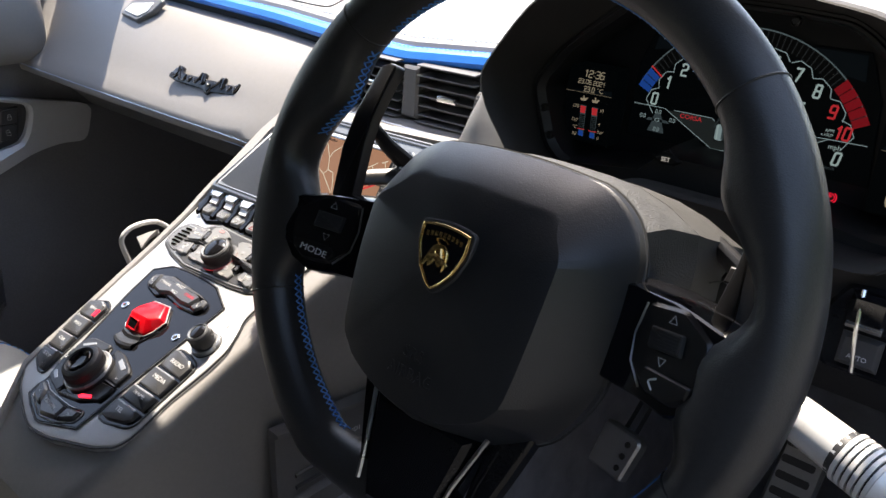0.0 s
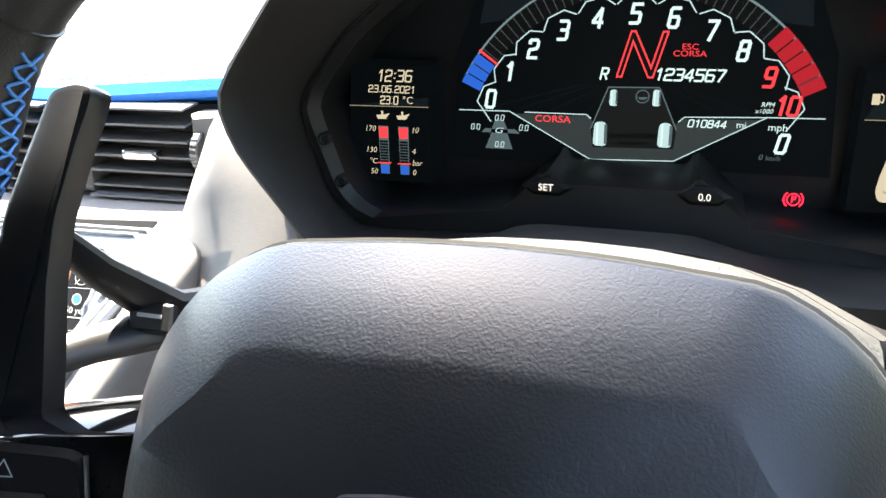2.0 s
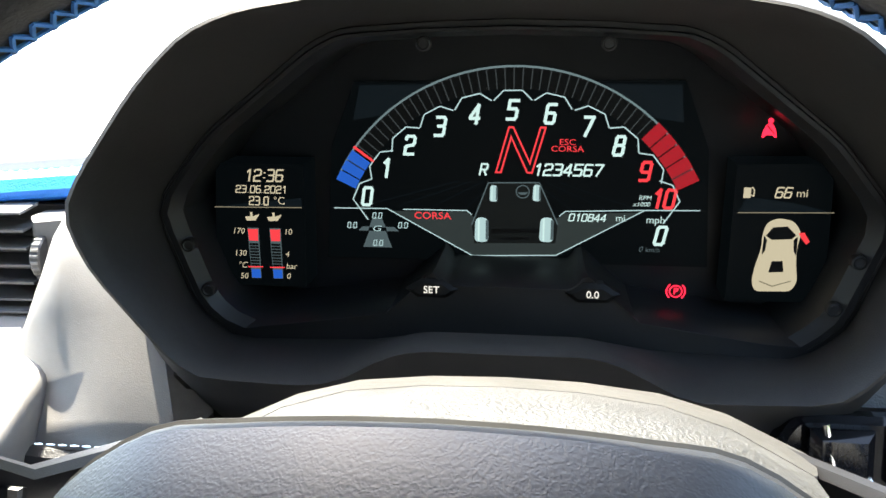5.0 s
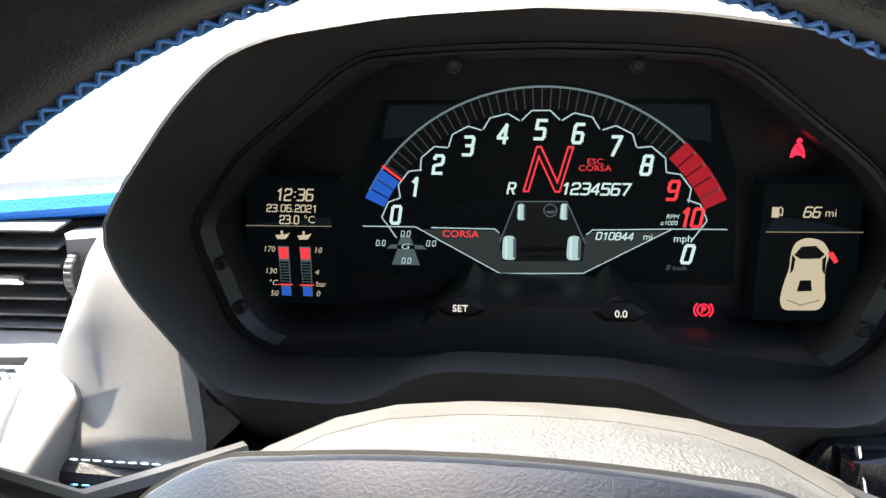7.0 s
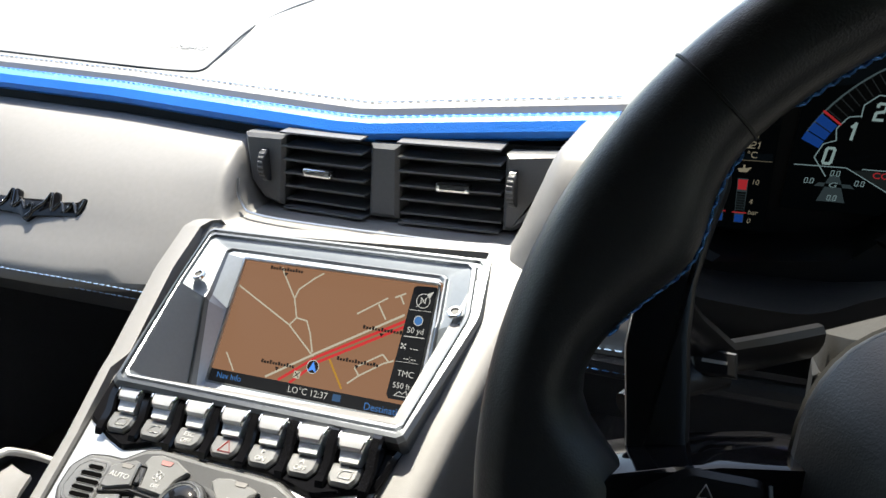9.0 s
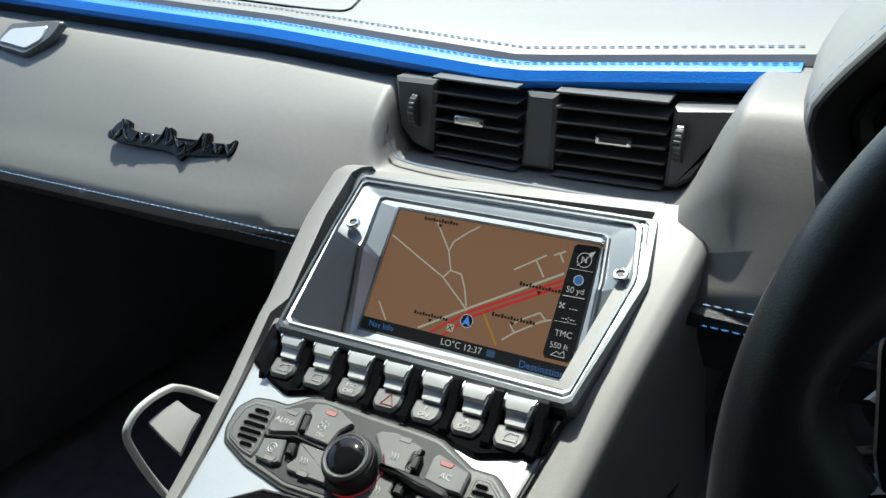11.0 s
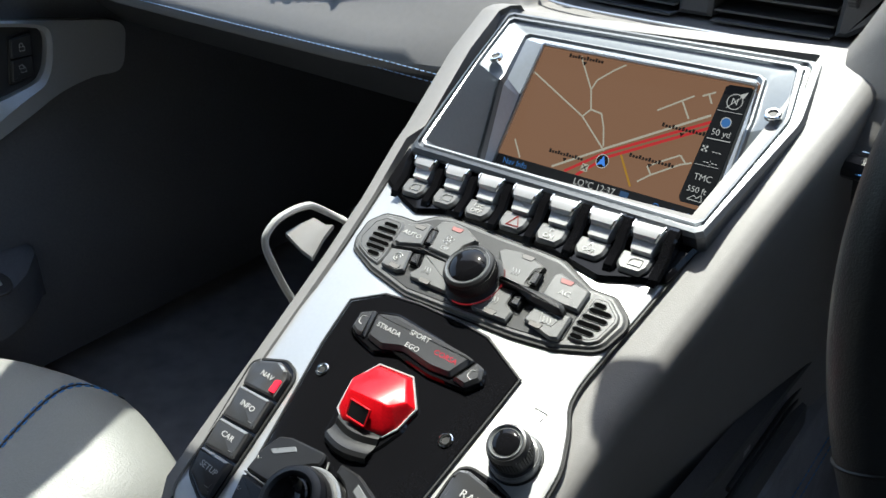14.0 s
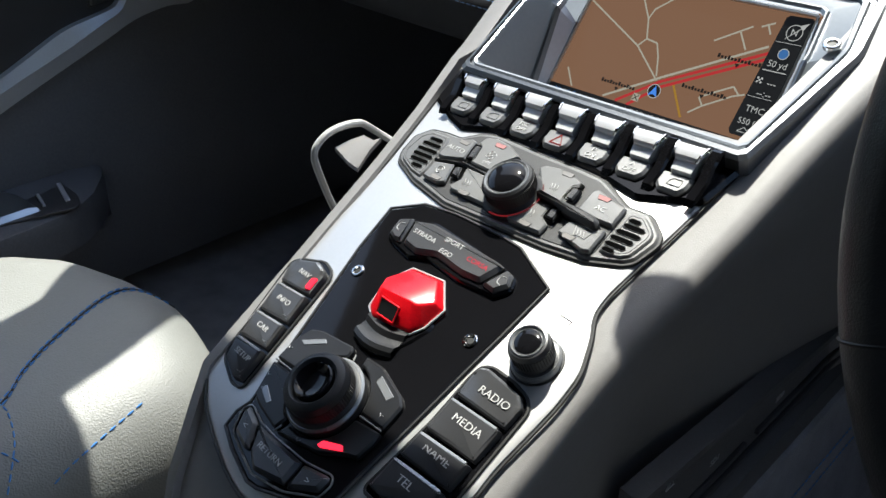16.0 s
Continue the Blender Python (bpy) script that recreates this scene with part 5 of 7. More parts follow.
# drive mode keys
part("key_surround", prism(rounded(mm([(-50, 1), (-40.4, 5.6), (-26, 9.2), (27.2, 2.8), (41.6, -0.6), (45, -8.5), (38.5, -16.2), (13.3, -17.2), (-13.7, -13), (-24.7, -18.2), (-42.4, -14), (-48.8, -10.4)]), 0.002, 2), 0.001, 0.0040, 0.0012), GLOSS, console, "gloss black key surround")
mode = key("drive_mode_key", [(-37, 3.6), (-24, 7), (28.5, 1.8), (33.8, 0.6), (27, -13.2), (13.6, -13.8), (-8, -10.4), (-21, -14.4), (-33, -12)], 0.002, 0.0072, 0.0022, BUTTON, label="charcoal drive mode key strip", r=0.0015)
for txt, x, y in (("STRADA", -22.3, -3.3), ("SPORT", -2, 0), ("EGO", -2.3, -7.3)):
    lettering(txt, 0.0042, x / 1000, y / 1000, 0.0073, WHITE_INK, mode, turn=-3, wide=1.15, extrude=0.0001)
lettering("CORSA", 0.0042, 0.019, -0.0048, 0.0073, RED_PRINT, mode, turn=-3, wide=1.15, extrude=0.0001)
for poly, (x, y) in (([(-48.2, 0.4), (-40, 4.6), (-38.6, 4), (-34.8, -12.4), (-41.5, -12.4), (-46.8, -9.6)], (-0.0425, -0.004)), ([(35.4, 0.2), (41, -1.4), (43.6, -8), (37.6, -14.8), (28.6, -13.4)], (0.0375, -0.0075))):
    ph = key("phone_key", poly, 0.002, 0.0066, 0.0018, BUTTON, label="charcoal phone key", r=0.001)
    part("phone_mark", tube(curve([(x + 0.0018, y + 0.0028, 0.0067), (x - 0.0012, y + 0.002, 0.0067), (x - 0.0012, y - 0.0016, 0.0067), (x + 0.0016, y - 0.0028, 0.0067)], 4), 0.00035, 4), WHITE_INK, ph)
# red selector cover, hinged at its far end, over a black cradle
DX, DY = -5.0, 14.3


def off(pts):
    return [(x + DX, y + DY) for x, y in pts]


part("selector_cradle", prism(rounded(mm(off([(-19, -60), (-15, -84), (-4, -89), (11, -88), (20, -76), (27, -60), (4, -44)])), 0.004), 0.001, 0.0028, 0.0012), GLOSS, console, "black selector cradle")
bm = bmesh.new()
loft(bm, [[((DX - 12 + 29.5 * k / 10) / 1000, (DY - 84.5) / 1000 + y - 0.003 * math.sin(math.pi * k / 10), z + 0.0012 * math.sin(math.pi * k / 10)) for y, z in ((-0.001, 0.002), (0.0005, 0.0046), (0.003, 0.0052), (0.006, 0.0035), (0.009, 0.0030), (0.012, 0.0048), (0.015, 0.0040), (0.017, 0.002))] for k in range(11)], False)
part("cradle_lip", bm, KEYBLACK, console, "black stepped lip of the cradle")
base = mm(off([(-10, -37.5), (12, -36), (24.5, -50), (22, -63), (19, -70), (-9, -73), (-15.5, -69), (-18.5, -51)]))
deck = mm(off([(-8.5, -39.5), (11, -38), (22, -50.5), (17.5, -57), (14, -57.5), (-8, -58.5), (-12, -58), (-16, -51)]))
foot = mm(off([(-10, -37.5), (12, -36), (24.5, -50), (22, -63), (17.5, -69.5), (-8, -72.5), (-15.5, -67.5), (-18.5, -51)]))
bm = bmesh.new()
hz = (0.0035, 0.0035, 0.0035, 0.0045, 0.0055, 0.0055, 0.0045, 0.0035)
hd = (0.0070, 0.0070, 0.0090, 0.0120, 0.0145, 0.0145, 0.0120, 0.0090)
loft(bm, [[(x, y, z - 0.002) for (x, y), z in zip(base, hz)], [(x, y, z) for (x, y), z in zip(foot, hz)], [(x, y, z) for (x, y), z in zip(deck, hd)]], True, (True, True))
bmesh.ops.bevel(bm, geom=[e for e in bm.edges if e.calc_length() > 0.002], offset=0.0012, segments=2, affect="EDGES", profile=0.6)
sel = part("selector", bm, RED, console, "glossy red gear selector cover", sharp=40)
part("selector_edge", tube([(x, y, 0.0036) for x, y in inset(foot, -0.0008)], 0.0007, 6, True), SILVER, sel, "thin bright edge round the cover")
WN = pose((1.8 + DX) / 1000, (-66.4 + DY) / 1000, 0.0102, 34, 0, -3)
bm = prism(rounded(mm([(-6.4, -4.4), (6.4, -4.4), (6.8, 4.0), (-6.8, 4.0)]), 0.0008), -0.001, 0.0008, 0.0003)
bm.transform(WN)
part("selector_window", bm, GLOSS, sel, "black window in the selector")
bm = tube([(x, y, 0.0008) for x, y in rounded(mm([(-6.8, -4.8), (6.8, -4.8), (7.2, 4.4), (-7.2, 4.4)]), 0.0008)], 0.0005, 6, True)
bm.transform(WN)
part("window_rim", bm, RED, sel)


def menu_keys(surround, keys, size):
    """A recessed gloss black tray with a row of keys, each with its far bevel coloured brighter as if lit."""
    q = rounded(mm(surround), 0.003, 3)
    tray = part("key_tray", prism(q, 0.0, 0.0010, 0.0004), GLOSS, console, "gloss black key tray")
    part("tray_rim", tube([(x, y, 0.0006) for x, y in q], 0.0010, 6, True), RUBBER, tray, "dark rubber rim")
    for txt, poly, at in keys:
        q = rounded(mm(poly), 0.0010, 2)
        top = inset(q, 0.0019)
        far = max(y for x, y in q)
        bm = bmesh.new()
        loft(bm, [[(x, y, 0.0004) for x, y in q], [(x, y, 0.0022) for x, y in q], [(x, y, 0.0040 if y < far - 0.006 else 0.0050) for x, y in inset(q, 0.0005)], [(x, y, 0.0046 if y < far - 0.006 else 0.0060) for x, y in top]], True, (True, True))
        k = part("menu_key", bm, BUTTON, console, "charcoal menu key", sharp=25)
        if txt:
            lettering(txt, size, at[0] / 1000, at[1] / 1000, 0.0056, WHITE_INK, k, turn=-3, wide=1.12, extrude=0.0001)
        edge = sorted(top, key=lambda p: -p[1])[:4]
        a, b = min(edge), max(edge)
        bm = bmesh.new()
        for (x0, y0), (x1, y1) in ((a, b),):
            n = Vector((y0 - y1, x1 - x0)).normalized()
            loft(bm, [[(x0, y0, 0.00615), (x1, y1, 0.00615)], [(x0 + n.x * 0.0013, y0 + n.y * 0.0013, 0.0052), (x1 + n.x * 0.0013, y1 + n.y * 0.0013, 0.0052)], [(x0 + n.x * 0.0017, y0 + n.y * 0.0017, 0.0036), (x1 + n.x * 0.0017, y1 + n.y * 0.0017, 0.0036)]], False)
        # paler than the key: paints the light caught by its far edge
        part("key_bevel", bm, KEY_EDGE, k, "key's far bevel, its catch of light put into the colour")
        yield k, poly, at


KEY_EDGE = mat("satin_key_edge", (0.24, 0.245, 0.25), 0.28, metal=0.4, grain=(40, 0.08))
LB = [(-94.5, -53.5), (-89.8, -49), (-73, -43.2), (-63.5, -46.5), (-60, -51.4), (-52.6, -126.5), (-54.5, -129), (-61.5, -129.5), (-77.8, -122.4), (-82.2, -117.5)]
left_keys = (("NAV", [(-91.5, -55), (-87.5, -51.2), (-72.5, -46.2), (-65, -49), (-62.3, -53), (-60.6, -66.2), (-87, -67.5)], (-74, -57.2)), ("INFO", [(-86.6, -69.2), (-60.3, -67.8), (-58.3, -86.6), (-83.6, -88.2)], (-71.4, -77)), ("CAR", [(-83.3, -89.8), (-58.1, -88.2), (-56.5, -104.8), (-80.8, -106.2)], (-69, -96)), ("SETUP", [(-80.5, -107.8), (-56.3, -106.4), (-54.6, -125.6), (-61, -127.2), (-76.4, -120.8)], (-65.5, -114.6)))
for k, poly, at in menu_keys(LB, left_keys, 0.0046):
    x, y = poly[-2] if len(poly) > 4 else poly[2]
    if at[1] > -60:
        part("key_lamp", prism(rounded(mm([(-66.2, -64), (-62.6, -63.6), (-63.4, -55.8), (-66.8, -57.4)]), 0.0006), 0.0046, 0.0059), RED_LAMP, k, "lit red key lamp")
    else:
        ex, ey = poly[2]
        part("key_notch", tube([((ex - 6.5) / 1000, (ey + 2.8) / 1000, 0.0048), ((ex - 3.4) / 1000, (ey + 2.9) / 1000, 0.0048), ((ex - 2.6) / 1000, (ey + 5.6) / 1000, 0.0048)], 0.0003, 4), CLIMATE, k)
RB = [(56.6, -57), (58.2, -50.4), (63.4, -47.8), (77, -48.9), (88.4, -52.2), (93.6, -57.8), (91.6, -119), (86.5, -124.6), (61, -131), (51.5, -130.2), (50, -128), (55.6, -86)]
right_keys = (("RADIO", [(58.6, -56.5), (60.2, -52.2), (64.8, -50.2), (87.2, -54), (91.4, -59), (90.6, -71), (58.6, -69.4)], (77.5, -62)), ("MEDIA", [(58.4, -71.4), (90.4, -73), (89, -91.4), (57, -90.8)], (75.4, -79.8)), ("NAME", [(56.8, -92.8), (88.8, -93.6), (87.4, -108), (55, -107.4)], (72.6, -98.8)), ("TEL", [(54.8, -109.4), (87.2, -110.2), (86.4, -118), (83, -122), (60.5, -127.8), (52.6, -127)], (68.6, -116.8)))
for k, poly, at in menu_keys(RB, right_keys, 0.0056):
    ex, ey = poly[0]
    part("key_notch", tube([((ex + 6.2) / 1000, (ey - 4) / 1000, 0.0048), ((ex + 3.2) / 1000, (ey - 4.2) / 1000, 0.0048), ((ex + 3.0) / 1000, (ey - 9) / 1000, 0.0048)], 0.0003, 4), CLIMATE, k)
# volume and jog knobs
VX, VY = 0.0800, -0.0340
part("volume_mark", tube([(0.074, -0.007, 0.0003), (0.082, -0.0078, 0.0003), (0.0805, -0.0125, 0.0003)], 0.0003, 4, True), PRINT, console)
part("knob_well", turned([(0.0136, 0.0), (0.0134, 0.0006), (0.0126, 0.0008)], 44, x=VX, y=VY), RUBBER, console, "dark knob well")
vol = part("volume_knob", turned([(0.0124, 0.0), (0.0126, 0.0030), (0.0122, 0.0042), (0.0104, 0.0048), (0.0102, 0.0060), (0.0104, 0.0120), (0.0102, 0.0155), (0.0094, 0.0172), (0.0080, 0.0176), (0.0074, 0.0164)], 44, x=VX, y=VY), BUTTON, console, "black volume knob")
part("knob_skirt", turned([(0.0127, 0.0008), (0.0128, 0.0034), (0.0120, 0.0044)], 44, x=VX, y=VY), KEY_EDGE, vol, "grey skirt ring")
part("knob_ring", turned([(0.0086, 0.0172), (0.0082, 0.0182), (0.0074, 0.0172)], 40, x=VX, y=VY), KEY_EDGE, vol)
part("knob_cap", turned([(0.0070, 0.0160), (0.0066, 0.0176), (0.0050, 0.0184), (0.0020, 0.0186)], 32, x=VX, y=VY), GLOSS, vol)
bm = bmesh.new()
for k in range(44):
    a = 2 * math.pi * k / 44
    b0 = Vector((VX + 0.0104 * math.cos(a), VY + 0.0104 * math.sin(a), 0.0080))
    tube([b0, b0 + Vector((0, 0, 0.006))], 0.00045, 4, bm=bm)
part("knurling", bm, DARK, vol)
JX, JY = -0.0005, -0.1060


def dial_key(outer, r=23.2):
    """A key between an outline and the round of the dial."""
    a0, a1 = (math.degrees(math.atan2(y - JY * 1000, x - JX * 1000)) for x, y in (outer[-1], outer[0]))
    while a1 < a0:
        a1 += 360
    return outer + arc(JX * 1000, JY * 1000, r, a0 + 3, a1 - 3, 10)


for outer in ([(-46, -104.5), (-45.4, -91), (-41, -81.4), (-33.7, -78.8), (-9.6, -77.2), (-7.6, -80.4)], [(2, -77.6), (15.3, -77.8), (34.5, -84.8), (39.6, -89), (39.3, -103)], [(39.6, -105.2), (40.2, -111), (38.4, -121.2), (33.6, -122.4), (18, -130.4), (-10.6, -135)], [(-13, -134.2), (-32.1, -130), (-40.2, -126.4), (-46, -107)]):
    key("jog_key", dial_key(outer), 0.001, 0.0046, 0.0011, KEYBLACK, label="black soft key round the jog dial", r=0.0012)
for poly in ([(-40.3, -89.6), (-36.4, -91.2), (-24.5, -83.9), (-27.3, -81.9)], [(17.9, -86.3), (18.2, -81.8), (32.6, -87.5), (30.4, -91.3)], [(-39.3, -122.2), (-36.2, -119.4), (-26.2, -124.7), (-27.8, -127.3)]):
    part("key_inlay", prism(rounded(mm(poly), 0.0006, 2), 0.0043, 0.0050, 0.0003), KEY_EDGE, console)
for x, y in ((-0.0430, -0.0965), (0.0335, -0.0985), (0.0040, -0.1315), (-0.0412, -0.1145)):
    part("key_mark", tube([(x - 0.0012, y + 0.0012, 0.0047), (x, y - 0.0006, 0.0047), (x + 0.0016, y + 0.0008, 0.0047)], 0.00025, 4), PRINT, console)
for pts in ([(-0.0455, -0.1055), (-0.0250, -0.1060)], [(0.0235, -0.1042), (0.0392, -0.1042)], [(-0.0120, -0.1350), (-0.0105, -0.1305)], [(-0.0045, -0.0800), (-0.0030, -0.0838)]):
    part("key_split", tube([(x, y, 0.0040) for x, y in pts], 0.0006, 5), CLIMATE, console)
part("key_lamp", prism(rounded(mm([(16, -127.4), (17, -124.2), (28, -120.4), (30, -122.6), (18, -127.6)]), 0.0005), 0.0044, 0.0054), RED_LAMP, console, "lit red key lamp")
key("return_key", [(-22.6, -137.2), (14.4, -138.2), (14.8, -151.4), (-6.3, -155.6), (-15.6, -149.6)], 0.001, 0.0050, 0.002, BUTTON, "RETURN", 0.0046, (-3.2, -145), -3, PRINT, "charcoal return key")
key("arrow_key", [(-37.8, -135.9), (-36.5, -132.8), (-24.4, -137.3), (-17.1, -148.8), (-19.9, -150.8), (-33, -146.8)], 0.001, 0.0050, 0.002, BUTTON, "<", 0.005, (-28.5, -142), 0, PRINT)
key("arrow_key", [(16.4, -138.2), (32.2, -135.2), (34, -136.6), (33.2, -143.5), (17.2, -152)], 0.001, 0.0050, 0.002, BUTTON, ">", 0.005, (25.4, -143.2), 0, PRINT)
part("well_rim", tube([(x, y, 0.0022) for x, y in rounded(mm([(-40.5, -136), (-36.8, -131.4), (-24, -135.6), (-10, -136.8), (16, -136.8), (33, -133.6), (36, -137), (35, -145), (16, -154), (-6, -157.4), (-20, -153), (-35, -148)]), 0.002, 2)], 0.0006, 5, True), KEY_EDGE, console, "thin bright rim of the key well")
jog = part("jog_dial", turned([(0.0212, 0.001), (0.0214, 0.0060), (0.0206, 0.0078), (0.0188, 0.0086), (0.0180, 0.0096), (0.0178, 0.0158), (0.0168, 0.0190), (0.0150, 0.0204), (0.0132, 0.0208), (0.0120, 0.0196), (0.0112, 0.0182)], 56, x=JX, y=JY), DARK, console, "black jog dial")
part("dial_ring", turned([(0.0214, 0.0056), (0.0217, 0.0068), (0.0206, 0.0080)], 56, x=JX, y=JY), KEY_EDGE, jog, "thin grey dial ring")
part("dial_cap", turned([(0.0111, 0.0180), (0.0106, 0.0205), (0.0098, 0.0212), (0.0090, 0.0204), (0.0070, 0.0190), (0.0030, 0.0186)], 44, x=JX, y=JY), GLOSS, jog, "glossy black hollow dial cap")
bm = bmesh.new()
for k in range(72):
    a = 2 * math.pi * k / 72
    b0 = Vector((JX + 0.0180 * math.cos(a), JY + 0.0180 * math.sin(a), 0.0098))
    tube([b0, b0 + Vector((0, 0, 0.0058))], 0.00055, 4, bm=bm)
part("knurling", bm, DARK, jog)
# climate panel
CLIM = [(-92, 60), (-84.5, 68.6), (-72, 70), (-60, 69.6), (-48, 78.4), (-36, 80.6), (0, 77.6), (27, 76.6), (44, 75.2), (66, 64), (80.8, 63.8), (92, 54.6), (93.6, 49.4), (89.2, 35.4), (85, 32), (65.3, 25.6), (41, 23.4), (-33, 22.8), (-66, 30), (-87, 38.6), (-91.2, 46)]
clim = rounded(mm(CLIM), 0.002, 2)
part("panel_gap", tube([(x, y, 0.0006) for x, y in inset(clim, -0.0006)], 0.0012, 6, True), RUBBER, console, "dark gap round the climate panel")
part("climate_panel", prism(clim, 0.0, 0.0030, 0.0012), CLIMATE, console, "grey climate control panel")
part("panel_ground", prism(rounded(mm([(-60.5, 50), (-62, 66), (-47, 76), (-36, 78), (0, 75.4), (26, 74.4), (42.6, 73), (68.6, 61.5), (69.2, 30), (65, 28), (41, 26), (-33, 25.4), (-58.5, 31.5)]), 0.0015, 2), 0.0024, 0.0034, 0.0005), DARK, console, "dark ground between the climate keys")
# near-black without gloss: paints the shade inside slots and round the rockers
HOLE_SHADE = mat("painted_hole_shade", (0.003, 0.003, 0.003), 0.95, spec=0.0)
# charcoal centre keys, their grey lifted to hold the glare on them
KEYTOP = mat("glare_grey_key", (0.15, 0.15, 0.147), 0.34, grain=(60, 0.12), bump=(3000, 0.00006, "noise"))
for poly, slots in (([(-84, 39.5), (-88.5, 47), (-86.5, 61), (-80, 66.6), (-66, 66.6), (-63.6, 63), (-60.8, 38), (-62, 32.4), (-72, 34.4)], ((-72.2, 60.8, 12), (-72.4, 56.4, 16.4), (-72, 51.6, 17.6), (-72, 47.2, 17.4), (-71.4, 43, 16.2), (-69.8, 38.8, 10.4))), ([(70, 32), (70.6, 58.8), (73, 61), (80.6, 61), (89.6, 53.4), (90.6, 49), (87, 36), (82, 32.6)], ((77.2, 55.4, 8), (79.2, 51.6, 13.4), (78.6, 47, 15), (77.6, 42.6, 14.4), (76.6, 38.2, 13), (74.8, 34.4, 8)))):
    g = part("grille", prism(rounded(mm(poly), 0.0015, 2), 0.002, 0.0044, 0.0010), CLIMATE, console, "small slotted grille")
    part("grille_groove", tube([(x, y, 0.0043) for x, y in inset(rounded(mm(poly), 0.0015, 2), 0.0022)], 0.0003, 4, True), DARK, g)
    for cx, cy, w in slots:
        q = rounded(mm([(cx - w / 2, cy), (cx - w / 2 + 1.5, cy - 1.55), (cx + w / 2 - 1.5, cy - 1.55), (cx + w / 2, cy), (cx + w / 2 - 1.5, cy + 1.55), (cx - w / 2 + 1.5, cy + 1.55)]), 0.0007, 2)
        # no cut-out: a thin plate painted as dark as a hole
        part("slot", prism(q, 0.0040, 0.0047), HOLE_SHADE, g)
        part("slot_rim", tube([(x, yy, 0.0046) for x, yy in q], 0.00032, 4, True), CLIMATE, g)
DIM_LAMP = mat("unlit_lamp_window", (0.20, 0.19, 0.18), 0.3, grain=(40, 0.1))
AMBER_LAMP = mat("dull_red_lamp_window", (0.34, 0.15, 0.14), 0.3, grain=(40, 0.1))
climate_keys = (
    ("AUTO", [(-61.5, 50.6), (-61.8, 64.4), (-48, 69.8), (-44, 68.8), (-41.6, 54), (-56.8, 49.8)], (-52.4, 58.6), (-50.6, 65), DIM_LAMP, CLIMATE),
    ("", [(-59, 33.2), (-59.4, 45.6), (-45.2, 48.4), (-41, 34.4), (-46, 31.6)], (-50.4, 41), (-48.8, 35), DIM_LAMP, CLIMATE),
    ("", [(-41.8, 68.4), (-40.2, 74.2), (-33, 76), (-21.5, 74.4), (-9.6, 68.8), (-15.5, 62), (-17.6, 52), (-36.6, 53.6), (-38, 66)], (-27, 62.6), (-26.4, 71.2), AMBER_LAMP, KEYTOP),
    ("", [(-35.8, 49.4), (-17.6, 48.6), (-15.4, 41), (-3.8, 34.6), (-6.6, 30.4), (-34, 31.4), (-36.6, 34), (-33, 40.4)], (-26, 40.6), (-23.6, 32.4), DIM_LAMP, KEYTOP),
    ("", [(6.2, 66.6), (9, 69.4), (18, 70.8), (26, 70), (38.6, 65.8), (33.6, 61.8), (33.4, 52.2), (37.4, 49.9), (20.4, 50.4)], (24.6, 58.6), (25.6, 68.2), DIM_LAMP, KEYTOP),
    ("AC", [(45.2, 49.8), (45.2, 63.6), (48, 66), (68.8, 60.6), (68.6, 47.6), (59.6, 47.6)], (56.8, 54.4), (54.6, 61.4), AMBER_LAMP, CLIMATE),
    ("", [(44.4, 32.4), (46, 41.4), (67.8, 43.6), (67.6, 28.8), (63, 27.4)], (57.4, 37), (52.2, 31.8), DIM_LAMP, CLIMATE),
    ("", [(16.2, 46), (31, 46.4), (30.8, 37.4), (36.6, 34), (36, 27.4), (14, 27.2), (9, 31)], (23.4, 38), (24.6, 29.4), DIM_LAMP, KEYTOP))
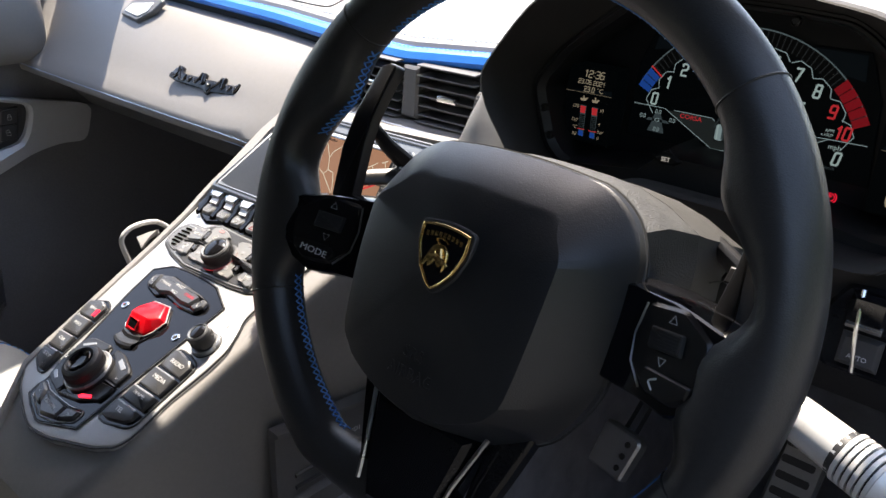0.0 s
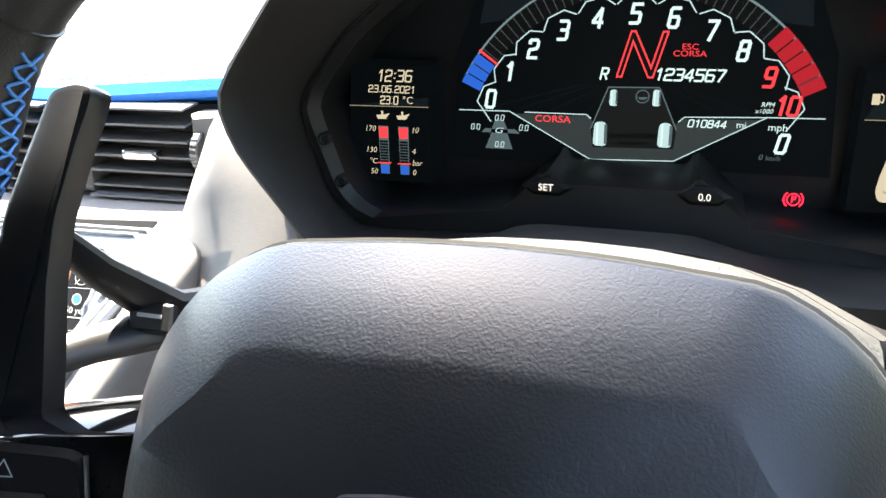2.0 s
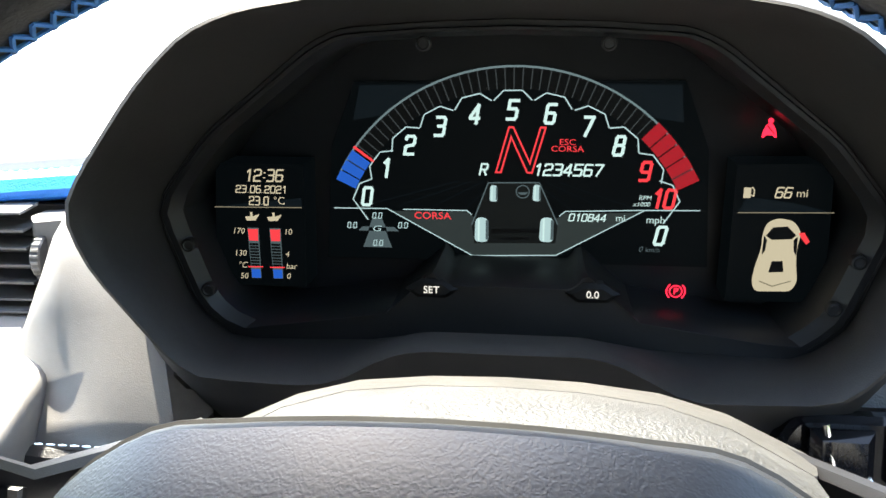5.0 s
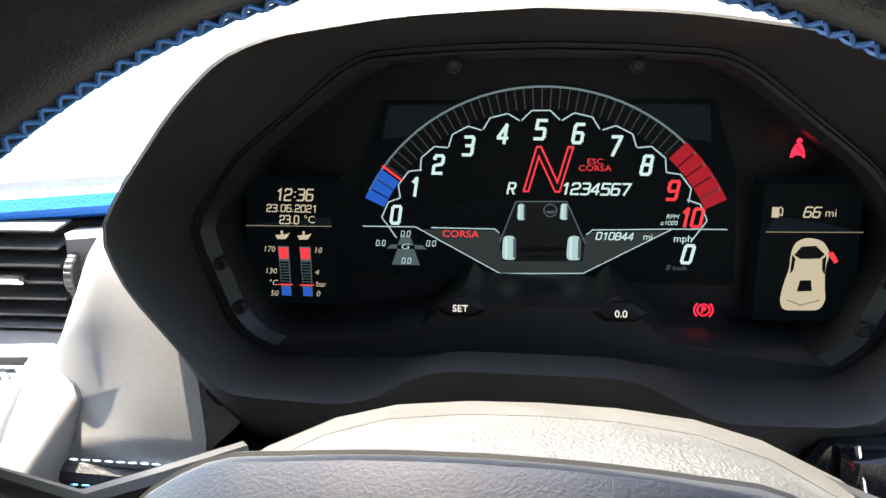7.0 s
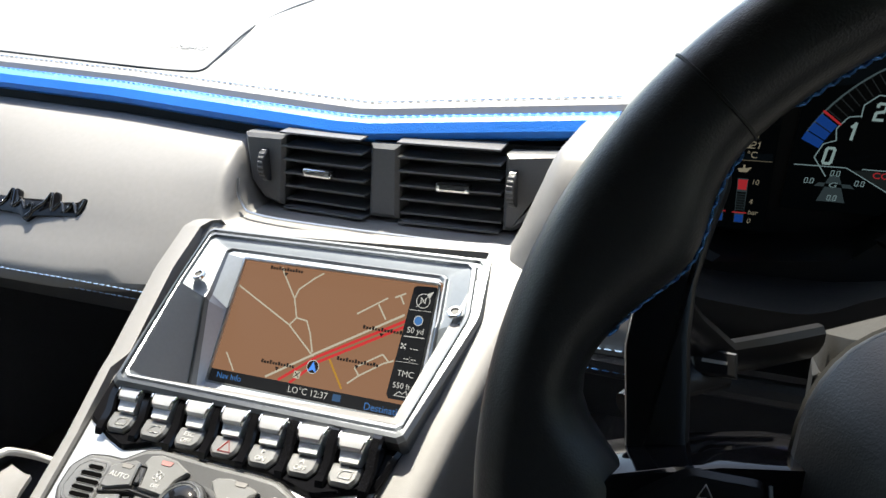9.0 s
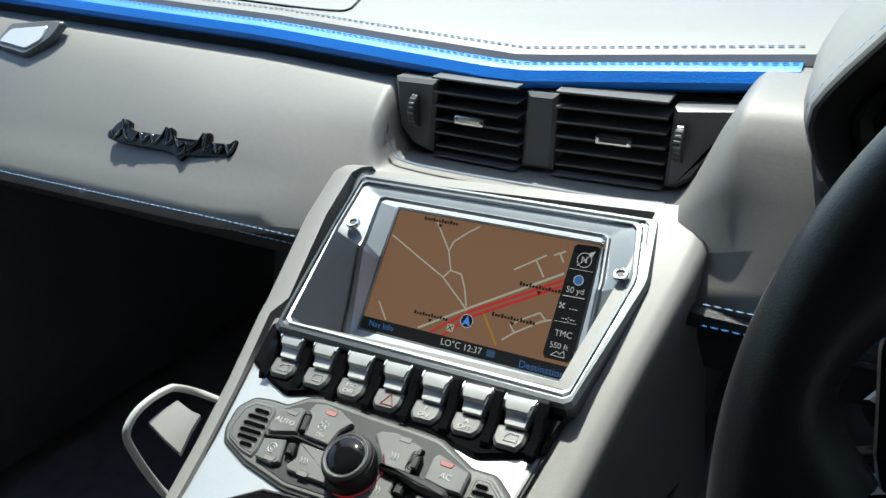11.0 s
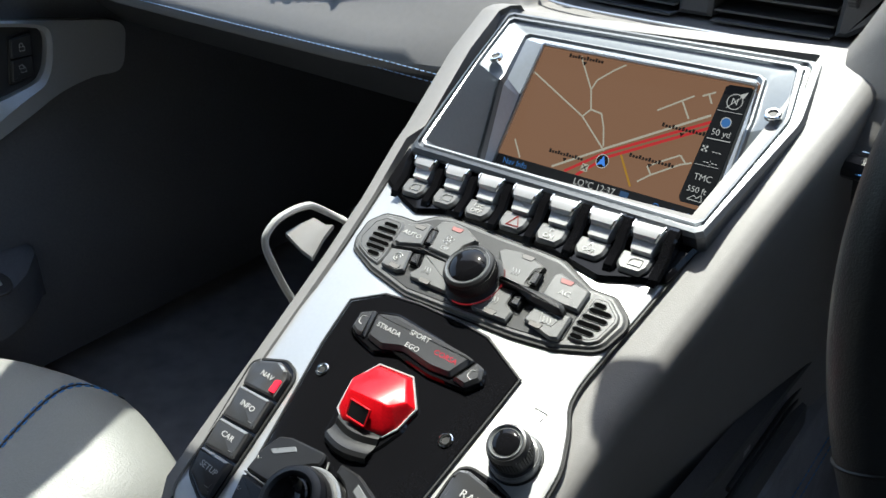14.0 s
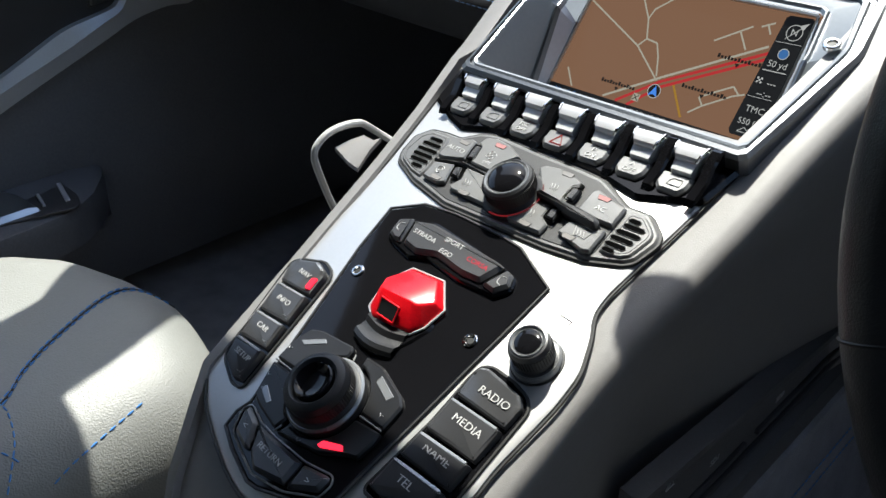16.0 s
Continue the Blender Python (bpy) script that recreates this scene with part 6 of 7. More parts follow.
for txt, poly, at, lamp_at, lamp_mat, face in climate_keys:
    k = key("climate_key", poly, 0.002, 0.0062, 0.0010, face, txt, 0.0044, at, -2, WHITE_INK, "grey climate key", r=0.0008)
    lx, ly = lamp_at
    q = rounded(mm([(lx - 4.2, ly + 1.5), (lx - 3.2, ly - 1.4), (lx + 3.2, ly - 1.6), (lx + 4.2, ly + 1.2)]), 0.0005, 2)
    part("lamp_window", prism(q, 0.0058, 0.0065), lamp_mat, k, "small lamp window")
    part("lamp_rim", tube([(x, y, 0.0063) for x, y in q], 0.00025, 4, True), DARK, k)
    x, y = at[0] / 1000, at[1] / 1000
    if at == (-50.4, 41):
        part("icon", tube([(px, py, 0.0063) for px, py in arc(x, y, 0.0028, 30, 300, 12)], 0.0004, 4), WHITE_INK, k)
        part("icon", tube([(px, py, 0.0063) for px, py in arc(x + 0.0003, y, 0.0013, 0, 300, 10)], 0.0003, 4), WHITE_INK, k)
    elif at == (-27, 62.6):
        for j in range(4):
            a = j * math.pi / 2 + 0.4
            part("icon", tube([(px, py, 0.0063) for px, py in arc(x + 0.0021 * math.cos(a), y + 0.0021 * math.sin(a), 0.0013, 0, 330, 10)], 0.00025, 4), PRINT, k)
        lettering("OFF", 0.0034, x + 0.001, y - 0.006, 0.0063, PRINT, k, turn=-2, extrude=0.0001)
    elif not txt:
        for j in range(3):
            part("icon", tube(curve([(x - 0.003 + 0.002 * j, y - 0.0035, 0.0063), (x - 0.0022 + 0.002 * j, y - 0.0015, 0.0063), (x - 0.0032 + 0.002 * j, y + 0.0007, 0.0063)], 3), 0.00028, 4), PRINT if face is KEYTOP else WHITE_INK, k)
        if at == (57.4, 37):
            part("icon", tube([(x - 0.0055, y + 0.003, 0.0063), (x, y + 0.0042, 0.0063), (x + 0.0055, y + 0.003, 0.0063), (x + 0.0035, y - 0.0032, 0.0063), (x, y - 0.0024, 0.0063), (x - 0.0035, y - 0.0032, 0.0063)], 0.00028, 4, True), WHITE_INK, k)
for poly in ([(-43, 66.4), (-37.4, 66.6), (-35, 55.4), (-41, 54.8)], [(-43.4, 47.4), (-37.4, 48.6), (-34.4, 39.6), (-41.2, 39.8)], [(33.8, 61.6), (39.4, 62.2), (40, 52.6), (34, 52.6)], [(31.6, 45.2), (37.8, 46), (38.4, 36.8), (31.4, 37.2)]):
    q = rounded(mm(poly), 0.0012, 2)
    r = part("rocker", prism(q, 0.003, 0.0062, 0.0012), DARK, console, "black rocker tab")
    part("rocker_face", prism(inset(q, 0.0012), 0.0058, 0.0068, 0.0004), BUTTON, r)
    part("rocker_edge", tube([(x, y, 0.0060) for x, y in q], 0.00045, 4, True), HOLE_SHADE, r)
part("divider", prism(rounded(mm([(18, 50.2), (32.3, 49.6), (48.5, 49.2), (60.5, 47), (63.4, 44.8), (63.6, 41.4), (61, 40.6), (43, 42.6), (32, 46.4), (20, 47)]), 0.0012, 2), 0.003, 0.0105, 0.0022), DARK, console, "black divider")
part("divider", prism(rounded(mm([(-62, 49.2), (-58, 48.2), (-41, 52.4), (-36, 51.8), (-19, 50.2), (-18, 49.2), (-37, 49.6), (-44.4, 49.4), (-60.5, 46)]), 0.0006, 2), 0.003, 0.0066, 0.001), DARK, console, "black divider")
KX, KY = 0.0035, 0.0450
ck = part("climate_knob", turned([(0.0182, 0.003), (0.0180, 0.0055), (0.0160, 0.0068), (0.0150, 0.0080), (0.0148, 0.0152), (0.0142, 0.0172), (0.0130, 0.0182), (0.0121, 0.0180), (0.0115, 0.0170)], 52, x=KX, y=KY), DARK, console, "black climate knob")
part("knob_ring", turned([(0.0130, 0.0180), (0.0125, 0.0186), (0.0118, 0.0180)], 52, x=KX, y=KY), KEY_EDGE, ck)
part("knob_cap", turned([(0.0115, 0.0166), (0.0108, 0.0184), (0.0085, 0.0198), (0.0045, 0.0205)], 44, x=KX, y=KY), GLOSS, ck, "glossy black knob cap")
part("knob_glow", tube([(x, y, 0.0060) for x, y in arc(KX, KY, 0.0179, -100, 40, 24)], 0.00045, 5), REDG, ck, "thin lit red ring")
bm = bmesh.new()
for k in range(64):
    a = 2 * math.pi * k / 64
    b0 = Vector((KX + 0.0149 * math.cos(a), KY + 0.0149 * math.sin(a), 0.0095))
    tube([b0, b0 + Vector((0, 0, 0.006))], 0.0005, 4, bm=bm)
part("knurling", bm, DARK, ck)
# toggle bank
TOGGLE_CAP = mat("grey_brushed_metal", (0.60, 0.60, 0.61), 0.30, metal=0.5, grain=(30, 0.06))
TOGGLE = mat("bright_satin_metal", (0.70, 0.70, 0.70), 0.35, metal=0.1, grain=(20, 0.04))
part("toggle_panel", prism(rounded(mm([(-107, 124), (-103, 92.5), (-82, 82), (-67, 76.4), (-46, 82.8), (-20, 82), (32, 79), (66, 71.2), (100, 81.6), (108, 115), (109, 124)]), 0.003), 0.0, 0.0032, 0.002), GLOSS, console, "piano black toggle switch panel")
ICONS = ("", "", "ESC\nOFF", "", "P\nON", "A\nOFF", "")
for k in range(8):
    u = -0.0875 + 0.0261 * k
    dv = 0.0020 - 0.0009 * k
    prof = [(0.076, 0.003), (0.079, 0.0058), (0.091, 0.0072), (0.099, 0.0118), (0.1065, 0.0135), (0.113, 0.011), (0.116, 0.003)]
    bm = prism([(v + 0.004 + dv, z) for v, z in prof], -0.0030, 0.0030, 0.0012)
    bm.transform(Matrix(((0, 0, 1, u), (1, 0, 0, 0), (0, 1, 0, 0), (0, 0, 0, 1))))
    part("toggle_guard", bm, GLOSS, console, "piano black toggle guard")
for k in range(7):
    u = -0.0745 + 0.0261 * k
    dv = 0.0045 - 0.0010 * k
    bm = bmesh.new()
    prof = [(0.0930, 0.003, 0.62), (0.0932, 0.0088, 0.64), (0.0985, 0.0106, 0.72), (0.1030, 0.0124, 0.9), (0.1068, 0.0125, 1.0), (0.1085, 0.010, 1.0), (0.1090, 0.003, 1.0)]
    loft(bm, [[(u + w * f, v + dv, z) for v, z, f in prof] for w in (-0.0090, -0.0085, 0.0085, 0.0090)], True, (True, True))
    lev = part("toggle", bm, TOGGLE, console, "bright metal toggle", sharp=24)
    bm = bmesh.new()
    cap = [(0.0984, 0.0104, 0.74), (0.0985, 0.0124, 0.76), (0.0996, 0.0138, 0.82), (0.1030, 0.0148, 0.95), (0.1064, 0.0150, 1.0), (0.1088, 0.0122, 1.0), (0.1080, 0.0105, 1.0), (0.1030, 0.0115, 0.9)]
    loft(bm, [[(u + w * f, v + dv, z) for v, z, f in cap] for w in (-0.0080, -0.0075, 0.0075, 0.0080)], True, (True, True))
    part("toggle_cap", bm, TOGGLE_CAP, lev, "brushed metal cap", sharp=24)
    for w in (-1, 1):
        part("toggle_lip", tube([(u + w * 0.0086, 0.1076 + dv, 0.0140), (u + w * 0.0083, 0.1045 + dv, 0.0148), (u + w * 0.0074, 0.1005 + dv, 0.0140), (u + w * 0.0064, 0.0985 + dv, 0.0118)], 0.0009, 6), CHROME, lev, "polished lip")
    u0, v0 = u * 1000 - 1.6, 86.8 + dv * 1000
    tag = key("toggle_label", [(u0 - 9.2, v0 + 7), (u0 - 9.2, v0 - 1.5), (u0 - 6, v0 - 6), (u0 + 6, v0 - 6), (u0 + 9.2, v0 - 1.5), (u0 + 9.2, v0 + 7)], 0.003, 0.0062, 0.0016, CLIMATE, label="grey symbol key")
    lines = ICONS[k].split("\n") if ICONS[k] else []
    for j, w in enumerate(lines):
        lettering(w, 0.0040, u0 / 1000, (v0 + 2.2 - 4.2 * j) / 1000, 0.0064, WHITE_INK, tag, turn=-2, wide=1.1)
    if k == 3:
        part("hazard_mark", tube([(u - 0.004, (v0 - 3) / 1000, 0.0064), (u + 0.004, (v0 - 3) / 1000, 0.0064), (u, (v0 + 4) / 1000, 0.0064)], 0.0005, 4, True), mat("hazard_red", (0.85, 0.10, 0.09), glow=0.14), tag)
    elif not lines:
        part("window_mark", tube([(u - 0.0036, (v0 - 2) / 1000, 0.0063), (u + 0.0036, (v0 - 2) / 1000, 0.0063), (u + 0.0036, (v0 + 2.5) / 1000, 0.0063), (u - 0.0016, (v0 + 2.5) / 1000, 0.0063), (u - 0.0036, (v0 + 0.5) / 1000, 0.0063)], 0.0004, 4, True), WHITE_INK, tag)
# card slots in the driver's side of the tunnel
tun = thing("tunnel_trim", "dark tunnel side trim with card slots and blue stitching", "tunnel trim")


def slot_z(y):
    return 0.516 - 0.10 * (y - 0.5)


SX = 0.1320
bm = bmesh.new()
loft(bm, [[(SX - 0.012, y, slot_z(y) + 0.003), (SX + 0.001, y, slot_z(y) + 0.002), (SX + 0.002, y, slot_z(y) - 0.001), (SX - 0.003, y, slot_z(y) - 0.004), (SX - 0.003, y, 0.450), (SX + 0.004, y, 0.446), (SX + 0.006, y, 0.428), (SX - 0.012, y, 0.420)] for y in (0.405, 0.41, 0.50, 0.58, 0.70, 0.705)], True, (True, True))
part("slot_panel", bm, SLOT_BLACK, tun, "black card slot panel")
for y0, y1, z0 in ((0.425, 0.540, 0.472), (0.556, 0.690, 0.472), (0.425, 0.69, 0.459)):
    part("rail", tube([(SX - 0.002, y0, z0), (SX - 0.0015, (y0 + y1) / 2, z0), (SX - 0.002, y1, z0)], 0.0022, 8), BUTTON, tun)
part("eject_mark", tube([(SX - 0.0025, 0.440, 0.506), (SX - 0.0025, 0.448, 0.506), (SX - 0.0025, 0.444, 0.513)], 0.0005, 4, True), WHITE_INK, tun)
for txt, y, z in (("SD1", 0.500, 0.486), ("SD2", 0.586, 0.483)):
    lettering(txt, 0.0068, 0, 0, 0, WHITE_INK, tun, m=pose(SX - 0.0028, y, z, 90, 0, 90))
bm = bmesh.new()
loft(bm, [[(0.118, y, 0.432), (0.134, y, 0.430), (0.141, y, 0.424), (0.144, y, 0.40), (0.152, y, 0.32), (0.185, y, 0.13)] for y in (0.0, 0.25, 0.35, 0.45, 0.55, 0.65, 0.75, 1.0, 1.25)], False)
part("panel", bm, CARPET, tun, "black carpeted tunnel side")
for dz in (0.0, 0.018):
    part("stitching", stitches([(0.1478 + 0.1 * dz, 0.45 + 0.02 * k, 0.372 - dz) for k in range(22)], 0.0042, 0.002, 0.0006), THREAD, tun, "blue stitching")

# ---- navigation unit ----
NM = pose(0.006, 0.5945, 0.7145, 23.0, -0.8, 0)
nav = thing("navigation_unit", "navigation screen in a brushed aluminium surround on the console", "navigation screen", NM)


# both base colours carry reflected sky blue; FACET is also lifted against its shade
WING = mat("sky_tinted_wing_metal", (0.15, 0.168, 0.185), 0.38, metal=0.35, grain=(10, 0.06), bump=(2500, 0.00003, "noise"))
FACET = mat("sky_lifted_facet_metal", (0.42, 0.46, 0.52), 0.32, metal=0.25, grain=(10, 0.06), bump=(2500, 0.00003, "noise"))


def six(pts, h, cut=3.0):
    """A six-cornered ring with its corners cut."""
    out = []
    m = len(pts)
    for k in range(m):
        p, q, r = Vector(pts[k - 1]), Vector(pts[k]), Vector(pts[(k + 1) % m])
        for w in (p, r):
            e = q + (w - q).normalized() * min(cut, (w - q).length * 0.3)
            out.append((e.x / 1000, e.y / 1000, h))
    return out


def mixed(p, q, t):
    return [(a[0] + (b[0] - a[0]) * t, a[1] + (b[1] - a[1]) * t) for a, b in zip(p, q)]


R0 = [(-115.5, 43.5), (107, 45), (115, -8), (101, -103), (-98, -103), (-110, -11)]
R1 = [(-113.5, 41.5), (105, 43), (113, -8), (99, -101), (-96, -101), (-108, -11)]
R2 = [(-109, 35.5), (94, 37), (104.5, -8), (95.5, -93), (-91, -95), (-104.5, -11)]
R3 = [(-93, 28.5), (80, 28.5), (87, -10), (87, -70), (-84, -72), (-87, -14)]
R4 = [(-89, 25.5), (77, 25.5), (83, -11), (83, -66), (-80, -67), (-83, -15)]
H3 = (0.0010, 0.0010, -0.0040, -0.0400, -0.0420, -0.0040)
H4 = (0.0005, 0.0005, -0.0055, -0.0420, -0.0440, -0.0060)


def deep(ring_pts, hs, lift=0.0, cut=3.0):
    return [(x, y, hs[k // 2] + lift) for k, (x, y, _) in enumerate(six(ring_pts, 0.0, cut))]


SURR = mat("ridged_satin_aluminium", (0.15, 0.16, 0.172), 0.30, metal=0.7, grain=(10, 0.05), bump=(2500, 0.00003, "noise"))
bm = bmesh.new()
loft(bm, [six(R0, -0.012), six(R0, 0.004), six(R1, 0.0060), six(mixed(R1, R2, 0.35), 0.0064), six(mixed(R1, R2, 0.45), 0.0044), six(mixed(R1, R2, 0.65), 0.0044), six(mixed(R1, R2, 0.75), 0.0060), six(R2, 0.0056)], True)
part("surround", bm, SURR, nav, "satin aluminium outer surround with fine ridges", sharp=15)
bm = bmesh.new()
loft(bm, [six(R2, 0.0056), six(mixed(R2, R3, 0.05), 0.0036), deep(R3, H3)], True)
part("wing", bm, WING, nav, "metal wing facets with the sky's blue put into the colour", sharp=15)
bm = bmesh.new()
loft(bm, [deep(R3, H3), deep(mixed(R3, R4, 0.3), H3, 0.0016), deep(mixed(R3, R4, 0.6), H3, 0.0014), deep(R4, H4)], True)
part("ridge", bm, SURR, nav, "bright raised inner ridge", sharp=15)
SM = NM.inverted() @ pose(0.006, 0.6095, 0.7215, 59.5, -0.8, 0)


def on_screen(poly, z=0.0):
    return [tuple(SM @ Vector((x, y, z))) for x, y in poly]


FRAME = mm([(-72, 2), (-71, 3.5), (77, 3.5), (78.5, 2), (75.5, -85), (74, -87), (-81, -87), (-82.5, -85)])
FR6 = [(-71.5, 3.2), (78, 3.2), (77.5, -30), (75, -86.5), (-82, -86.5), (-77, -35)]
bm = bmesh.new()
loft(bm, [deep(R4, H4), [tuple(SM @ Vector((x, y, 0.0015))) for x, y, _ in six(FR6, 0.0, 1.0)]], True)
part("recess_wall", bm, FACET, nav, "faceted recess with pale sky light put into the colour", sharp=10)
bm = bmesh.new()
loft(bm, [on_screen(FRAME, 0.0015), on_screen(inset(FRAME, 0.0015), 0.0018), on_screen(inset(FRAME, 0.002), 0.0)], True)
part("screen_lip", bm, SATIN, nav)
bm = prism(inset(FRAME, -0.001), -0.004, -0.0004)
bm.transform(SM)
screen = part("screen", bm, mat("map_ground", (0.34, 0.18, 0.11), 0.25, glow=0.185), nav, "lit navigation map screen")


def on_map(name, polys, z, material):
    bm = bmesh.new()
    for poly in polys:
        bm.faces.new([bm.verts.new(p) for p in on_screen(mm(poly), z)])
    return part(name, bm, material, screen, flat=True)


def roads(pts, w):
    return [[(a * 1, b * 1) for a, b in q] for q in ribbon(pts, w)]


ROAD = mat("map_road", (0.50, 0.46, 0.38), glow=0.22)
MAPRED = mat("map_red", (0.62, 0.035, 0.04), glow=0.21)
MAPDARK = mat("map_bar", (0.022, 0.024, 0.03), glow=0.1)
MAPGREY = mat("map_grey_text", (0.5, 0.5, 0.5), glow=0.25)
MAPBLUE = mat("map_blue", (0.05, 0.17, 0.45), glow=0.24)
MAPINK = mat("map_ink", (0.05, 0.035, 0.03), glow=0.06)
for pts in ([(-71.7, -16.8), (-25.8, -38.4), (-3.2, -56.5)], [(-25.8, -38.4), (-21.3, -32.8), (-13, -33.9), (-8.6, -42), (-4.4, -54)], [(-21.3, -32.8), (-25.8, -20.2), (-38.5, -3), (-40, 0)], [(-25.8, -20.2), (-23.7, -13.4), (-14, -5), (-7, -0.1)], [(23, -23.9), (43.1, -10.6)], [(37.1, -15.5), (44.2, -24.9)], [(47.8, -9.7), (55.2, -5.9)], [(51.7, -8.2), (54.9, -13.1)], [(25.3, -69.8), (32.5, -63.5), (48.4, -53), (55, -50.2)], [(32.5, -63.5), (28.5, -59), (36, -54), (46.7, -47.4), (51.6, -51.5)], [(-70.4, -64), (-61.9, -75.6)]):
    on_map("road", roads(pts, 1.1), 0.0, ROAD)
on_map("road", roads([(-36.2, -75.5), (-1.2, -54), (56.9, -19.9)], 1.5), 0.0, ROAD)
on_map("red_road", roads([(-26, -76), (-0.6, -56.6), (60.2, -22.7)], 1.9), 0.0, MAPRED)
on_map("red_road", roads([(-17, -76.6), (0.5, -60), (60, -26.6)], 1.9), 0.0001, MAPRED)
on_map("yellow_road", roads([(9, -56), (22, -74)], 1.4), 0.0, mat("map_yellow", (0.50, 0.26, 0.03), glow=0.2))
on_map("status_bar", [[(-81.5, -76.5), (74, -76.5), (74, -86.5), (-81, -86.5)]], 0.0002, MAPDARK)
on_map("side_bar", [[(60, -1.6), (62, 0), (75, 0.6), (77, -1), (74, -70), (71.5, -74), (56, -74.2), (54.2, -71.5)]], 0.0003, MAPDARK)
for line, w in (([(59, -33.4), (73.5, -33)], 0.6), ([(59.5, -16), (75, -15.6)], 0.3), ([(57, -50), (72, -49.6)], 0.3)):
    on_map("side_rule", ribbon(line, w), 0.0005, MAPGREY)
on_map("compass", ribbon(arc(68.1, -9.3, 4.6, 0, 360, 24), 0.5) + ribbon([(64, -13.8), (72.8, -4.4)], 0.4) + [[(72.4, -7), (74.4, -2.4), (70, -4.6)]], 0.0005, MAPGREY)
on_map("globe_icon", [arc(67.2, -22.4, 2.9, 0, 340, 14)], 0.0005, MAPBLUE)
on_map("globe_ring", ribbon(arc(67.2, -22.4, 3.1, 0, 360, 18), 0.5), 0.0007, MAPGREY)
for i, j in ((0, 0), (2, 0), (1, 1), (0, 2), (2, 2)):
    on_map("flag_icon", [[(58.2 + i * 1.2, -41.6 + j * 1.2), (59.4 + i * 1.2, -41.6 + j * 1.2), (59.4 + i * 1.2, -40.4 + j * 1.2), (58.2 + i * 1.2, -40.4 + j * 1.2)]], 0.0005, MAPGREY)
on_map("scale_icon", ribbon([(59.5, -71.6), (63, -68.6), (65, -70), (67.5, -67.6), (68.6, -71.6), (59.5, -71.6)], 0.5), 0.0005, MAPGREY)
on_map("position_disc", [arc(-1.6, -63.3, 4.6, 0, 345, 24)], 0.0004, MAPINK)
on_map("position_ring", ribbon(arc(-1.6, -63.3, 4.4, 0, 360, 24), 0.5), 0.0005, MAPGREY)
on_map("position_arrow", [[(-5, -66.8), (-1.6, -65.2), (1.6, -66.8), (-1.4, -59.6)]], 0.0006, mat("map_arrow", (0.06, 0.22, 0.72), glow=0.32))
on_map("junction_icon", [[(-15, -72.8), (-10, -72.8), (-9.6, -67.8), (-14.6, -67.8)]], 0.0004, ROAD)
on_map("junction_icon", ribbon([(-14.4, -72.2), (-10.2, -68.4)], 0.6) + ribbon([(-10.6, -72.2), (-14, -68.4)], 0.6), 0.0006, MAPINK)
for x, y, w in ((-28.3, -65.5, 26), (-36.1, -1.3, 26), (29.9, -55, 30), (43.3, -31.9, 28)):
    k = 0
    while k * 2.2 < w:
        tall = 1.5 if k % 3 == 0 else 1.0
        on_map("name_bar", [[(x - w / 2 + k * 2.2, y - 1.0), (x - w / 2 + k * 2.2 + 1.6, y - 1.0), (x - w / 2 + k * 2.2 + 1.6, y - 1.0 + 1.7 * tall), (x - w / 2 + k * 2.2, y - 1.0 + 1.7 * tall)]], 0.0004, MAPINK)
        k += 1
    on_map("place_mark", [[(x - 1.6, y - 2.2), (x, y - 4.8), (x + 1.6, y - 2.2)]], 0.0004, MAPINK)


def map_text(text, size, x, y, material, slant=0.0):
    lettering(text, size, 0, 0, 0, material, screen, extrude=0.0, slant=slant, m=SM @ pose(x / 1000, y / 1000, 0.0006), name="figure")


map_text("N", 0.0056, 68.1, -9.3, MAPGREY)
map_text("50 yd", 0.0054, 66.4, -29.2, MAPGREY)
map_text("---", 0.006, 67.8, -40.4, MAPGREY)
map_text("--:--", 0.006, 66, -47.2, MAPGREY)
map_text("TMC", 0.0056, 64.9, -57.4, MAPGREY)
map_text("550 ft", 0.0052, 63.6, -65.2, MAPGREY)
map_text("LO°C 12:37", 0.0062, -1.7, -80.6, MAPGREY)
on_map("status_mark", [[(17, -82.6), (23, -82.6), (23, -78), (17, -78)]], 0.0004, mat("map_dim_blue", (0.04, 0.10, 0.22), glow=0.2))
map_text("Destination", 0.0066, 55.7, -82, MAPBLUE)
map_text("Nav Info", 0.0058, -64, -80.4, MAPBLUE)
for x, y in ((-0.0945, -0.0055), (0.0968, -0.0055)):
    screw = part("screw", turned([(0.0048, 0.004), (0.0048, 0.0062), (0.0042, 0.0068), (0.0030, 0.0066), (0.0026, 0.0052)], 20, x=x, y=y), CHROME, nav, "bright torx screw")
    part("screw_socket", turned([(0.0025, 0.0050), (0.0025, 0.0056)], 6, x=x, y=y), RUBBER, screw)

# ---- grab handle beside the passenger's side of the console ----
handle = thing("grab_handle", "thin pale grab handle loop beside the console", "grab handle")
loop = [(-0.112, 0.530, 0.575), (-0.150, 0.508, 0.594), (-0.170, 0.498, 0.604), (-0.170, 0.481, 0.618), (-0.170, 0.474, 0.621), (-0.170, 0.462, 0.6225), (-0.170, 0.448, 0.621), (-0.170, 0.438, 0.615), (-0.170, 0.435, 0.608), (-0.170, 0.437, 0.596), (-0.168, 0.445, 0.568), (-0.160, 0.452, 0.545), (-0.125, 0.455, 0.520)]
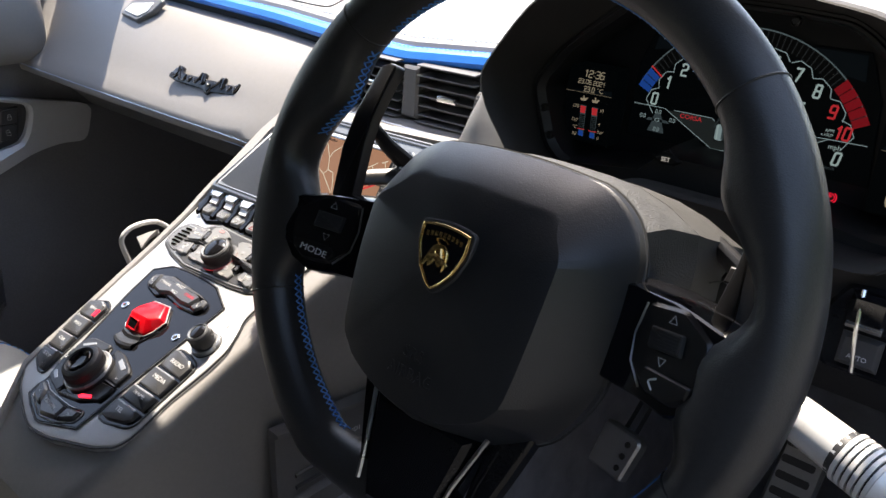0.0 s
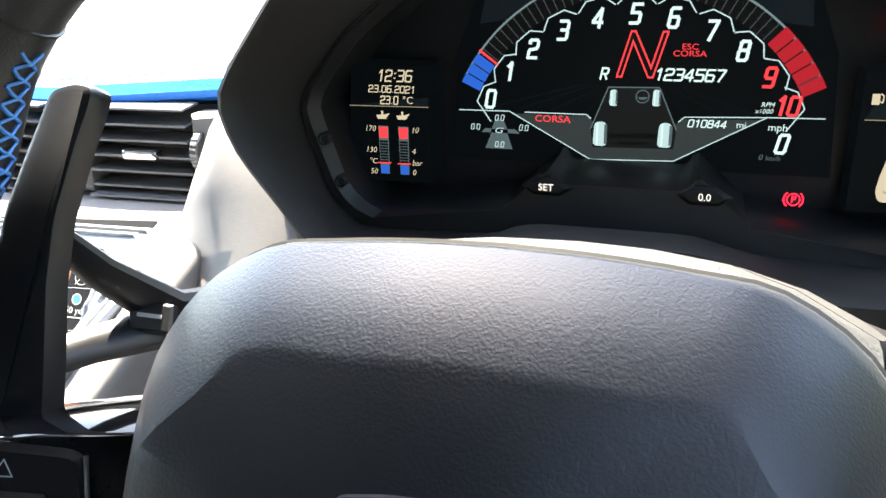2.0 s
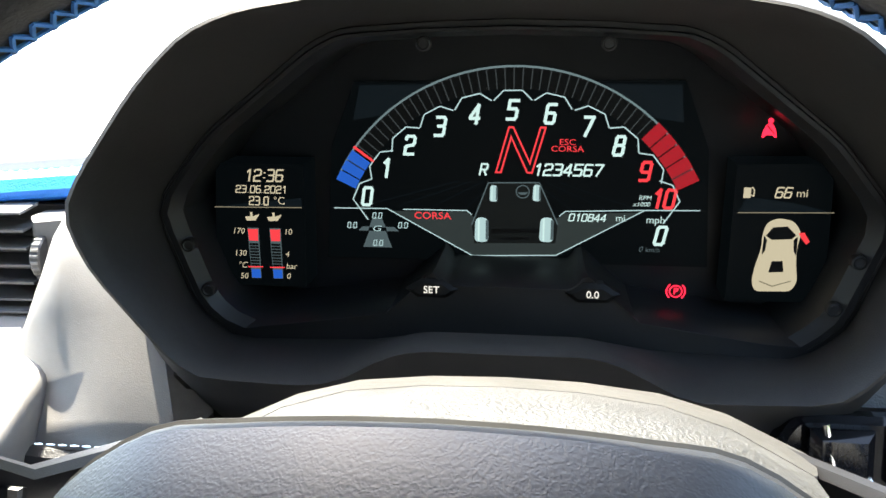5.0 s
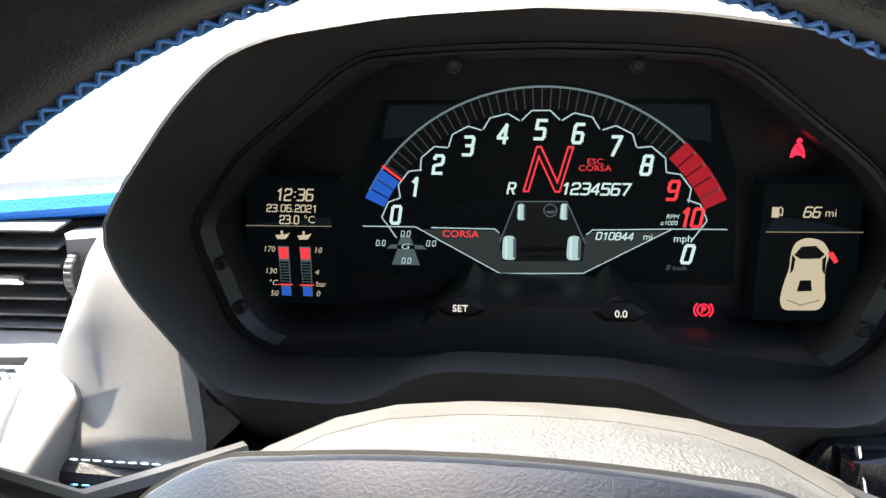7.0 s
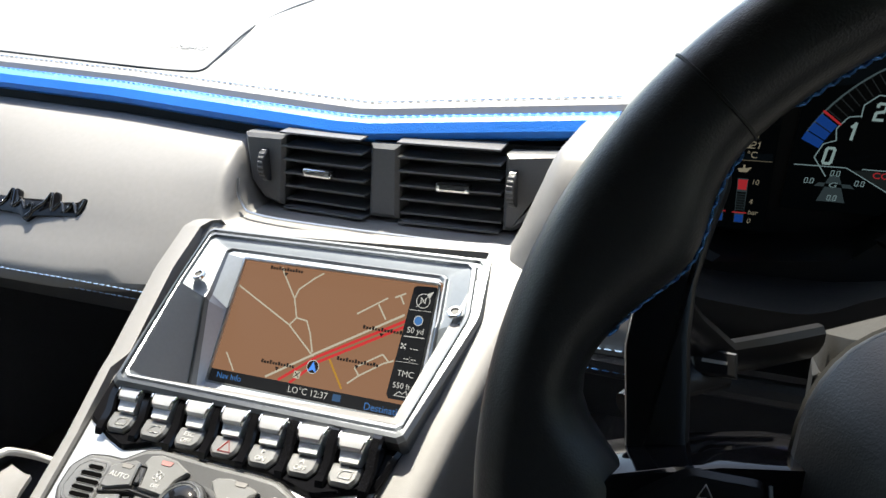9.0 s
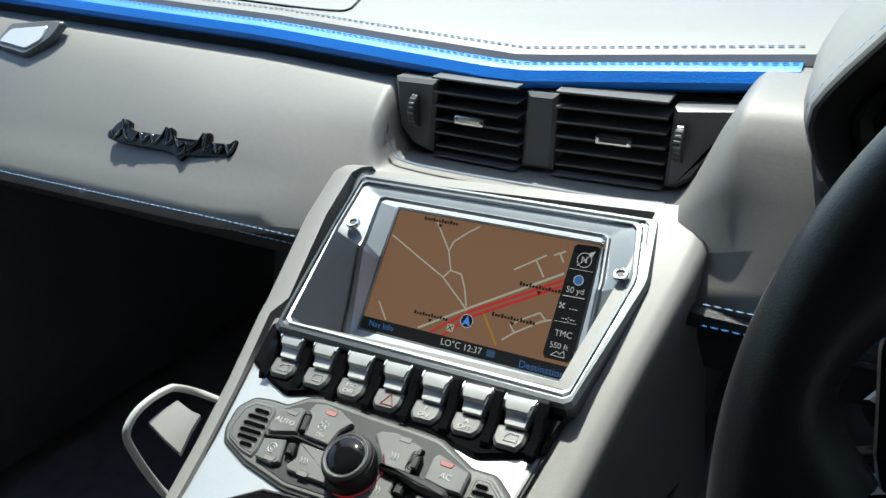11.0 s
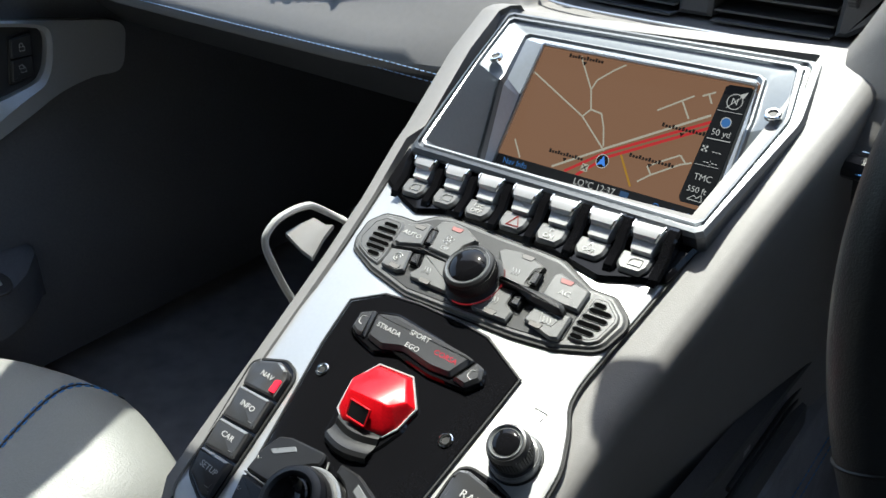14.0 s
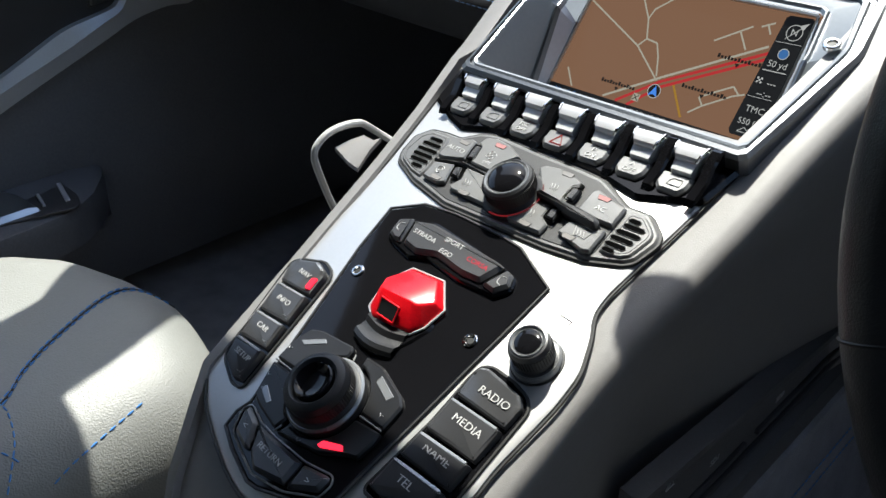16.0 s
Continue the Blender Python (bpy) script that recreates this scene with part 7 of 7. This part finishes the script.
# colour raised above GREY because the loop sits in the pillar's shadow
part("loop", tube(curve(loop, 4), 0.0027, 10), mat("shade_lifted_handle_leather", (0.42, 0.42, 0.41), 0.4, grain=(9, 0.06), bump=(1500, 0.00006, "leather")), handle, "grey handle loop lightened to make up for its shade")
bm = bmesh.new()
outer_edge = [Vector((-0.167, 0.451, 0.6105)), Vector((-0.166, 0.464, 0.6125)), Vector((-0.165, 0.476, 0.6125))]
inner_edge = [Vector((-0.112, 0.427, 0.622)), Vector((-0.112, 0.438, 0.632)), Vector((-0.112, 0.447, 0.637))]
mid_edge = [p.lerp(q, 0.55) + Vector((0, 0.001, -0.003)) for p, q in zip(outer_edge, inner_edge)]
loft(bm, [[p + Vector((0, 0, d)) for d in (0.0, -0.003) for p in (row if d == 0.0 else row[::-1])] for row in (outer_edge, mid_edge, inner_edge)], True, (True, True))
part("web", bm, GREY, handle, "grey leather web")

# ---- passenger seat ----
seat = thing("passenger_seat", "pale grey leather bucket seat with blue stitching", "car seat", pose(0, 0.02, 0.045))


def puff(outline, z0, z1, edge, steps=6):
    """An upholstered block with a soft upper edge."""
    return prism(rounded(outline, 0.05, 5), z0, z1, edge, steps=steps)


def follow(table, x):
    """Straight-line reading of a table of (x, value)."""
    if x >= table[0][0]:
        return table[0][1]
    for (x0, v0), (x1, v1) in zip(table, table[1:]):
        if x >= x1:
            return v0 + (v1 - v0) * (x - x0) / (x1 - x0)
    return table[-1][1]


CREST = [(-0.185, 0.27), (-0.188, 0.33), (-0.195, 0.355), (-0.208, 0.376), (-0.228, 0.391), (-0.26, 0.400), (-0.31, 0.4045), (-0.38, 0.4050), (-0.44, 0.403), (-0.49, 0.396), (-0.52, 0.385), (-0.56, 0.372), (-0.63, 0.368), (-0.69, 0.372), (-0.715, 0.35), (-0.722, 0.27)]
FRONT = [(-0.185, 0.330), (-0.21, 0.345), (-0.25, 0.358), (-0.30, 0.368), (-0.338, 0.371), (-0.384, 0.363), (-0.448, 0.344), (-0.512, 0.309), (-0.56, 0.296), (-0.722, 0.27)]


def seat_z(x, y):
    u = max(0.0, (y - (follow(FRONT, x) - 0.075)) / 0.075)
    return follow(CREST, x) - 0.045 * u * u * u


cols = []
for x in [-0.185, -0.188, -0.195, -0.208, -0.228] + [-0.245 - 0.0159 * k for k in range(29)] + [-0.70, -0.712, -0.722]:
    yf = follow(FRONT, x)
    ys = [-0.15, -0.05, 0.05, 0.12, yf - 0.12, yf - 0.075, yf - 0.055, yf - 0.04, yf - 0.028, yf - 0.018, yf - 0.010, yf - 0.004]
    zf = seat_z(x, yf)
    cols.append([(x, y, seat_z(x, y)) for y in ys] + [(x, yf, zf - 0.006), (x, yf + 0.002, zf - 0.03), (x, yf - 0.006, zf - 0.08), (x, yf - 0.04, 0.14)])
bm = bmesh.new()
loft(bm, cols, False)
part("cushion", bm, SEAT, seat, "pale grey leather cushion", sharp=60)


def on_seat(pts, lift):
    return [Vector((x, y, seat_z(x, y) + lift)) for x, y, _ in curve([(x, y, 0) for x, y in pts], 8)]


SEAM = [(-0.262, 0.17), (-0.278, 0.203), (-0.296, 0.222), (-0.316, 0.253), (-0.338, 0.296), (-0.350, 0.332), (-0.349, 0.352), (-0.338, 0.366)]
part("seam", tube(on_seat(SEAM, 0.0002), 0.0010, 6), RUBBER, seat, "dark seam")
for d in (-0.0045, 0.0045):
    part("stitching", stitches(on_seat([(x + d * 0.8, y - d * 0.5) for x, y in SEAM], 0.0006), 0.0055, 0.0028, 0.0008), THREAD, seat, "blue stitching")
for pts in ([(-0.36, 0.182), (-0.30, 0.190), (-0.279, 0.195), (-0.264, 0.198), (-0.235, 0.190), (-0.208, 0.17)], [(-0.25, 0.176), (-0.237, 0.180), (-0.222, 0.188)], [(-0.205, 0.20), (-0.214, 0.24), (-0.222, 0.28)]):
    part("stitching", stitches(on_seat(pts, 0.0006), 0.0055, 0.0028, 0.0008), THREAD, seat)
part("backrest", prism(rounded([(-0.72, -0.32), (-0.28, -0.32), (-0.28, -0.16), (-0.72, -0.16)], 0.05, 4), 0.30, 0.95, 0.04, steps=3), SEAT, seat, "pale grey leather backrest")

driver = thing("driver_seat", "pale grey leather bucket seat with blue stitching", "car seat")
part("cushion", puff([(0.17, -0.42), (0.60, -0.42), (0.60, -0.02), (0.52, 0.03), (0.25, 0.03), (0.17, -0.02)], 0.14, 0.34, 0.05), SEAT, driver, "pale grey leather cushion")
part("backrest", prism(rounded([(0.17, -0.58), (0.60, -0.58), (0.60, -0.43), (0.17, -0.43)], 0.05, 4), 0.30, 0.95, 0.04, steps=3), SEAT, driver, "pale grey leather backrest")

# ---- passenger door ----
door = thing("passenger_door", "light grey leather passenger door with a silver pull", "car door", pose(0.03, 0.02, 0.03))
BACK = pose(-0.03, -0.02, -0.03)
bm = bmesh.new()
UPPER = [(-0.86, 0.845), (-0.81, 0.850), (-0.775, 0.838), (-0.755, 0.80), (-0.746, 0.75), (-0.748, 0.712), (-0.760, 0.694), (-0.785, 0.686), (-0.806, 0.684)]
rows = [[(-0.83 + (x + 0.83) * f, y, 0.765 + (z - 0.765) * (0.4 + 0.6 * f)) for x, z in UPPER] for y, f in ((-0.8, 1.0), (-0.4, 1.0), (0.0, 1.0), (0.3, 1.0), (0.5, 1.0), (0.58, 1.0), (0.612, 0.99), (0.628, 0.96), (0.636, 0.90), (0.641, 0.80), (0.643, 0.66), (0.644, 0.3))]
loft(bm, rows, False)
bm.transform(BACK)
part("upper_panel", bm, GREY, door, "light grey leather upper panel", sharp=50)
bm = bmesh.new()
loft(bm, [[(-0.818, y, 0.668), (-0.832, y, 0.62), (-0.835, y, 0.50), (-0.82, y, 0.36), (-0.80, y, 0.28), (-0.83, y, 0.13)] for y in [-0.8 + 0.105 * k for k in range(21)]], False)
part("lower_panel", bm, DOOR_BLACK, door, "black lower door panel")

# silver trim round the lock switches: each row runs from the opening's edge over a bevel to the outer edge
TRIM = [((300, 445), (297, 432), (290, 405)), ((420, 496), (416, 482), (410, 457)), ((495, 531), (490, 510), (484, 487)), ((523, 541), (528, 525), (525, 503)), ((552, 547), (555, 537), (565, 519)), ((578, 553), (582, 548), (605, 535)), ((588, 560), (591, 556), (650, 543)), ((596, 572), (600, 570), (690, 543)), ((603, 592), (607, 592), (704, 570)), ((605, 608), (609, 610), (704, 603)), ((597, 618), (600, 622), (640, 619)), ((563, 627), (564, 632), (563, 635)), ((525, 635), (525, 640), (526, 643)), ((420, 657), (420, 662), (420, 665))]


def trim_edge(k, x, n=4):
    """One of the trim's edges as a smooth line at a depth x."""
    return curve([(x, row[k][0] / 1000, row[k][1] / 1000) for row in TRIM], n)


bm = bmesh.new()
edges = [trim_edge(0, -0.808), trim_edge(0, -0.793), trim_edge(0, -0.791), trim_edge(1, -0.7845), trim_edge(1, -0.7838), trim_edge(2, -0.786), trim_edge(2, -0.789), trim_edge(2, -0.806)]
loft(bm, list(zip(*edges)), False)
bm.transform(BACK)
part("trim_frame", bm, DOOR_SILVER, door, "satin silver trim and pull", sharp=22)
bm = prism(mm([(380, 470), (500, 525), (590, 548), (615, 580), (615, 625), (380, 672)]), 0.0, 0.006, 0.001)
bm.transform(BACK @ pose(-0.808, 0, 0, 90, 0, 90))
lock = part("lock_plate", bm, BUTTON, door, "dark recess behind the lock switches")
bm = prism(rounded(mm([(563, 613), (593, 615.5), (584, 560), (550, 556)]), 0.004), 0.0, 0.004, 0.0015)
bm.transform(BACK @ pose(-0.8022, 0, 0, 90, 0, 90))
part("switch_housing", bm, BLACK, lock, "black switch housing")
for quad, ub, turn in ((((563.5, 610.5), (589, 613), (585, 587.5), (559, 588.5)), (574, 599.5), 0.0), (((558.5, 586), (584, 585), (580.5, 563), (553, 560)), (569, 574), 1.0)):
    bm = prism(rounded(mm(quad), 0.002), 0.0, 0.005, 0.0012)
    bm.transform(BACK @ pose(-0.7985, 0, 0, 90, 0, 90))
    part("lock_button", bm, BUTTON, lock)
    y, z = ub[0] / 1000, ub[1] / 1000
    bm = tube([(-0.7932, y - 0.0032, z - 0.0042), (-0.7932, y + 0.0032, z - 0.0042), (-0.7932, y + 0.0032, z + 0.0006), (-0.7932, y - 0.0032, z + 0.0006)], 0.0005, 4, True)
    tube([(-0.7932, y - 0.002 - 0.002 * turn, z + 0.0006), (-0.7932, y - 0.002 - 0.002 * turn, z + 0.004), (-0.7932, y, z + 0.0052), (-0.7932, y + 0.002 - 0.001 * turn, z + 0.004), (-0.7932, y + 0.002, z + 0.0006)], 0.0005, 4, bm=bm)
    bm.transform(BACK)
    part("lock_mark", bm, WHITE_INK, lock, "white padlock mark")
bm = bmesh.new()
loft(bm, [[(-0.835, y, 0.333), (xi - 0.02, y, 0.327), (xi - 0.004, y, 0.322), (xi, y, 0.312), (xi - 0.005, y, 0.27), (-0.83, y, 0.22)] for y, xi in ((-0.3, -0.700), (0.0, -0.700), (0.3, -0.703), (0.40, -0.712), (0.425, -0.722), (0.455, -0.745), (0.485, -0.785), (0.50, -0.825))], True, (True, True))
part("armrest", bm, DOOR_BLACK, door, "black armrest")
bm = prism(rounded(mm([(-812, 433), (-776, 451), (-712, 453), (-690, 446), (-683, 437), (-706, 330), (-712, 200), (-790, 200)][::-1]), 0.006), 0.0, 0.003, 0.001)
bm.transform(BACK @ pose(0, 0, 0.3565))
sw = part("switch_plate", bm, BUTTON, door, "black window switch plate")
for p, q, w in (((-756, 446.5), (-704, 436), 0.0030), ((-745, 414.8), (-710, 409), 0.0019)):
    d = Vector((q[0] - p[0], q[1] - p[1])).normalized().orthogonal() * w * 1000
    bm = prism(rounded(mm([(p[0] - d.x, p[1] - d.y), (q[0] - d.x, q[1] - d.y), (q[0] + d.x, q[1] + d.y), (p[0] + d.x, p[1] + d.y)]), 0.001, 2), 0.0, 0.003, 0.0008)
    bm.transform(BACK @ pose(0, 0, 0.3592))
    part("switch_bar", bm, DOOR_SILVER, sw, "bright silver bar")
bm = bmesh.new()
loft(bm, [[(-0.776, y + e, 0.3595), (-0.774, y + e, 0.362 + h), (-0.740, y, 0.365 + h), (-0.708, y - e, 0.362 + h), (-0.703, y - e, 0.3595)] for y, e, h in ((0.20, 0.0, 0.0), (0.30, 0.0, 0.002), (0.36, 0.0, 0.004), (0.385, -0.004, 0.004), (0.394, -0.006, 0.001), (0.396, -0.006, -0.002))], False)
bm.transform(BACK)
part("switch_pull", bm, SATIN, sw, "satin window switch")

# ---- driver's side: sill, footwell, pedals and switch panel ----
tagged(part("door_2", box(0.80, 0.88, -0.8, 1.28, 0.131, 0.80, 0.02), FOOTWELL, None), "dark lined driver's door panel", "car door", kind="structure")
tagged(part("trim", box(-0.86, -0.855, -0.8, 1.28, 0.131, 0.86), FOOTWELL, None), "dark outer skin of the passenger door", "door skin", kind="structure")
pedal = thing("brake_pedal", "bright metal brake pedal pad on a black arm", "pedal")
BP = pose(0.285, 0.74, 0.415, 62, 0, -14) @ Matrix.Scale(0.86, 4)
bm = prism(rounded(mm([(-30, -30), (26, -30), (31, 24), (24, 30), (-30, 30)]), 0.005), -0.006, 0.010, 0.003)
bm.transform(BP)
pad = part("pad", bm, mat("worn_aluminium", (0.36, 0.36, 0.36), 0.42, metal=0.85, grain=(20, 0.1), bump=(900, 0.0001, "noise")), pedal, "bright metal pad")
for y in (-0.016, 0.0, 0.016):
    bm = turned([(0.004, 0.0098), (0.004, 0.0108), (0.003, 0.0110)], 12, x=0.015, y=y)
    bm.transform(BP)
    part("stud", bm, RUBBER, pad)
part("arm", tube([(0.285, 0.76, 0.425), (0.285, 0.86, 0.50), (0.285, 1.00, 0.56), (0.285, 1.29, 0.58)], 0.009, 8), DARK, pedal, "black pedal arm")
gas = thing("accelerator_pedal", "slotted dull metal accelerator pedal standing on the floor", "pedal")
GP = pose(0.452, 0.80, 0.44, 58, 0, 0)
bm = prism(rounded(mm([(-30, -200), (20, -200), (24, 52), (-20, 52)]), 0.006), 0.0, 0.010, 0.003)
bm.transform(GP)
part("pad", bm, mat("dull_aluminium", (0.22, 0.22, 0.22), 0.4, metal=0.8, grain=(20, 0.1)), gas, "dull metal pad")
part("arm", tube([(0.448, 0.78, 0.31), (0.448, 0.75, 0.20), (0.448, 0.74, 0.128)], 0.010, 8), DARK, gas, "black pedal stand")
for k in range(13):
    bm = prism(rounded(mm([(-18, -178 + 17 * k), (15, -178 + 17 * k), (15, -170 + 17 * k), (-18, -170 + 17 * k)]), 0.003), 0.0098, 0.0108)
    bm.transform(GP)
    part("slot", bm, RUBBER, gas)
panel = thing("light_switch_panel", "piano black light switch panel below the dashboard", "switch panel")
bm = prism(rounded(mm([(-40, -34), (70, -34), (80, 20), (60, 26), (-34, 26), (-46, 6)]), 0.006), 0.0, 0.012, 0.003)
SP = pose(0.537, 0.602, 0.713, 78, 0, 0)
bm.transform(SP)
part("plate", bm, GLOSS, panel, "piano black plate")
bm = tube([(-0.024, 0.024, 0.018), (-0.021, 0.0, 0.023), (-0.017, -0.030, 0.019)], 0.0016, 8)
bm.transform(SP)
part("divider", bm, CHROME, panel, "bright metal divider")
for k in range(3):
    bm = box(-0.030 + 0.034 * k, -0.004 + 0.034 * k, -0.002, 0.022, 0.010, 0.022, 0.004)
    bm.transform(SP)
    part("toggle", bm, GLOSS, panel)
    bm = tube([(-0.028 + 0.034 * k, 0.001, 0.021), (-0.006 + 0.034 * k, 0.001, 0.021)], 0.0028, 8)
    bm.transform(SP)
    part("toggle_edge", bm, CHROME, panel, "bright toggle edge")
    bm = box(-0.030 + 0.034 * k, -0.004 + 0.034 * k, -0.028, -0.006, 0.010, 0.016, 0.003)
    bm.transform(SP)
    tag = part("symbol_key", bm, BUTTON, panel)
    lettering("AUTO", 0.0045, 0, 0, 0, PRINT, tag, m=SP @ pose(-0.017 + 0.034 * k, -0.021, 0.0162)) if k == 0 else None

# ---- rear-view mirror under the windscreen header ----
mirror_thing = thing("rear_view_mirror", "black interior rear-view mirror hanging from the header", "mirror")
MM = pose(0.060, 0.592, 1.055, 82, 0, 14)
bm = prism(rounded(mm([(-85, -26), (85, -26), (95, 0), (85, 27), (-85, 27), (-95, 0)]), 0.02, 4), -0.012, 0.012, 0.005, steps=2)
bm.transform(MM)
part("housing", bm, DARK, mirror_thing, "black mirror housing")
bm = prism(rounded(mm([(-80, -22), (80, -22), (89, 0), (80, 22), (-80, 22), (-89, 0)]), 0.016, 4), 0.0115, 0.0135)
bm.transform(MM)
part("mirror_glass", bm, mat("mirror_silver", (0.85, 0.85, 0.85), 0.02, metal=1.0), mirror_thing, "mirror glass")
part("stem", tube([(0.062, 0.585, 1.06), (0.03, 0.56, 1.095), (0.0, 0.490, 1.110)], 0.008, 8), DARK, mirror_thing)
